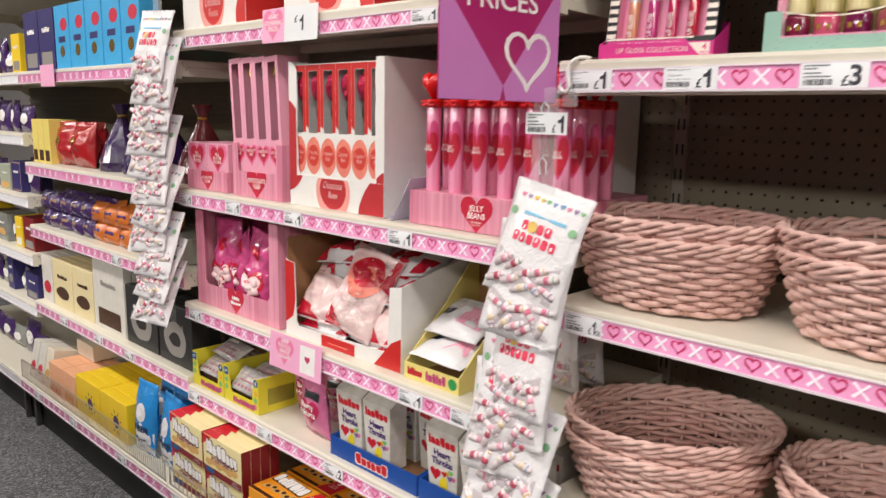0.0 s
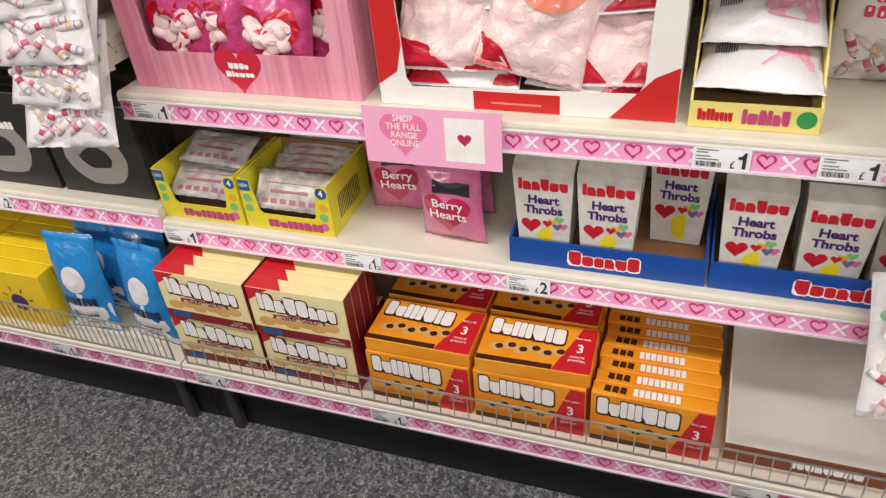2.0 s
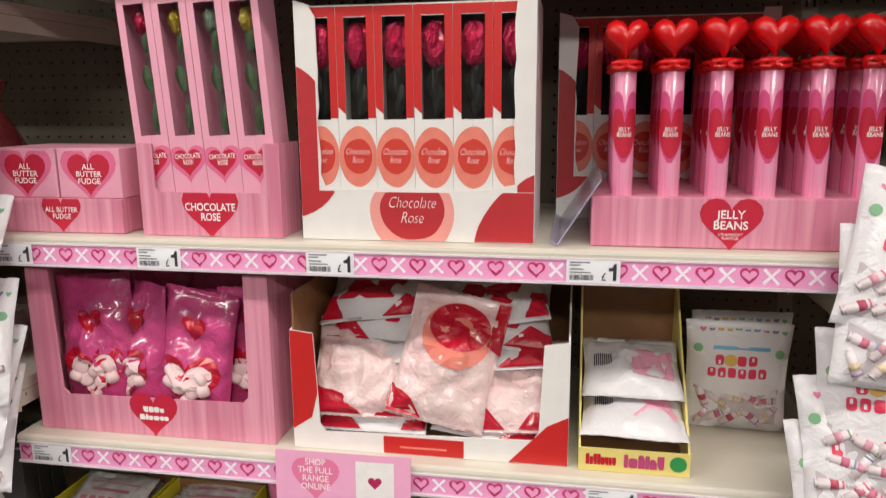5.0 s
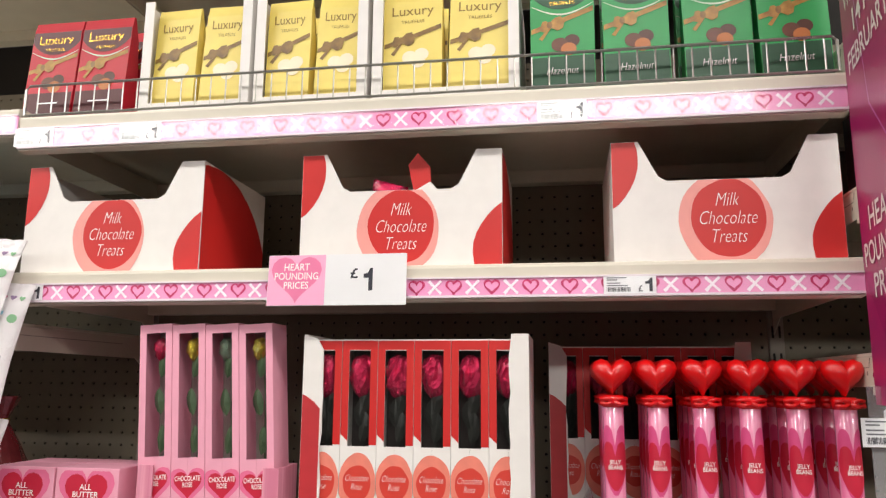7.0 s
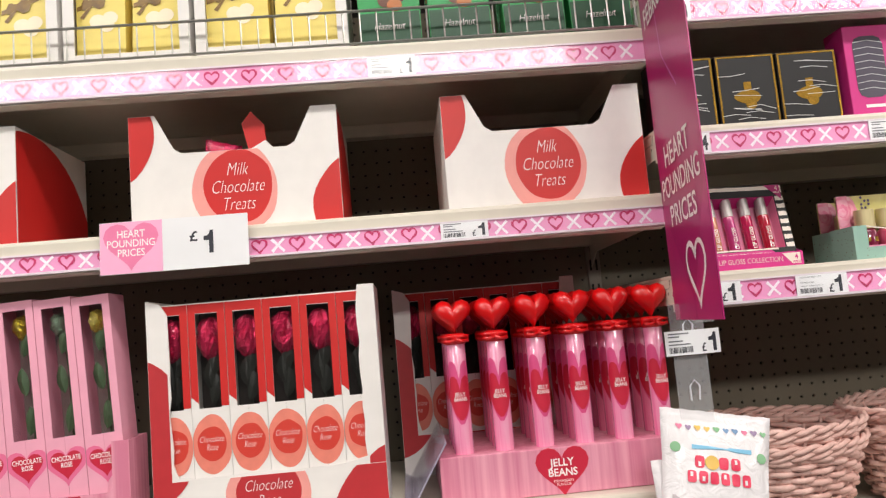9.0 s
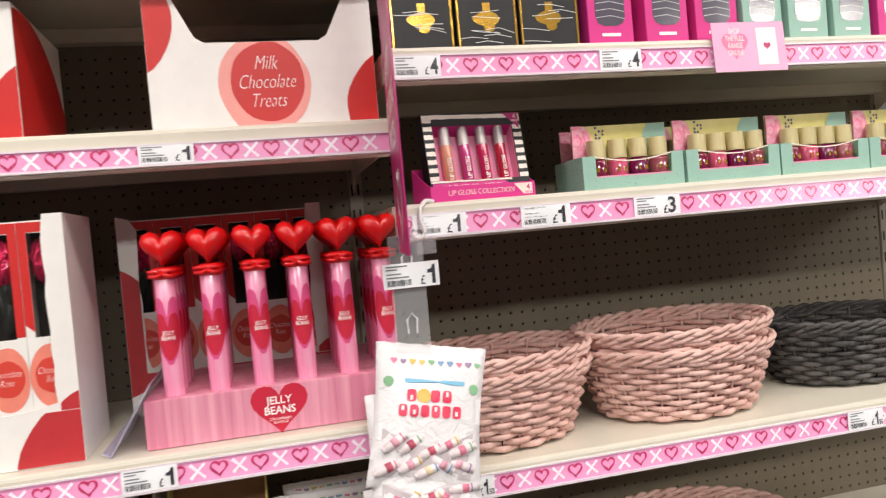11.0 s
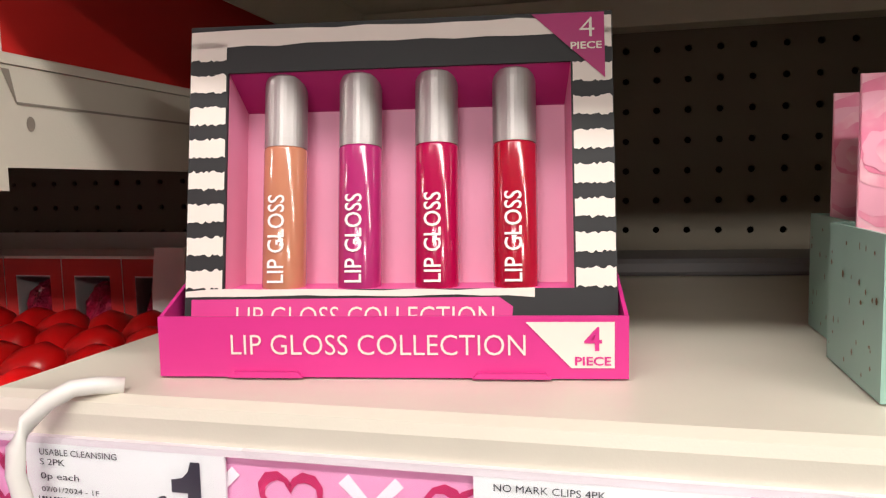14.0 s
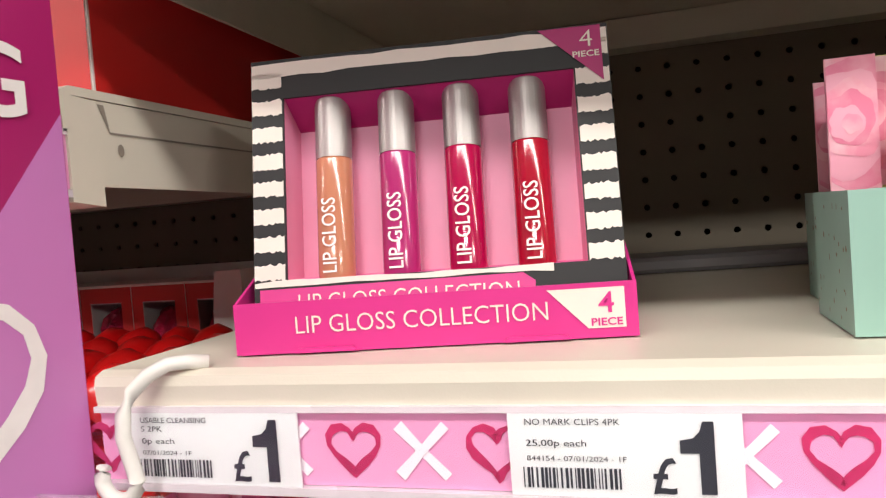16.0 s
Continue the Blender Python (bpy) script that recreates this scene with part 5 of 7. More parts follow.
jb = thing("jelly_bean_tube", "pink jelly bean tube with red heart cap and bow", "sweet tube", pose(0.928, 0.055, D + 0.06), "jelly bean tubes")
part("tube", M().lathe([(0.0138, 0), (0.0142, 0.003), (0.0142, 0.168), (0.0125, 0.172)], n=18), TUBEPINK, jb, smooth=True)
bow = M().lathe([(0.0150, 0.166), (0.0165, 0.170), (0.0165, 0.178), (0.0140, 0.182)], n=16)
for s in (-1, 1):
    bow.tube([(0, -0.0165, 0.174), (s * 0.009, -0.0185, 0.178), (s * 0.018, -0.016, 0.177), (s * 0.018, -0.0165, 0.171), (s * 0.008, -0.0185, 0.170), (0, -0.0175, 0.174)], 0.0032, 6)
part("bow", bow, CAPRED, jb, smooth=True)
cap = part("heart_cap", heart_cap(), CAPRED, jb, "glossy red plastic heart cap", smooth=True)
cap.location.z = 0.207


def tube_heart(z0, z1, wide, r):
    """A heart wrapped round the front of a tube: a tip below, two lobes above."""
    nn, rows, vs = 12, 10, []
    for j in range(rows + 1):
        v = j / rows
        half = wide * min(1.0, 0.12 + 1.5 * v ** 0.75)
        for i in range(nn + 1):
            u = 2 * i / nn - 1
            lobe = (z1 - z0) * (0.30 * (1 - math.sqrt(max(0.0, 1 - (2 * abs(u) - 1) ** 2)))) if v > 0.55 else 0.0
            vs.append((r * math.sin(half * u), -r * math.cos(half * u), z0 + (z1 - z0) * v - lobe * (v - 0.55) / 0.45))
    return M().add(vs, [(j * (nn + 1) + i, j * (nn + 1) + i + 1, (j + 1) * (nn + 1) + i + 1, (j + 1) * (nn + 1) + i) for j in range(rows) for i in range(nn)])


part("outer_heart", tube_heart(0.050, 0.142, 1.5, 0.01445), card("deep_rose_print", rgb(226, 84, 140)), jb, smooth=True)
part("heart_label", tube_heart(0.056, 0.120, 1.35, 0.01475), HEARTRED, jb, smooth=True)
words("title", "JELLY\nBEANS", WHITE_TEXT, jb, 0, 0.090, 0.0185, 0.0125, -0.0154, 0.012)
for r in range(4):
    for q in range(6):
        if r or q:
            copy_thing(jb, pose(0.928 + 0.0600 * q, 0.055 + 0.046 * r, D + 0.06, 0, 0, random.Random(r * 6 + q).uniform(-9, 9)))

# ---- fifth shelf: chocolate treat boxes ----
for k, (cx, rz) in enumerate(((0.159, 0), (0.626, 0.4), (1.0875, 0))):
    t = thing("treat_display_box", "white and red cardboard display box of milk chocolate treats", "display box", pose(cx, 0.03, E + 0.0008, 0, 0, rz), "milk chocolate treat boxes")
    w, h = 0.305, 0.176
    out = [(-w / 2, 0), (w / 2, 0), (w / 2, h), (w / 2 - 0.038, h), (w / 2 - 0.064, 0.124), (w / 2 - 0.076, 0.117), (-w / 2 + 0.076, 0.117), (-w / 2 + 0.064, 0.124), (-w / 2 + 0.038, h), (-w / 2, h)]
    open_box(t, w, 0.24, h, h, WHITE, BROWNCARD, front=out, slope=False)
    red = M().sheet(clip(ring(-w / 2 - 0.05, 0.15, 0.09, 0.085, wob=0.05), -w / 2 + 0.0005, -w / 2 + 0.037, 0.001, h - 0.0005), -0.0006)
    red.sheet(clip(ring(w / 2 + 0.04, 0.02, 0.082, 0.085, wob=0.05), -w / 2, w / 2 - 0.0005, 0.001, h), -0.0006)
    for f in red.f:
        part("red_print", M().add([red.v[i] for i in f], [tuple(range(len(f)))]), RED, t)
    ss = M().add([(w / 2 + 0.0006, y, z) for y, z in clip(ring(0.05, -0.02, 0.22, 0.19, wob=0.05), 0.001, 0.239, 0.001, h - 0.001)], [])
    n = len(ss.v)
    ss.f.append(tuple(range(n)))
    part("side_print", ss, RED, t)
    part("pale_disc", M().sheet(clip(ring(-0.002, 0.058, 0.062, 0.07, wob=0.06, seed=k), -w / 2, w / 2, 0.001, 0.1165), -0.0006), PALECORAL, t)
    part("title_disc", M().sheet(clip(ring(0.003, 0.062, 0.05, 0.055, wob=0.05, seed=k + 5), -w / 2, w / 2, 0.001, 0.1165), -0.0009), RED, t)
    words("title", "Milk\nChocolate\nTreats", WHITE_TEXT, t, 0.003, 0.062, 0.076, 0.07, -0.0013, -0.018, 0.35)
    rnd = random.Random(k)
    for q in range(4 if k == 1 else 2):
        z = 0.09 if k == 1 else 0.03
        p = thing("chocolate_treat", "crimson foil-wrapped chocolate treat with white tag", "sweet", pose(cx + rnd.uniform(-0.05, 0.05), 0.07 + 0.03 * q, E + z, rnd.uniform(-20, 20), rnd.uniform(-30, 30), 0), "foil chocolate treats")
        part("foil_heart", bag_mesh(0.05, 0.05, 0.02, 120 + q + 5 * k, 8, 8), REDROSE, p, smooth=True)
    if k == 1:
        p = thing("foil_lollipop", "red and white wrapped heart lollipop sticking out", "sweet", pose(cx + 0.035, 0.045, E + 0.105, 0, -12, 0))
        part("wrapper", M().plate([(-0.014, 0), (0.012, 0.006), (0.018, 0.05), (0.004, 0.075), (-0.014, 0.06)], 0, 0.006), RED, p)
        part("white_tag", M().plate([(-0.012, -0.002), (0.022, 0.012), (0.014, 0.026), (-0.012, 0.018)], -0.001, -0.0002), WHITE, p)


def offer_sign(m, w, h, kind, label):
    """A card clipped over the shelf edge."""
    t = thing("shelf_sign", label, "sign", m, "clip-on shelf signs")
    part("card", M().plate(rect(0, w, 0, h), -0.0012, 0), LABEL_WHITE if kind == "price" else card("pink_sign_card", rgb(249, 178, 212)), t)
    if kind == "price":
        part("pink_panel", M().sheet(rect(0.0005, w * 0.42, 0.0005, h - 0.0005), -0.0015), card("pink_sign_card", rgb(249, 178, 212)), t)
        part("heart_badge", M().sheet(heart(w * 0.21, h * 0.5, w * 0.37), -0.00165), card("mid_rose", rgb(240, 128, 170)), t)
        words("slogan", "HEART\nPOUNDING\nPRICES", WHITE_TEXT, t, w * 0.21, h * 0.58, w * 0.32, h * 0.5, -0.00175, 0.01)
        words("pound_sign", "£", INK, t, w * 0.63, h * 0.62, w * 0.055, h * 0.2, -0.00165, 0.02)
        figure("1", t, w * 0.73, h * 0.5, w * 0.065, h * 0.44, -0.00165)
    else:
        part("heart_badge", M().sheet(heart(w * 0.3, h * 0.5, w * 0.36), -0.0015), card("mid_rose", rgb(240, 128, 170)), t)
        words("slogan", "SHOP\nTHE FULL\nRANGE\nONLINE", WHITE_TEXT, t, w * 0.3, h * 0.6, w * 0.26, h * 0.55, -0.00165, 0.01)
        part("white_square", M().sheet(rect(w * 0.6, w * 0.88, h * 0.12, h * 0.88), -0.0015), WHITE_TEXT, t)
        part("small_heart", M().sheet(heart(w * 0.74, h * 0.5, w * 0.1), -0.00165), HEART_INK, t)
    return t


offer_sign(pose(0.441, -0.009, E - 0.058, -3, 0, 0), 0.205, 0.074, "price", "pink and white price sign clipped on the shelf edge")
offer_sign(pose(0.441, -0.0095, C - 0.074, -4, -0.5, 0), 0.205, 0.086, "shop", "pink shop-online sign clipped on the shelf edge")
offer_sign(pose(1.765, -0.0095, 1.577 - 0.055, -4, 0, 0), 0.13, 0.078, "shop", "pink shop-online sign clipped on the gift shelf")

# ---- top shelf: truffle bags ----
GREEN = card("green_truffle_bag", rgb(40, 158, 82), bump=0.05, vary=0.1)
DEEPGREEN = card("deep_green_print", rgb(18, 74, 44), bump=0.05)
LEMON = card("lemon_truffle_bag", rgb(240, 218, 116), bump=0.05, vary=0.06)
CRIMSON = card("crimson_truffle_bag", rgb(190, 24, 44), bump=0.05)
PLUMBROWN = card("plum_brown_print", rgb(84, 30, 34), bump=0.05)


RIBBON = paint("printed_gold_ribbon", rgb(190, 144, 62), rough=0.4, alt=rgb(132, 92, 40), scale=60, vary=0.25)
RIBBONBROWN = paint("printed_brown_ribbon", rgb(150, 116, 58), rough=0.4, alt=rgb(96, 70, 40), scale=60, vary=0.25)
TRUFFLEINK = [card("truffle_dark_print", rgb(84, 44, 30), vary=0.3), card("truffle_print", rgb(104, 58, 38), vary=0.3), card("truffle_cut_print", rgb(196, 118, 62), vary=0.2)]


def truffle_bag(m, w, h, mat, dark, ink, word, group, lab):
    t = thing("truffle_bag", lab, "chocolate bag", m, group)
    fat = 0.05
    b = M().add([(-w / 2, 0, 0), (w / 2, 0, 0), (w / 2, fat, 0), (-w / 2, fat, 0), (-w / 2 * 1.02, 0.012, h), (w / 2 * 1.02, 0.012, h), (w / 2 * 1.02, 0.016, h), (-w / 2 * 1.02, 0.016, h), (-w / 2 * 1.02, 0.008, h * 0.9), (w / 2 * 1.02, 0.008, h * 0.9), (w / 2, 0.03, h * 0.8), (-w / 2, 0.03, h * 0.8)], [(3, 2, 1, 0), (0, 1, 9, 8), (8, 9, 5, 4), (4, 5, 6, 7), (2, 3, 11, 10), (10, 11, 7, 6), (1, 2, 10, 6, 5, 9), (3, 0, 8, 4, 7, 11)])
    part("bag", b, mat, t)

    def lay(pts, lift):
        return M().add([(x, (0.008 * z / (h * 0.9) if z < h * 0.9 else 0.008 + 0.004 * (z - 0.9 * h) / (0.1 * h)) - lift, z) for x, z in pts], [tuple(range(len(pts)))])

    if dark is not None:
        part("title_panel", lay(clip(ring(0, h * 0.98, w * 0.62, h * 0.32), -w / 2, w / 2, 0, h * 0.895), 0.0006), dark, t)
        part("foot_panel", lay(rect(-w / 2 + 0.001, w / 2 - 0.001, 0.001, h * 0.28), 0.0006), dark, t)
    o = words("title", "Luxury", ink, t, 0, h * 0.80, w * 0.72, h * 0.11, 0.0, 0.0)
    o.location.y = 0.0062
    o = words("subtitle", "TRUFFLES", ink, t, 0, h * 0.71, w * 0.4, h * 0.028, 0.0, 0.0)
    o.location.y = 0.0052
    tie = RIBBON if dark is not None else RIBBONBROWN
    bx, bz = -w * 0.2, h * 0.535
    part("ribbon", lay([(-w / 2 + 0.001, h * 0.47), (bx, h * 0.515), (w / 2 - 0.001, h * 0.63), (w / 2 - 0.001, h * 0.672), (bx, h * 0.555), (-w / 2 + 0.001, h * 0.51)], 0.0009), tie, t, "printed gold ribbon")
    loop = [(0, -0.003), (0.012, -0.010), (0.020, -0.006), (0.022, 0.004), (0.017, 0.014), (0.008, 0.012), (0, 0.004)]
    part("bow_loop", lay([(bx + x, bz + z) for x, z in loop], 0.0016), tie, t)
    part("bow_loop", lay([(bx - x * 0.62, bz + z * 0.8 - x * 0.25) for x, z in loop][::-1], 0.0015), tie, t)
    part("bow_knot", lay(ring(bx, bz, 0.0042, 0.006, 10), 0.0021), RIBBONBROWN, t)
    part("bow_tail", lay([(bx, bz - 0.002), (bx - 0.016, bz - 0.022), (bx - 0.011, bz - 0.025), (bx + 0.003, bz - 0.004)], 0.0012), tie, t)
    if dark is not None:
        part("pale_swoosh", lay([(w * (-0.49 + 0.98 * i / 12), h * (0.70 - 0.075 * math.sin(math.pi * i / 12))) for i in range(13)] + [(w * (0.49 - 0.98 * i / 12), h * (0.70 - 0.085 * math.sin(math.pi * i / 12) - 0.004)) for i in range(13)], 0.0008), card("pale_swoosh_print", rgb(206, 222, 200)), t)
        if word:
            o = words("flavour", word, WHITE_TEXT, t, 0, h * 0.17, w * 0.5, h * 0.055, 0.0, -0.012, 0.25)
            o.location.y = 0.0002
        else:
            part("flavour_bar", lay(rect(-w * 0.2, w * 0.22, h * 0.17, h * 0.182), 0.0012), WHITE_TEXT, t)
    for i, (cx, cz, rr) in enumerate(((0.014, 0.40, 0.0115), (-0.004, 0.375, 0.0125), (0.009, 0.335, 0.0115))):
        part("truffle_print", lay(ring(cx, h * cz, rr, rr * 0.92, n=16), 0.0010 + i * 0.0002), TRUFFLEINK[i] if dark is not None else card("cream_print", rgb(250, 236, 206), vary=0.1), t)
    return t


for x in (0.02, 0.113):
    for r in range(2):
        truffle_bag(pose(x, 0.03 + 0.055 * r, F + 0.001, -2), 0.088, 0.185, CRIMSON, PLUMBROWN, GOLD, "", "red truffle bags", "crimson gift bag of luxury truffles with gold bow")
for x0, x1 in ((0.193, 0.38), (0.388, 0.572), (0.58, 0.806)):
    cx, w = (x0 + x1) / 2, x1 - x0
    t = thing("truffle_tray", "white cardboard shelf tray for yellow truffle bags", "display tray", pose(cx, 0.022, F + 0.0008), "white truffle trays")
    for s in (-1, 1):
        part("side_wall", M().plate(rect(s * w / 2 - (0.016 if s > 0 else 0), s * w / 2 + (0.016 if s < 0 else 0), 0, 0.195), 0, 0.003), WHITE, t)
        part("side_wall", M().box(s * w / 2 - (0.003 if s > 0 else 0), s * w / 2 + (0.003 if s < 0 else 0), 0.003, 0.2, 0, 0.195), WHITE, t)
    part("front_lip", M().plate(rect(-w / 2 + 0.016, w / 2 - 0.016, 0, 0.018), 0, 0.003), WHITE, t)
    part("base", M().box(-w / 2 + 0.003, w / 2 - 0.003, 0.003, 0.2, 0.0005, 0.003), WHITE, t)
    bw = (w - 0.03) / 2
    for q in (0, 1):
        for r in range(2):
            truffle_bag(pose(cx - bw / 2 - 0.002 + (bw + 0.003) * q, 0.03 + 0.06 * r, F + 0.005, -2, 2 * q - 1, 0), bw - 0.006, 0.187, LEMON, None, paint("old_gold_ink", rgb(150, 120, 50), rough=0.4), "", "yellow truffle bags", "pale yellow gift bag of luxury truffles with gold bow")
for x in (0.87, 0.977, 1.092, 1.196):
    for r in range(2):
        truffle_bag(pose(x, 0.026 + 0.06 * r, F + 0.001, -2, 0, -2), 0.094, 0.208, GREEN, DEEPGREEN, GOLD, "Hazelnut", "green truffle bags", "green gift bag of hazelnut truffles with gold bow")

# ---- gift bay: lip gloss, nail polish, gift boxes ----
BLACKCARD = card("black_card", rgb(22, 20, 23), rough=0.5)
CREAMSTRIPE = card("cream_stripe", rgb(238, 226, 216))
GLOSSPINK = card("soft_pink_inner", rgb(236, 150, 184))
SILVER = paint("silver_cap", rgb(186, 180, 178), rough=0.42, metal=0.75, vary=0.06, stretch=(1, 1, 0.05), scale=300)
GLOSSES = [paint("gloss_%s" % n, c, rough=0.1, coat=0.6, vary=0.12, scale=30) for n, c in (("peach", rgb(204, 134, 104)), ("mauve", rgb(184, 46, 116)), ("magenta", rgb(180, 10, 74)), ("red", rgb(172, 14, 44)))]
GZ = 1.357
lip = thing("lip_gloss_set", "black and cream striped windowed set of four lip glosses", "cosmetics set", pose(1.3912, 0.0457, GZ + 0.003, -10, 0, 8))
w, h, d = 0.164, 0.133, 0.026
wx0, wx1, wz0, wz1 = -0.0665, 0.0665, 0.029, 0.114
part("front_panel", M().plate([(-w / 2, 0), (-0.0001, 0), (-0.0001, wz0), (wx0, wz0), (wx0, wz1), (wx1, wz1), (wx1, wz0), (0.0001, wz0), (0.0001, 0), (w / 2, 0), (w / 2, h), (-w / 2, h)], 0, 0.0012), BLACKCARD, lip)
for s in (-1, 1):
    part("side_panel", M().box(s * w / 2 - (0.0012 if s > 0 else 0), s * w / 2 + (0.0012 if s < 0 else 0), 0.0012, d, 0, h), BLACKCARD, lip)
part("top_panel", M().box(-w / 2 + 0.0012, w / 2 - 0.0012, 0.0012, d, h - 0.0012, h), BLACKCARD, lip)
rnd = random.Random(4)


def brush_stripe(x0, x1, z0, z1, y, seed):
    r = random.Random(seed)
    n = 14
    lo = [(x0 + (x1 - x0) * i / n, z0 + r.uniform(-0.0006, 0.0006)) for i in range(n + 1)]
    hi = [(x0 + (x1 - x0) * i / n, z1 + r.uniform(-0.0006, 0.0006)) for i in range(n, -1, -1)]
    return M().sheet(lo + hi, y)


for q in range(8):
    z0 = 0.0295 + 0.0128 * q
    for s in (-1, 1):
        xa, xb = (-w / 2 + 0.0004, wx0 - 0.0006) if s < 0 else (wx1 + 0.0006, w / 2 - 0.0004)
        if z0 + 0.007 < h - 0.006:
            part("stripe", brush_stripe(xa, xb, z0, z0 + 0.0070, -0.0005, q * 2 + s), CREAMSTRIPE, lip)
part("stripe", brush_stripe(-w / 2 + 0.0004, w / 2 - 0.0004, h - 0.0085, h - 0.0022, -0.0005, 91), CREAMSTRIPE, lip)
part("stripe", brush_stripe(-w / 2 + 0.0004, w / 2 - 0.03, 0.0262, 0.0288, -0.0005, 92), CREAMSTRIPE, lip)
part("inner_tray", M().plate(rect(wx0 - 0.003, wx1 + 0.003, wz0 - 0.003, wz1 - 0.006), 0.019, 0.02), GLOSSPINK, lip)
part("inner_top", M().add([(wx0, 0.0013, wz1), (wx1, 0.0013, wz1), (wx1 - 0.001, 0.02, wz1 - 0.012), (wx0 + 0.001, 0.02, wz1 - 0.012)], [(0, 1, 2, 3)]), card("deep_magenta_card", rgb(178, 26, 110)), lip)
part("inner_bottom", M().add([(wx0, 0.0013, wz0), (wx0 + 0.001, 0.02, wz0 + 0.003), (wx1 - 0.001, 0.02, wz0 + 0.003), (wx1, 0.0013, wz0)], [(0, 3, 2, 1)]), card("bright_pink_card", rgb(240, 96, 170)), lip)
for s in (-1, 1):
    part("inner_side", M().add([(s * 0.0665, 0.0013, wz0), (s * 0.0665, 0.0013, wz1), (s * 0.065, 0.02, wz1), (s * 0.065, 0.02, wz0)], [(0, 1, 2, 3) if s < 0 else (3, 2, 1, 0)]), GLOSSPINK, lip)
for q in range(4):
    x = -0.0458 + 0.0303 * q
    g = part("lip_gloss", M().lathe([(0.0074, 0.0275), (0.0084, 0.0295), (0.0086, 0.032), (0.0086, 0.084), (0.0082, 0.085)], x, 0.0095, 22), GLOSSES[q], lip, "glossy lip gloss tube with silver cap", smooth=True)
    part("cap", M().lathe([(0.0084, 0.085), (0.0084, 0.110), (0.0082, 0.1128), (0.0074, 0.1136)], x, 0.0095, 40), SILVER, g)
    words("lettering", "LIP GLOSS", WHITE_TEXT, g, x - 0.0008, 0.0485, 0.034, 0.0066, 0.0004, 0.008, turn=math.pi / 2)
part("corner_flash", M().sheet([(w / 2 - 0.030, h - 0.0008), (w / 2 - 0.003, h - 0.0008), (w / 2 - 0.003, h - 0.026)][::-1], -0.0009), card("deep_magenta_card", rgb(178, 26, 110)), lip)
words("count", "4", CREAMSTRIPE, lip, w / 2 - 0.0095, h - 0.0065, 0.0056, 0.0075, -0.0012, -0.01)
words("count_word", "PIECE", CREAMSTRIPE, lip, w / 2 - 0.0098, h - 0.0135, 0.0115, 0.0028, -0.0012, 0.02)
part("hidden_title_panel", M().sheet([(-w / 2 + 0.003, 0.0), (w / 2 - 0.04, 0.0), (w / 2 - 0.038, 0.0222), (w / 2 - 0.043, 0.0258), (-w / 2 + 0.003, 0.0252)], -0.0008), HOTPINK, lip)
words("hidden_title", "LIP GLOSS COLLECTION", CREAMSTRIPE, lip, -0.012, 0.0188, 0.098, 0.0072, -0.0011, -0.006)
lt = thing("lip_gloss_tray", "hot pink cardboard tray lettered for a lip gloss collection", "display tray", pose(1.3905, 0.0385, GZ + 0.0008, 0, 0, 8))
w2 = 0.172
open_box(lt, w2, 0.075, 0.0225, 0.055, HOTPINK, HOTPINK, th=0.0014)
words("title", "LIP GLOSS COLLECTION", CREAMSTRIPE, lt, -0.004, 0.0122, 0.108, 0.0075, -0.0006, -0.006)
part("corner_flash", M().sheet([(w2 / 2 - 0.036, 0.0205), (w2 / 2 - 0.020, 0.004), (w2 / 2 - 0.005, 0.004), (w2 / 2 - 0.005, 0.0205)], -0.0005), CREAMSTRIPE, lt)
words("count", "4", HOTPINK, lt, w2 / 2 - 0.0125, 0.0145, 0.0062, 0.0085, -0.0009, 0.01)
words("count_word", "PIECE", HOTPINK, lt, w2 / 2 - 0.0125, 0.0066, 0.0125, 0.0032, -0.0009, 0.02)
for s in (-0.045, 0.045):
    part("tab", M().plate([(s - 0.014, 0.0002), (s + 0.014, 0.0002), (s + 0.012, 0.0022), (s - 0.012, 0.0022)], -0.0022, 0.0), HOTPINK, lt)

MINT = card("mint_card", rgb(150, 188, 174))
PALEYELLOW = card("pale_yellow_print", rgb(218, 208, 128), alt=rgb(232, 222, 160), scale=30)
ROSEPRINT = card("rose_watercolour", rgb(240, 150, 176), alt=rgb(248, 206, 214), scale=70, mix=(0.42, 0.58))
CAPGOLD = paint("pale_gold_cap", rgb(214, 200, 152), rough=0.35, metal=0.45, stretch=(1, 1, 0.05), scale=300)
POLISH = [paint("polish_%s" % n, c, rough=0.08, coat=0.8) for n, c in (("berry", rgb(120, 20, 56)), ("rose", rgb(200, 80, 110)), ("plum", rgb(110, 10, 66)), ("dusky", rgb(150, 70, 80)))]


ROSEDEEP = card("rose_petal_shade", rgb(234, 128, 160), alt=rgb(244, 178, 196), scale=90)


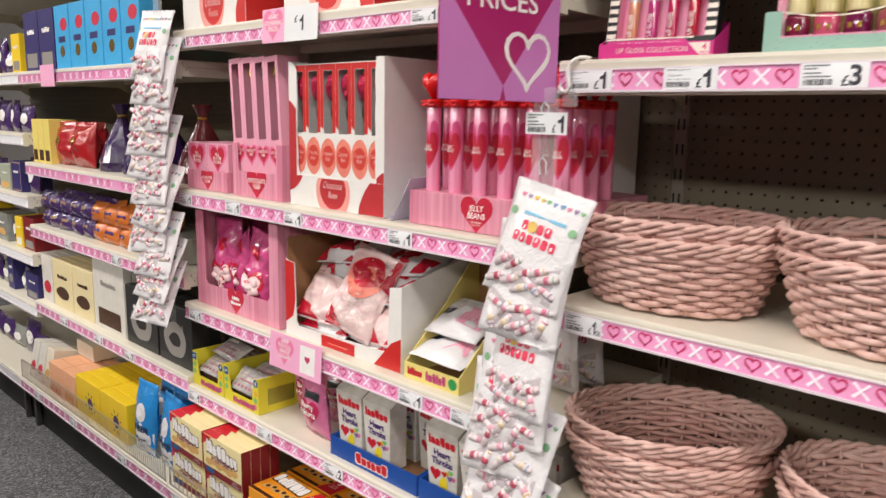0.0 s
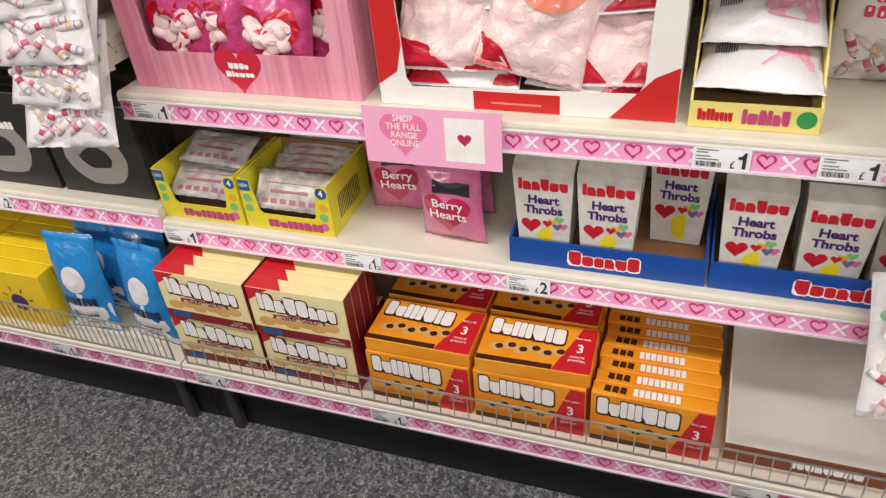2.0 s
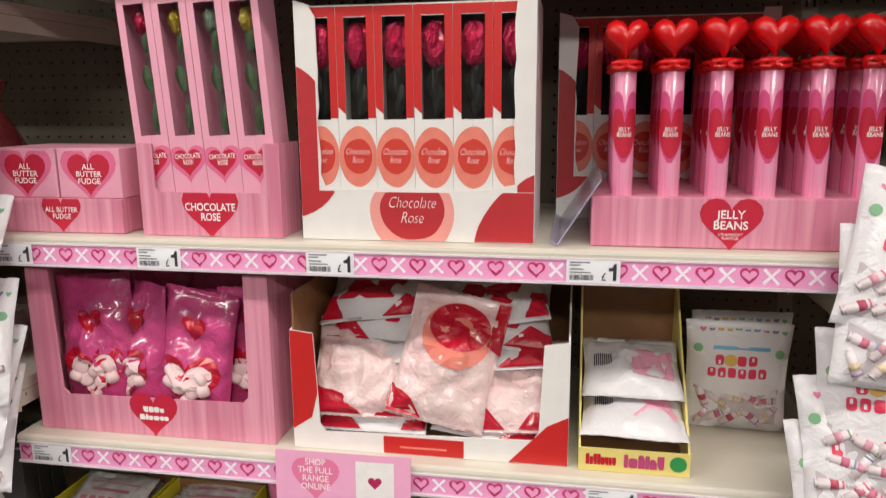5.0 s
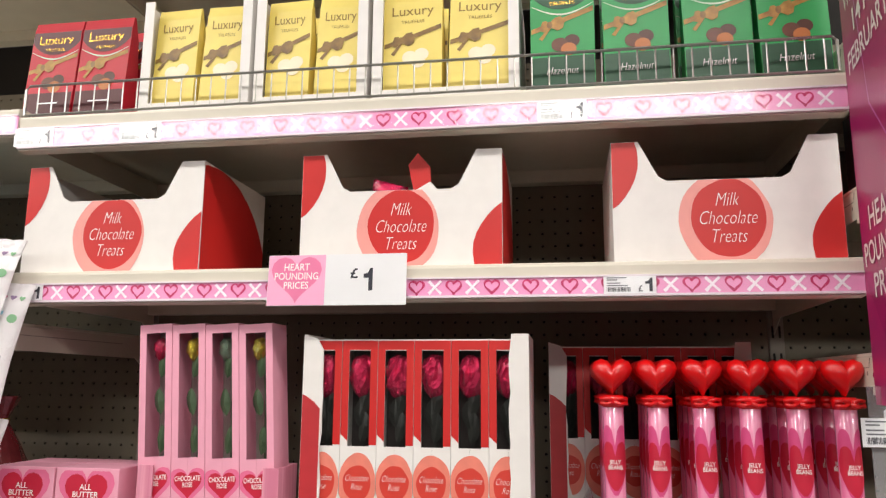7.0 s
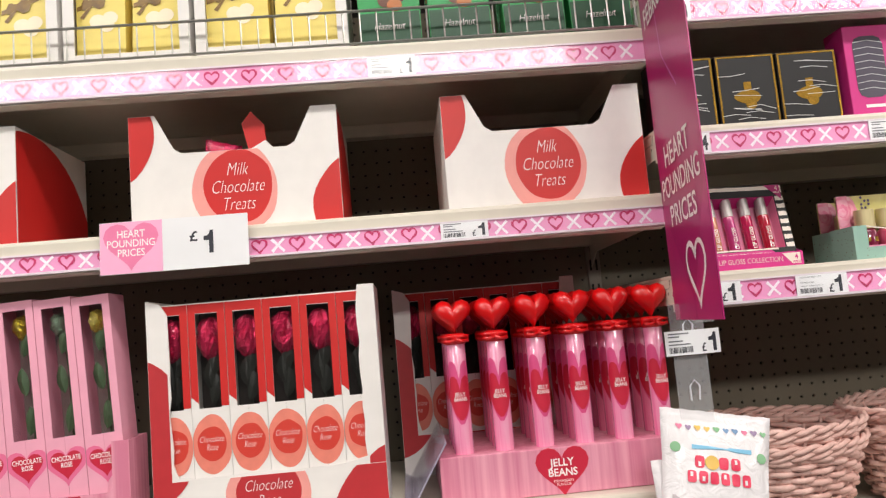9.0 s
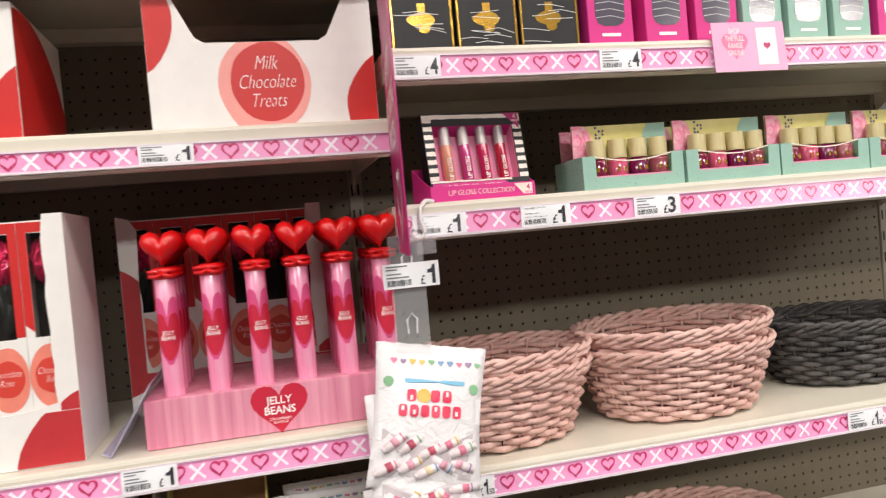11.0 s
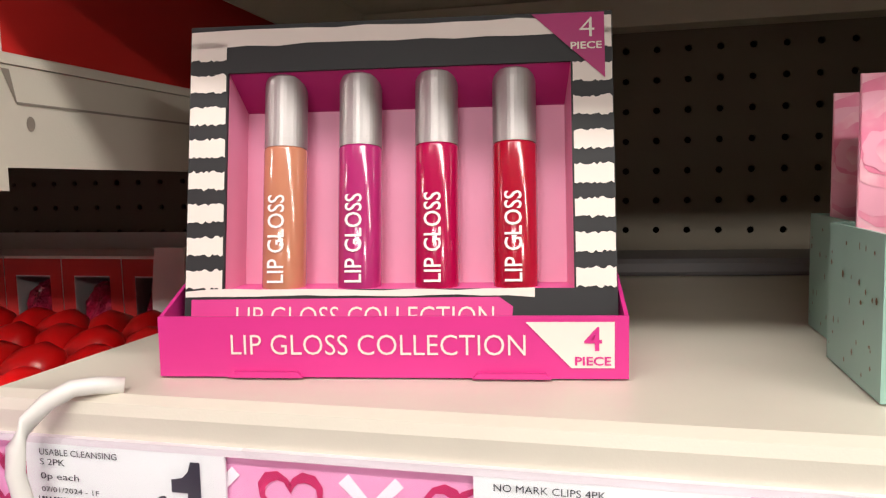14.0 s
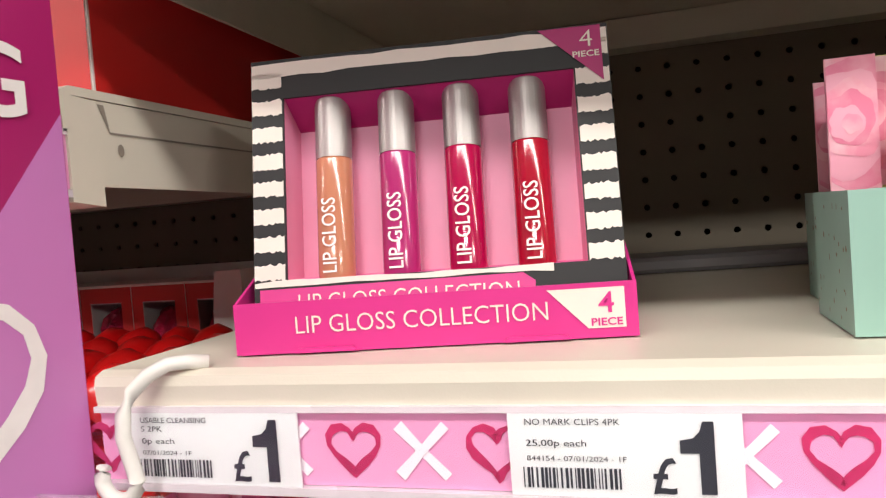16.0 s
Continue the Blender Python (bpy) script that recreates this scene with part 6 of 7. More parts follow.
def polish_set(m):
    t = thing("nail_polish_set", "mint floral carton of four gold-capped nail polishes", "cosmetics set", m, "nail polish sets")
    w, d, h = 0.174, 0.062, 0.052
    out = [(-w / 2, 0), (w / 2, 0), (w / 2, h), (w / 2 - 0.02, h), (w / 2 - 0.022, 0.021), (-w / 2 + 0.022, 0.019), (-w / 2 + 0.022, h), (-w / 2, h)]
    open_box(t, w, d, h, h, MINT, MINT, th=0.0014, front=out, slope=False)
    part("window_lip", M().band([(-w / 2 + 0.021 + (w - 0.042) * i / 10, h - 0.001 - 0.009 * math.sin(math.pi * i / 10)) for i in range(11)], 0.0018, -0.0004, closed=False), CREAMSTRIPE, t)
    part("back_card", M().plate([(-w / 2 + 0.004, 0.004), (w / 2 - 0.004, 0.004), (w / 2 - 0.004, 0.104), (-w / 2 + 0.004, 0.104)], 0.042, 0.0434), PALEYELLOW, t)
    part("rose_print", M().sheet(clip(ring(-w / 2 + 0.018, 0.075, 0.022, 0.03, wob=0.15), -w / 2 + 0.0045, -w / 2 + 0.036, 0.053, 0.1035), 0.0412), ROSEPRINT, t)
    for i, pr in enumerate((0.0165, 0.0125, 0.0085, 0.0045)):
        part("petal_print", M().sheet(ring(-w / 2 + 0.0215 - 0.0006 * i, 0.079 + 0.0008 * i, pr * 0.95, pr * 1.15, 26, wob=0.16, seed=i + 2), 0.0409 - 0.0003 * i), ROSEPRINT if i % 2 else ROSEDEEP, t)
    part("leaf_print", M().sheet(clip(ring(w / 2 - 0.02, 0.075, 0.026, 0.036, wob=0.3, seed=4), w / 2 - 0.05, w / 2 - 0.0045, 0.053, 0.1035), 0.0412), MINT, t)
    fl = M()
    for q in range(7):
        fl.add([(x, 0.0410, z) for x, z in ring(-w / 2 + 0.046 + 0.006 * (q % 3), 0.084 + 0.0055 * (q // 2), 0.0022, None, 7)], [tuple(range(7))])
    part("lavender_print", fl, card("lavender_ink", rgb(96, 84, 128)), t)
    part("rose_panel", M().plate(rect(-w / 2 + 0.002, -w / 2 + 0.02, 0.004, 0.104), 0.036, 0.0374), ROSEPRINT, t)
    for q, pr in enumerate((0.030, 0.024, 0.019, 0.0145, 0.0105, 0.007, 0.004)):
        pts = clip(ring(-w / 2 + 0.0095 + 0.0012 * math.sin(2.3 * q), 0.079 + 0.0015 * math.cos(1.7 * q), pr * 0.9, pr, 30, 0.3, q + 3), -w / 2 + 0.0022, -w / 2 + 0.0198, 0.0042, 0.1038)
        part("petal_print", M().sheet(pts, 0.0357 - 0.00025 * q), (ROSEPRINT, ROSEDEEP, PINKPLAIN)[q % 3], t)
    part("window_edge", M().plate(rect(-w / 2 + 0.022, w / 2 - 0.022, 0.0185, 0.0205), -0.0004, 0.001), GLOSSPINK, t)
    sp = M()
    r = random.Random(8)
    for q in range(26):
        sp.add([(-w / 2 - 0.0006, y, z) for y, z in ring(r.uniform(0.004, d - 0.004), r.uniform(0.004, h - 0.004), r.uniform(0.0005, 0.0012), r.uniform(0.0005, 0.0016), 6)], [tuple(range(6))[::-1]])
        sp.sheet(ring(r.uniform(-w / 2 + 0.003, w / 2 - 0.003), r.uniform(0.002, 0.017), r.uniform(0.0003, 0.0008), None, 6), -0.0005)
    part("gold_flecks", sp, card("fleck_print", rgb(120, 92, 60)), t)
    for q in range(4):
        x = -0.0525 + 0.036 * q
        b = part("polish_bottle", M().lathe([(0.0145, 0.003), (0.0158, 0.006), (0.0158, 0.042), (0.0135, 0.047), (0.0090, 0.048)], x, 0.022, 18), POLISH[q], t, smooth=True)
        part("cap", M().lathe([(0.0148, 0.048), (0.0150, 0.050), (0.0143, 0.0772), (0.0137, 0.0780)], x, 0.022, 40), CAPGOLD, b)
        part("label", M().sheet([(x - 0.008, 0.027), (x + 0.008, 0.027), (x + 0.008, 0.034), (x - 0.008, 0.034)], 0.0066), GOLD, b)
    return t


ps = polish_set(pose(1.637, 0.034, GZ + 0.0008, 0, 0, 0))
for x, y, rz in ((1.815, 0.032, 0.8), (1.993, 0.034, 0), (2.17, 0.034, 0), (1.645, 0.1, 0), (1.82, 0.1, 0)):
    copy_thing(ps, pose(x, y, GZ + 0.0008, 0, 0, rz))
t = thing("flat_packet", "grey and white flat packet lying at the shelf back", "packet", pose(1.52, 0.36, GZ + 0.0008, 0, 0, 6))
part("packet", M().box(-0.1, 0.1, -0.03, 0.04, 0, 0.012, 0.003), card("grey_card", rgb(120, 116, 118)), t)

HZ = 1.577
for k, x in enumerate((1.318, 1.418, 1.518)):
    t = thing("perfume_box", "black gift box with gold border and film wrap", "gift box", pose(x, 0.04, HZ + 0.0008, 0, 0, 1 - k), "perfume gift boxes")
    part("carton", M().box(-0.048, 0.048, 0, 0.05, 0, 0.116, 0.001), BLACKCARD, t)
    part("gold_border", M().band([(-0.045, 0.003), (0.045, 0.003), (0.045, 0.113), (-0.045, 0.113)], 0.004, -0.0006), GOLD, t)
    part("gold_bottle_print", M().sheet(ring(0, 0.048, 0.022, 0.01, 20, 0.2), -0.0006).sheet(rect(-0.006, 0.006, 0.056, 0.072), -0.0007).sheet(ring(0.003, 0.036, 0.009, 0.008, 12), -0.0008), GOLD, t)
    # Thin pale lines paint the highlights of the film wrap.
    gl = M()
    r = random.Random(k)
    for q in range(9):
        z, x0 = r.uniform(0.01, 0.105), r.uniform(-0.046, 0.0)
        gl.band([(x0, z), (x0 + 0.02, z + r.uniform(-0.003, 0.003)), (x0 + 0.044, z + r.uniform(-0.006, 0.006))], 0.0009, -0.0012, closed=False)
    part("film_crease", gl, paint("glint_paint", rgb(226, 226, 226), rough=0.15), t)
for k, (x, mt) in enumerate(((1.618, HOTPINK), (1.716, HOTPINK), (1.806, HOTPINK), (1.892, MINT), (1.98, MINT), (2.068, MINT), (2.16, HOTPINK))):
    t = thing("fragrance_box", "bright pink windowed fragrance box" if mt is HOTPINK else "mint green windowed fragrance box", "gift box", pose(x, 0.036, HZ + 0.0008, 0, 0, 2 * (k % 2)), "windowed fragrance boxes")
    part("carton", M().box(-0.038, 0.038, 0, 0.05, 0, 0.15, 0.001), mt, t)
    part("window", M().sheet(letter(0, 0.082, 0.05, 0.1), -0.0005), card("grey_window", rgb(96, 92, 104), rough=0.12), t)
    # Highlights on the window film, drawn as pale lines.
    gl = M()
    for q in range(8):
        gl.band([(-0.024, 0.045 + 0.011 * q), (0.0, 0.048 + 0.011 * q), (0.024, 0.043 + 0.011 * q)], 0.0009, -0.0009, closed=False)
    part("film_crease", gl, paint("glint_paint", rgb(226, 226, 226), rough=0.15), t)
    part("title_bar", M().sheet(rect(-0.016, 0.016, 0.016, 0.021), -0.0006), WHITE_TEXT, t)
SILVERCARD = card("silver_card", rgb(196, 198, 204), metal=0.5, rough=0.3)
for k in range(7):
    t = thing("silver_gift_box", "silver gift box with dark window", "gift box", pose(1.345 + 0.128 * k, 0.036, 1.783 + 0.0008), "silver gift boxes")
    part("carton", M().box(-0.06, 0.06, 0, 0.06, 0, 0.14, 0.001), SILVERCARD, t)
    part("window", M().sheet(letter(0, 0.085, 0.09, 0.08), -0.0005), BLACKCARD, t)
    part("title_bar", M().sheet(rect(-0.03, 0.03, 0.022, 0.026), -0.0005).sheet(rect(-0.02, 0.02, 0.014, 0.018), -0.0005), HEARTRED, t)


# ---- baskets ----
def basket(m, mat, a=0.166, b=0.124, h=0.110, seed=0, rim=None, group="wicker baskets", label="pale pink woven wicker gift basket"):
    """An oval woven basket: stakes, weavers that pass in and out, and a plaited rim."""
    t = thing("wicker_basket", label, "basket", m, group)
    stakes, rows, n = 30, 11, 120
    r = random.Random(seed)

    def at(u, z, off):
        k = 0.76 + 0.24 * (z / h) ** 0.8
        x, y = a * k * math.cos(u), b * k * math.sin(u)
        nx, ny = math.cos(u) / a, math.sin(u) / b
        d = math.hypot(nx, ny)
        return (x + nx / d * off, y + ny / d * off, z)

    for q in range(stakes):
        u = 2 * math.pi * q / stakes
        part("stake", M().tube([at(u, 0.004 + h * i / 5 * 0.95, 0) for i in range(6)], 0.0028, 5), mat, t, smooth=True)
    for row in range(rows):
        z = 0.008 + (h - 0.018) * row / (rows - 1)
        ph = row % 2
        pts = []
        for i in range(n):
            u = 2 * math.pi * i / n
            off = 0.0054 * math.cos(stakes / 2 * u + math.pi * ph)
            pts.append(at(u, z + 0.0034 * noise.noise((u * 2.2, row * 0.45, seed)), off))
        part("weaver", M().tube(pts, 0.0047 + 0.0009 * r.uniform(-1, 1), 6, closed=True), rim if (rim and row % 4 == 1) else mat, t, smooth=True)
    for q, (zr, dr) in enumerate(((h - 0.004, 0.004), (h + 0.006, 0.005))):
        for s in (0, 1):
            pts = []
            for i in range(160):
                u = 2 * math.pi * i / 160
                w = 17 * u + math.pi * s
                pts.append(at(u, min(zr + 0.0034 * math.sin(w), h + 0.011), dr + 0.0036 * math.cos(w)))
            part("rim_strand", M().tube(pts, 0.0044, 5, closed=True), rim or mat, t, smooth=True)
    base = M().add([at(2 * math.pi * i / 40, 0.006, -0.004) for i in range(40)] + [(p[0], p[1], 0.001) for p in (at(2 * math.pi * i / 40, 0.0, -0.004) for i in range(40))], [tuple(range(40)), tuple(range(79, 39, -1))] + [(i, (i + 1) % 40, 40 + (i + 1) % 40, 40 + i) for i in range(40)])
    part("base", base, mat, t)
    return t


pb = basket(pose(1.398, 0.14, 0.9735), WICKER)
copy_thing(pb, pose(1.40, 0.139, 1.000, 0, 0, 2))
copy_thing(pb, pose(1.738, 0.138, 0.9735, 0, 0, -4))
copy_thing(pb, pose(1.74, 0.14, 1.008, 1, -1, -2))
copy_thing(pb, pose(1.41, 0.145, 0.6215, 0, 0, 24))
copy_thing(pb, pose(1.413, 0.148, 0.66, 1, -2, 22))
copy_thing(pb, pose(1.765, 0.15, 0.6215, 0, 0, -8))
copy_thing(pb, pose(1.768, 0.152, 0.652, 0, 0, -10))
gb = basket(pose(2.12, 0.18, 0.9735), DARKWICKER, seed=5, group="grey wicker baskets", label="dark grey woven wicker gift basket")
db = basket(pose(1.45, 0.13, A + 0.0015, 0, 0, 10), DARKWICKER, seed=3, rim=STRAW, group="grey wicker baskets", label="dark grey wicker basket with straw-coloured bands")
copy_thing(db, pose(1.455, 0.132, A + 0.036, 0, 0, 14))
copy_thing(db, pose(1.83, 0.13, A + 0.0015, 0, 0, -6))

# ---- hanging strips and banner ----
def clip_strip(x, y, ztop, zbot, label):
    t = thing("clip_strip", label, "clip strip", pose(x, y, 0))
    part("strip", M().plate(rect(-0.024, 0.024, zbot, ztop), 0, 0.0012), CLEAR, t)
    z = ztop - 0.05
    while z > zbot:
        part("hook", M().tube([(-0.006, -0.0006, z), (-0.007, -0.003, z + 0.02), (0, -0.004, z + 0.028), (0.007, -0.003, z + 0.02), (0.006, -0.0006, z)], 0.0014, 5), paint("frosted_plastic", rgb(222, 222, 228), rough=0.3), t)
        z -= 0.085
    return t


clip_strip(1.250, -0.028, 1.315, 0.45, "clear plastic clip strip hung with sweet bags")
clip_strip(-0.02, -0.03, 1.62, 0.68, "clear plastic clip strip hung with sweet bags")
price_label(1.215, 1.243, -0.031, "1", size=(0.078, 0.034), m=pose(1.215, -0.031, 1.243, 0, 0, 0))
rnd = random.Random(21)
for q, z in enumerate((0.978, 0.915, 0.79, 0.735, 0.68, 0.625, 0.57, 0.515, 0.462, 0.412)):
    hearts_bag(pose(1.245 - 0.004 * q + rnd.uniform(-0.01, 0.01), -0.068 - 0.004 * q + rnd.uniform(-0.004, 0.004), z, -13 - 1.5 * q, (11 if q == 0 else rnd.uniform(-6, 6)) + 0.4 * q, -4 + rnd.uniform(-8, 8)), 200 + q, -0.04 * (q % 3))
for q in range(11):
    z = 1.345 - 0.066 * q
    hearts_bag(pose(-0.025 + rnd.uniform(-0.014, 0.014), -0.068 - 0.003 * q, z, -13 - 1.2 * q, rnd.uniform(-6, 6), 10 + rnd.uniform(-8, 8)), 230 + q, -0.04 * (q % 3))

ban = thing("blade_banner", "plum and lilac double-sided hanging Valentine sign", "sign", Matrix.Translation((1.2475, 0.0, 1.292)) @ pose(0, 0, 0, 0, 0, -98))
BWD, BHT = 0.237, 0.78
part("panel", M().plate(rect(0, BWD, 0, BHT), -0.0008, 0.0008), PURPLE, ban)
for side in (-1, 1):
    y = 0.0012 * side
    fx = (lambda v: v) if side < 0 else (lambda v: BWD - v)
    order = (lambda p: p) if side < 0 else (lambda p: p[::-1])
    corner = LILAC if side > 0 else card("soft_plum_print", rgb(186, 48, 118), rough=0.3)
    for pts in ([(0.0005, 0.165), (0.0005, 0.0005), (0.116, 0.0005), (0.122, 0.022)], [(BWD - 0.0005, 0.175), (0.122, 0.022), (0.128, 0.0005), (BWD - 0.0005, 0.0005)]):
        part("corner_print", M().sheet(order([(fx(x), z) for x, z in pts]), y), corner, ban)
    hx = 0.066 if side > 0 else 0.15
    hearts = [(x, z) for x, z in heart(hx, 0.058, 0.09)]
    part("heart_outline", M().band(hearts, [0.0075 + 0.0015 * math.sin(i) for i in range(28)], y * 1.3), WHITE_TEXT, ban)
    part("fine_line", M().band([(fx(0.06), 0.60), (fx(0.10), 0.36), (fx(0.16), 0.30)], 0.003, y * 1.15, closed=False), LILAC, ban)
    for body, cz, wd in (("HEART", 0.228, 0.135), ("POUNDING", 0.186, 0.205), ("PRICES", 0.144, 0.14), ("FEBRUARY", 0.44, 0.19), ("14TH", 0.486, 0.11), ("WEDNESDAY", 0.528, 0.19)):
        o = words("lettering", body, WHITE_TEXT, ban, 0, 0, wd, 0.030, -0.0018, 0.012)
        if side > 0:
            o.matrix_basis = pose(BWD / 2, 0, cz, 0, 0, 180)
        else:
            o.location = (BWD / 2, 0, cz)
part("hanging_wire", M().tube([(0.1, 0, BHT), (0.1, 0, 3.0 - 1.292)], 0.0012, 5), WIRE, ban)
t = thing("white_strip_hook", "white plastic hook over the shelf corner", "hook", pose(1.283, -0.003, GZ - 0.001))
bend = [(0.020, 0.012, 0.003), (0.013, 0.007, 0.0042), (0.007, 0.002, 0.0042), (0.002, -0.004, 0.001), (-0.003, -0.008, -0.005), (-0.006, -0.0105, -0.013), (-0.006, -0.0115, -0.022), (-0.004, -0.0115, -0.029), (-0.002, -0.0115, -0.036)]
bend += [(-0.0095 + 0.0085 * math.cos(q), -0.0115, -0.039 + 0.0085 * math.sin(q)) for q in (-0.1 - 0.36 * i for i in range(11))]
part("hook", M().tube(bend, 0.0031, 10), paint("white_plastic", rgb(236, 232, 226), rough=0.3), t, smooth=True)
part("clip_tab", M().plate([(-0.014, -0.07), (0.014, -0.07), (0.014, -0.052), (0.008, -0.046), (-0.004, -0.047), (-0.014, -0.054)], -0.0098, -0.0090), CLEAR, t, "clear plastic tab of the hook")

# ---- chocolate bay ----
LZ = [A, 0.507, 0.815, 1.062, 1.405, 1.75]


def printed_box(x0, x1, z, h, d, mat, y=0.03, label="", art=None, art_mat=None, group="boxed chocolates", name="chocolate_box", lean=0, bar=None):
    t = thing(name, label, "chocolate box", pose((x0 + x1) / 2, y, z + 0.0008, lean, 0, 0), group)
    w = x1 - x0 - 0.003
    part("carton", M().box(-w / 2, w / 2, 0, d, 0, h, 0.0012), mat, t)
    if art == "oval":
        part("picture", M().sheet(ring(0, h * 0.32, w * 0.34, h * 0.13, 22, 0.12), -0.0006), art_mat, t)
    elif art == "wreath":
        part("picture", M().band(ring(0, h * 0.42, w * 0.26, h * 0.2, 26, 0.15), w * 0.16, -0.0006), art_mat, t)
    elif art == "panel":
        part("picture", M().sheet(rect(-w * 0.36, w * 0.36, h * 0.06, h * 0.3), -0.0006), art_mat, t)
    elif art == "frame":
        part("picture", M().band([(-w / 2 + 0.006, 0.006), (w / 2 - 0.006, 0.006), (w / 2 - 0.006, h - 0.006), (-w / 2 + 0.006, h - 0.006)], 0.004, -0.0006), art_mat, t)
    if bar is not None:
        wordmark("logo", bar, t, 0, h * 0.66, w * 0.5, h * 0.08, 7, -0.0008)
    return t


def stack(x0, x1, z, h, d, mat, rows=1, deep=3, **kw):
    for r in range(rows):
        for q in range(deep):
            printed_box(x0, x1, z + r * (h + 0.0012), h, d, mat, y=kw.pop("y0", 0.03) + q * (d + 0.002) if q == 0 else 0.03 + q * (d + 0.002), **kw)


BROWNPRINT = card("brown_print", rgb(84, 52, 34), vary=0.4, scale=60)
CREAMCHOC = card("cream_chocolate_box", rgb(236, 218, 170))
WHITECHOC = card("white_chocolate_box", rgb(226, 220, 210), vary=0.12)
BLACKCHOC = card("black_chocolate_box", rgb(44, 42, 42))
GREYPRINT = card("grey_print", rgb(150, 144, 138))
z = LZ[1]
stack(-1.245, -1.13, z, 0.185, 0.035, WHITECHOC, art="oval", art_mat=HEARTRED, label="white chocolate box with red heart print")
stack(-1.125, -0.93, z, 0.185, 0.035, CREAMCHOC, art="oval", art_mat=BROWNPRINT, bar=BROWNPRINT, label="cream chocolate box with picture of pralines")
stack(-0.925, -0.735, z, 0.185, 0.035, CREAMCHOC, art="oval", art_mat=BROWNPRINT, bar=BROWNPRINT, label="cream chocolate box with picture of pralines")
stack(-0.73, -0.475, z, 0.25, 0.03, WHITECHOC, art="panel", art_mat=BROWNPRINT, bar=GREYPRINT, label="tall white chocolate box with brown picture")
stack(-0.465, -0.24, z, 0.195, 0.03, BLACKCHOC, art="wreath", art_mat=GREYPRINT, bar=WHITE_TEXT, label="black and white chocolate box with dark wreath")
stack(-0.232, -0.02, z, 0.185, 0.03, BLACKCHOC, art="wreath", art_mat=GREYPRINT, bar=GREYPRINT, label="black chocolate box with dark wreath")
z = LZ[0]
PEACH = card("peach_card", rgb(240, 178, 138))
SUNNY = card("sunny_yellow_card", rgb(244, 206, 36))
PALEBOX = card("ivory_card", rgb(232, 220, 200))
for i in range(3):
    printed_box(-1.24 + 0.075 * i, -1.17 + 0.075 * i, z, 0.15, 0.12, WHITECHOC if i < 2 else PALEBOX, y=-0.05, art="oval", art_mat=HEARTRED if i < 2 else BISCUIT, label="white chocolate carton with red print", lean=-12)
for r in range(2):
    printed_box(-1.02 + 0.01 * r, -0.86 + 0.01 * r, z + 0.062 * r + (0.06 if r else 0), 0.06, 0.2, PALEBOX if r else PEACH, y=-0.04 + 0.1 * r, label="ivory sweet carton stacked behind the rail")
for i, (x0, x1) in enumerate(((-1.0, -0.87), (-0.868, -0.742))):
    for q in range(4):
        printed_box(x0, x1, z, 0.118, 0.045, PEACH, y=-0.05 + 0.047 * q, art="panel", art_mat=card("peach_print", rgb(214, 110, 60)), label="peach coloured sweet carton", group="peach sweet cartons")
for i, (x0, x1) in enumerate(((-0.737, -0.53), (-0.527, -0.318))):
    for q in range(5):
        t = printed_box(x0, x1, z, 0.135, 0.04, SUNNY, y=-0.05 + 0.042 * q, label="bright yellow biscuit carton with dark mark", group="yellow biscuit cartons")
        if q == 0:
            part("round_mark", M().sheet(ring(0.02, 0.055, 0.022, n=20), -0.0006), card("violet_print", rgb(70, 40, 110)), t)
            ry = M()
            for s in range(8):
                a = s * math.pi / 4 + 0.3
                ry.band([(0.02 + 0.03 * math.cos(a), 0.055 + 0.03 * math.sin(a)), (0.02 + 0.042 * math.cos(a), 0.055 + 0.042 * math.sin(a))], 0.004, -0.0006, closed=False)
            part("ray_marks", ry, INK, t)
SKY = foil("sky_blue_bag", rgb(38, 140, 214), vary=0.2)
for k, (x, y, rz) in enumerate(((-0.235, -0.03, 4), (-0.075, -0.03, -5), (-0.12, 0.03, 3), (-0.24, 0.04, -3), (-0.07, 0.09, 2))):
    t = thing("sweet_pouch", "sky blue film bag of white chocolate sweets", "sweet pouch", pose(x, y, z + 0.0008, -5, 0, rz), "blue sweet bags")
    part("pouch", bag_mesh(0.12, 0.23, 0.05, 300 + k, lumps=0.15), SKY, t, smooth=True)
    part("white_print", bag_front(0.12, 0.23, 0.05, 300 + k, [[(-0.056, 0.004), (0.056, 0.004), (0.056, 0.075), (0.0, 0.105), (-0.056, 0.08)], ring(0, 0.135, 0.026, 0.03, 18)], lumps=0.15), BAGWHITE, t)
    part("brand_bar", bag_front(0.12, 0.23, 0.05, 300 + k, word_blocks(0, 0.085, 0.08, 0.02, 7) + word_blocks(0, 0.05, 0.06, 0.006, 9), 0.003, lumps=0.15), card("navy_print", rgb(30, 50, 90)), t)
z = LZ[2]
VIOLET = foil("violet_pouch", rgb(70, 40, 100), vary=0.25)
AMBER = foil("amber_pouch", rgb(214, 116, 40), vary=0.25)
GREYP = foil("grey_pouch", rgb(150, 152, 146), vary=0.2)
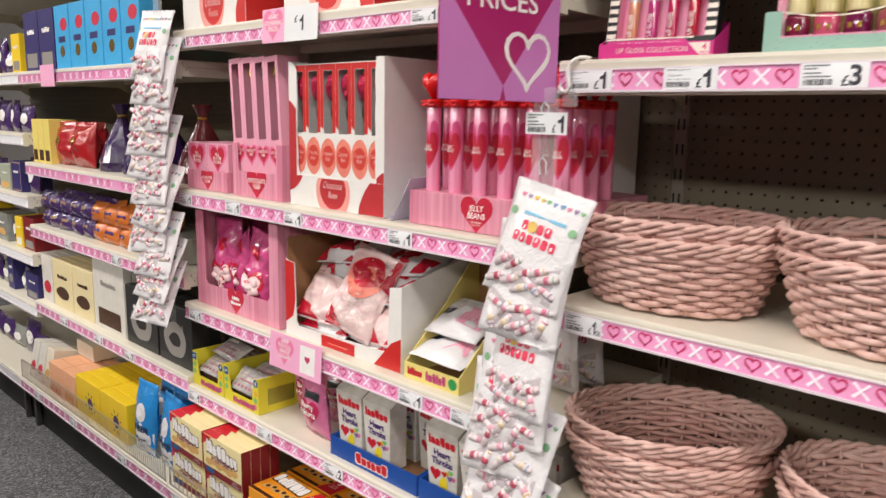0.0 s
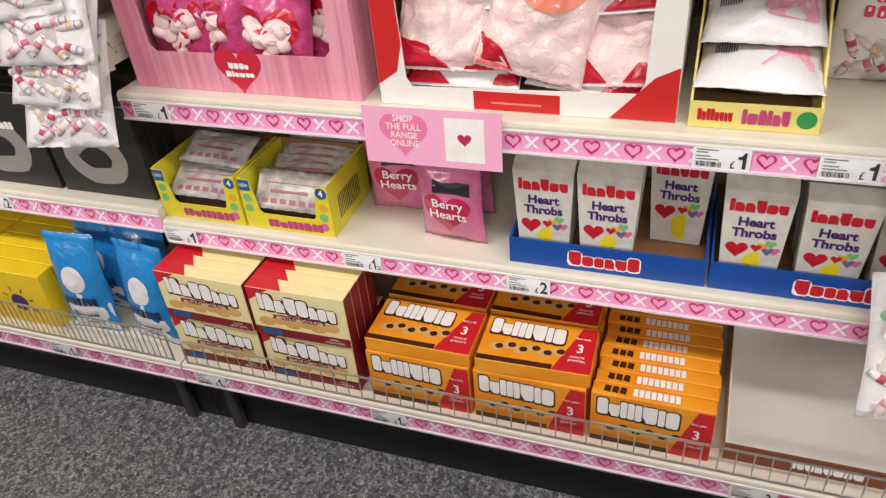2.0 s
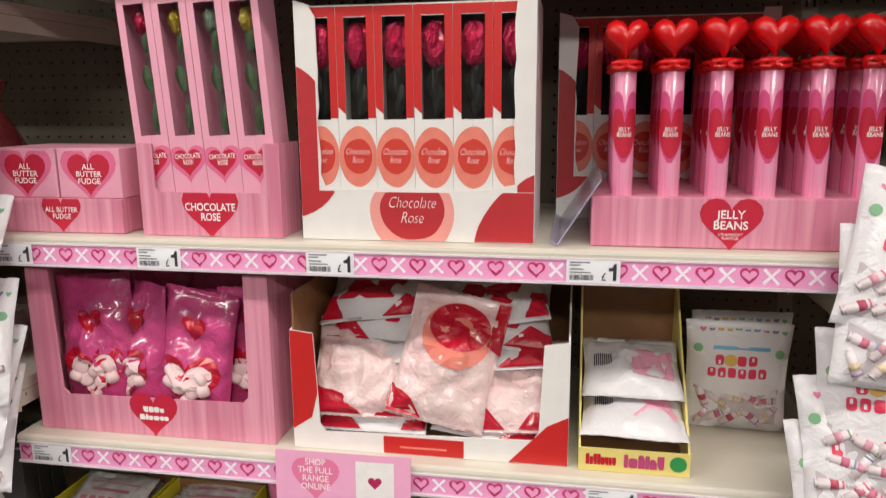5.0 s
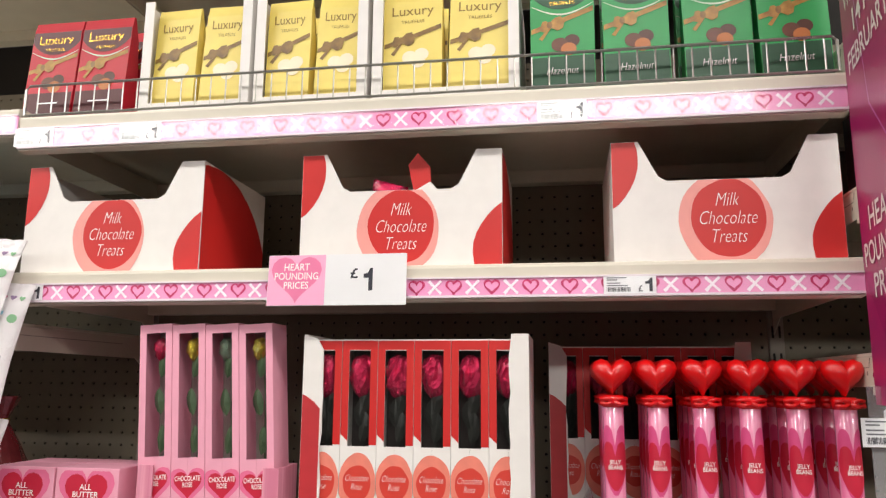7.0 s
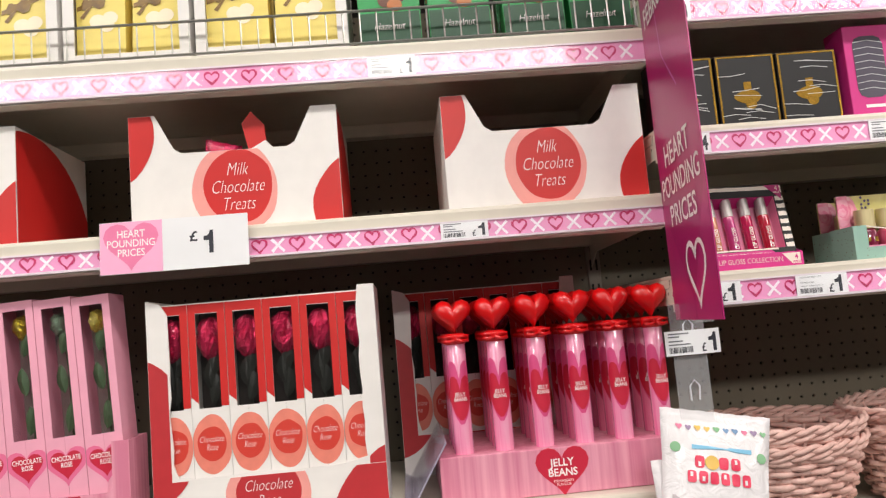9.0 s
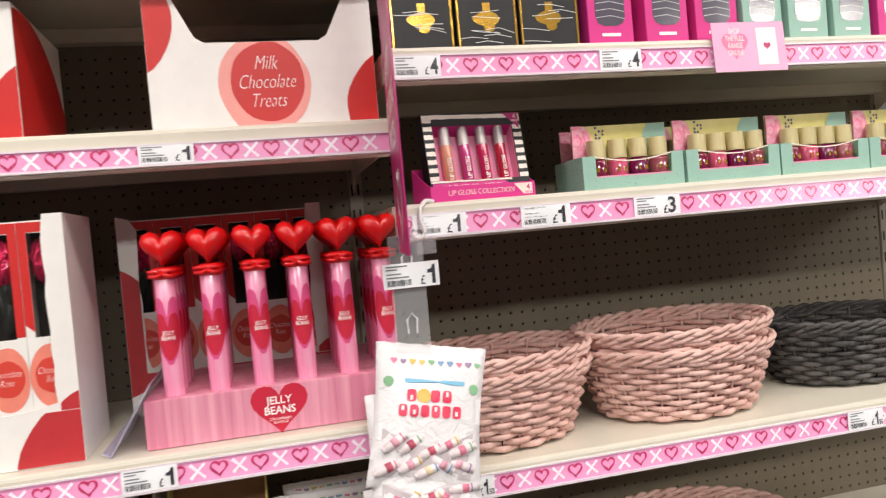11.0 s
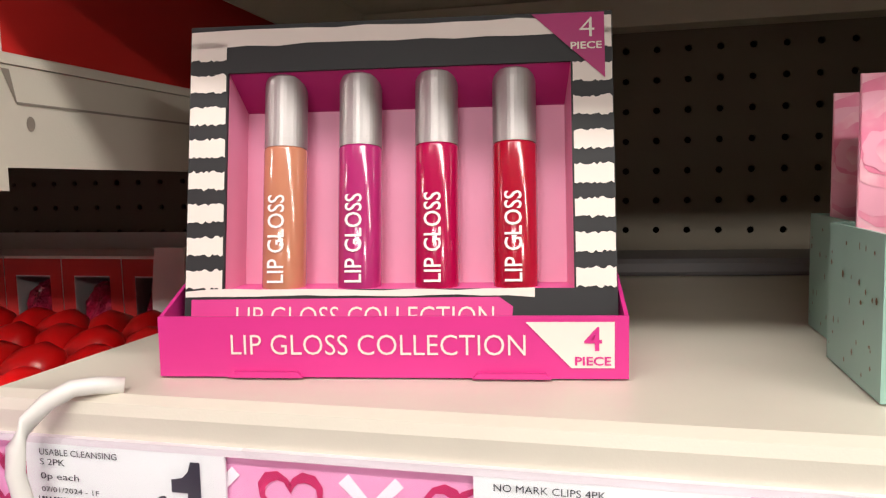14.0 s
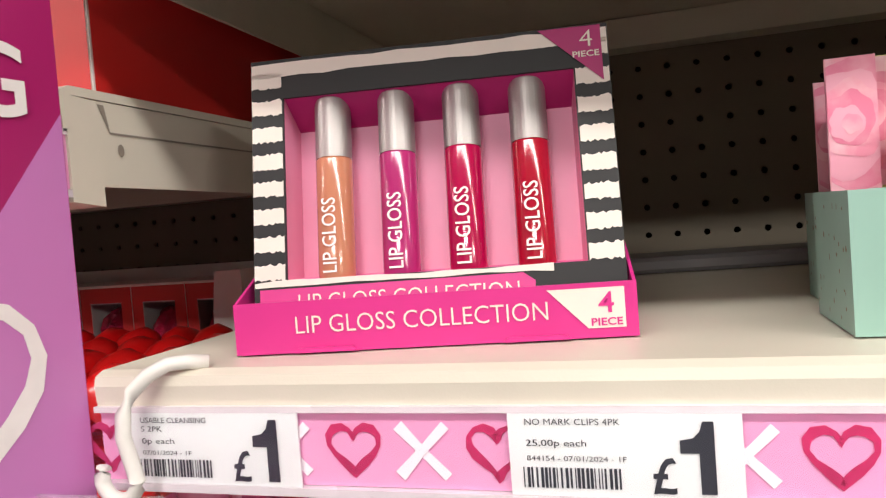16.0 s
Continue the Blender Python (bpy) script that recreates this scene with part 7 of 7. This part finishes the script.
for k in range(10):
    for r in range(2):
        for q in range(2):
            mt = VIOLET if k < 5 else AMBER
            if k > 7:
                mt = GREYP if r == 0 else AMBER
            t = thing("chocolate_pouch", "dark violet foil pouch of chocolates" if mt is VIOLET else "orange foil pouch of chocolates" if mt is AMBER else "grey foil pouch of chocolates", "sweet pouch", pose(-1.19 + 0.1 * k, 0.05 + 0.07 * q, z + 0.0008 + 0.066 * r, -14, rnd.uniform(-5, 5), rnd.uniform(-10, 10)), "stacked foil pouches")
            part("pouch", bag_mesh(0.104, 0.072, 0.045, 330 + k * 2 + r, 8, 8, lumps=0.2), mt, t, smooth=True)
            if q == 0:
                part("label_print", bag_front(0.104, 0.072, 0.045, 330 + k * 2 + r, [rect(-0.02, 0.024, 0.03, 0.042), rect(-0.03, -0.01, 0.018, 0.024)], lumps=0.2), VIOLET if mt is AMBER else card("dull_gold_print", rgb(150, 120, 90)) if mt is VIOLET else WHITE, t)
t = printed_box(-0.29, -0.1, z, 0.075, 0.14, card("pale_green_box", rgb(190, 196, 180)), label="pale green sweet carton")
z = LZ[3]
for k in range(3):
    printed_box(-1.235 + 0.062 * k, -1.175 + 0.062 * k, z, 0.165, 0.1, card("primrose_box", rgb(236, 214, 116)), art="panel", art_mat=BROWNPRINT, label="primrose yellow chocolate carton", group="yellow chocolate cartons")
REDBAG = foil("red_gift_bag", rgb(176, 20, 30), vary=0.2)
for k, x in enumerate((-0.97, -0.83, -0.9)):
    t = thing("chocolate_bag", "red foil bag of chocolates", "sweet bag", pose(x, 0.07 + 0.07 * (k == 2), z + 0.0008, -4, 0, 6 - 5 * k), "red foil bags")
    part("bag", bag_mesh(0.17, 0.16, 0.075, 370 + k), REDBAG, t, smooth=True)
    part("gold_print", bag_front(0.17, 0.16, 0.075, 370 + k, [ring(-0.03, 0.09, 0.022, 0.016, 14)]), GOLD, t)
PURPLEFILM = foil("purple_cellophane", rgb(58, 32, 84), rough=0.12, vary=0.35)
for k, (x, mt) in enumerate(((-0.62, PURPLEFILM), (-0.45, PURPLEFILM), (-0.3, PURPLEFILM), (-0.075, foil("amber_cellophane", rgb(110, 40, 44), rough=0.12, vary=0.4)))):
    t = thing("cellophane_cone", "purple cellophane gift cone of chocolates" if k < 3 else "amber cellophane gift bag of chocolates", "gift bag", pose(x, 0.12, z + 0.0008, 0, 0, 20 * k), "cellophane gift cones")
    prof = [(0.075, 0), (0.08, 0.03), (0.06, 0.09), (0.03, 0.15), (0.012, 0.185), (0.03, 0.225)]
    b = M().lathe(prof, n=18)
    b.v = [(x2 * (1 + 0.12 * noise.noise((x2 * 40, y2 * 40, z2 * 30))), y2 * (1 + 0.12 * noise.noise((y2 * 40, x2 * 40, z2 * 30 + 4))), z2) for x2, y2, z2 in b.v]
    part("wrap", b, mt, t, smooth=False)
    part("tie", M().lathe([(0.014, 0.18), (0.016, 0.185), (0.014, 0.19)], n=12), GOLD, t)
z = LZ[4]
VIOLETBOX = card("violet_printed_carton", rgb(58, 50, 110), vary=0.2)
CYANBOX = card("cyan_printed_carton", rgb(64, 170, 226), vary=0.12)
for k in range(2):
    for q in range(2):
        printed_box(-1.24 + 0.155 * k, -1.09 + 0.155 * k, z, 0.215, 0.06, VIOLETBOX, y=0.03 + 0.065 * q, art="panel", art_mat=GREYPRINT, bar=WHITE_TEXT, label="violet chocolate gift carton", group="violet gift cartons")
for k in range(5):
    t = printed_box(-0.925 + 0.135 * k, -0.795 + 0.135 * k, z, 0.215, 0.06, CYANBOX, label="bright blue sweet gift carton", group="blue gift cartons")
    part("red_mark", M().sheet(ring(0.02, 0.15, 0.03, 0.022, 16), -0.0006), HEARTRED, t)
    part("gold_mark", M().sheet(ring(0.0, 0.06, 0.02, n=16), -0.0006), GOLD, t)
    part("dark_mark", M().sheet(rect(-0.03, 0.03, 0.09, 0.11), -0.0006), VIOLETBOX, t)
t = thing("shelf_sign", "small pale pink card sign on the shelf edge", "sign", pose(-0.98, -0.008, LZ[4] - 0.06))
part("card", M().plate(rect(0, 0.13, 0, 0.075), -0.0012, 0), card("pink_sign_card", rgb(249, 178, 212)), t)

# ---- far bay ----
FARM = [VIOLETBOX, GREYP, card("sage_card", rgb(170, 176, 158)), BLACKCHOC, SUNNY, WHITECHOC, MAROON, BROWNPRINT]
rnd = random.Random(77)
for z in (A, 0.48, 0.69, 0.925, 1.17, 1.405):
    x = -1.3
    while x > -2.4:
        w = rnd.uniform(0.08, 0.15)
        hgt = rnd.uniform(0.09, 0.15)
        mt = rnd.choice(FARM)
        if rnd.random() < 0.45:
            t = thing("sweet_pouch", "small foil pouch of sweets", "sweet pouch", pose(x - w / 2, 0.06, z + 0.0008, -4, 0, rnd.uniform(-8, 8)), "pouches on the far shelves")
            part("pouch", bag_mesh(w, hgt, 0.04, int(x * -50), 8, 8), foil("grey_pouch", rgb(150, 152, 146)) if mt in (BROWNPRINT, SUNNY) else VIOLET, t, smooth=True)
            part("label_print", bag_front(w, hgt, 0.04, int(x * -50), [ring(0, hgt * 0.5, w * 0.28, hgt * 0.2, 14)]), WHITE, t)
        else:
            printed_box(x - w, x, z, hgt, 0.12, mt, art=rnd.choice(("oval", "panel", "frame")), art_mat=rnd.choice((BISCUIT, WHITE, GREYPRINT)), bar=WHITE_TEXT if mt is not WHITECHOC else INK, label="small printed sweet carton", group="cartons on the far shelves", name="sweet_carton")
        x -= w + rnd.uniform(0.004, 0.02)
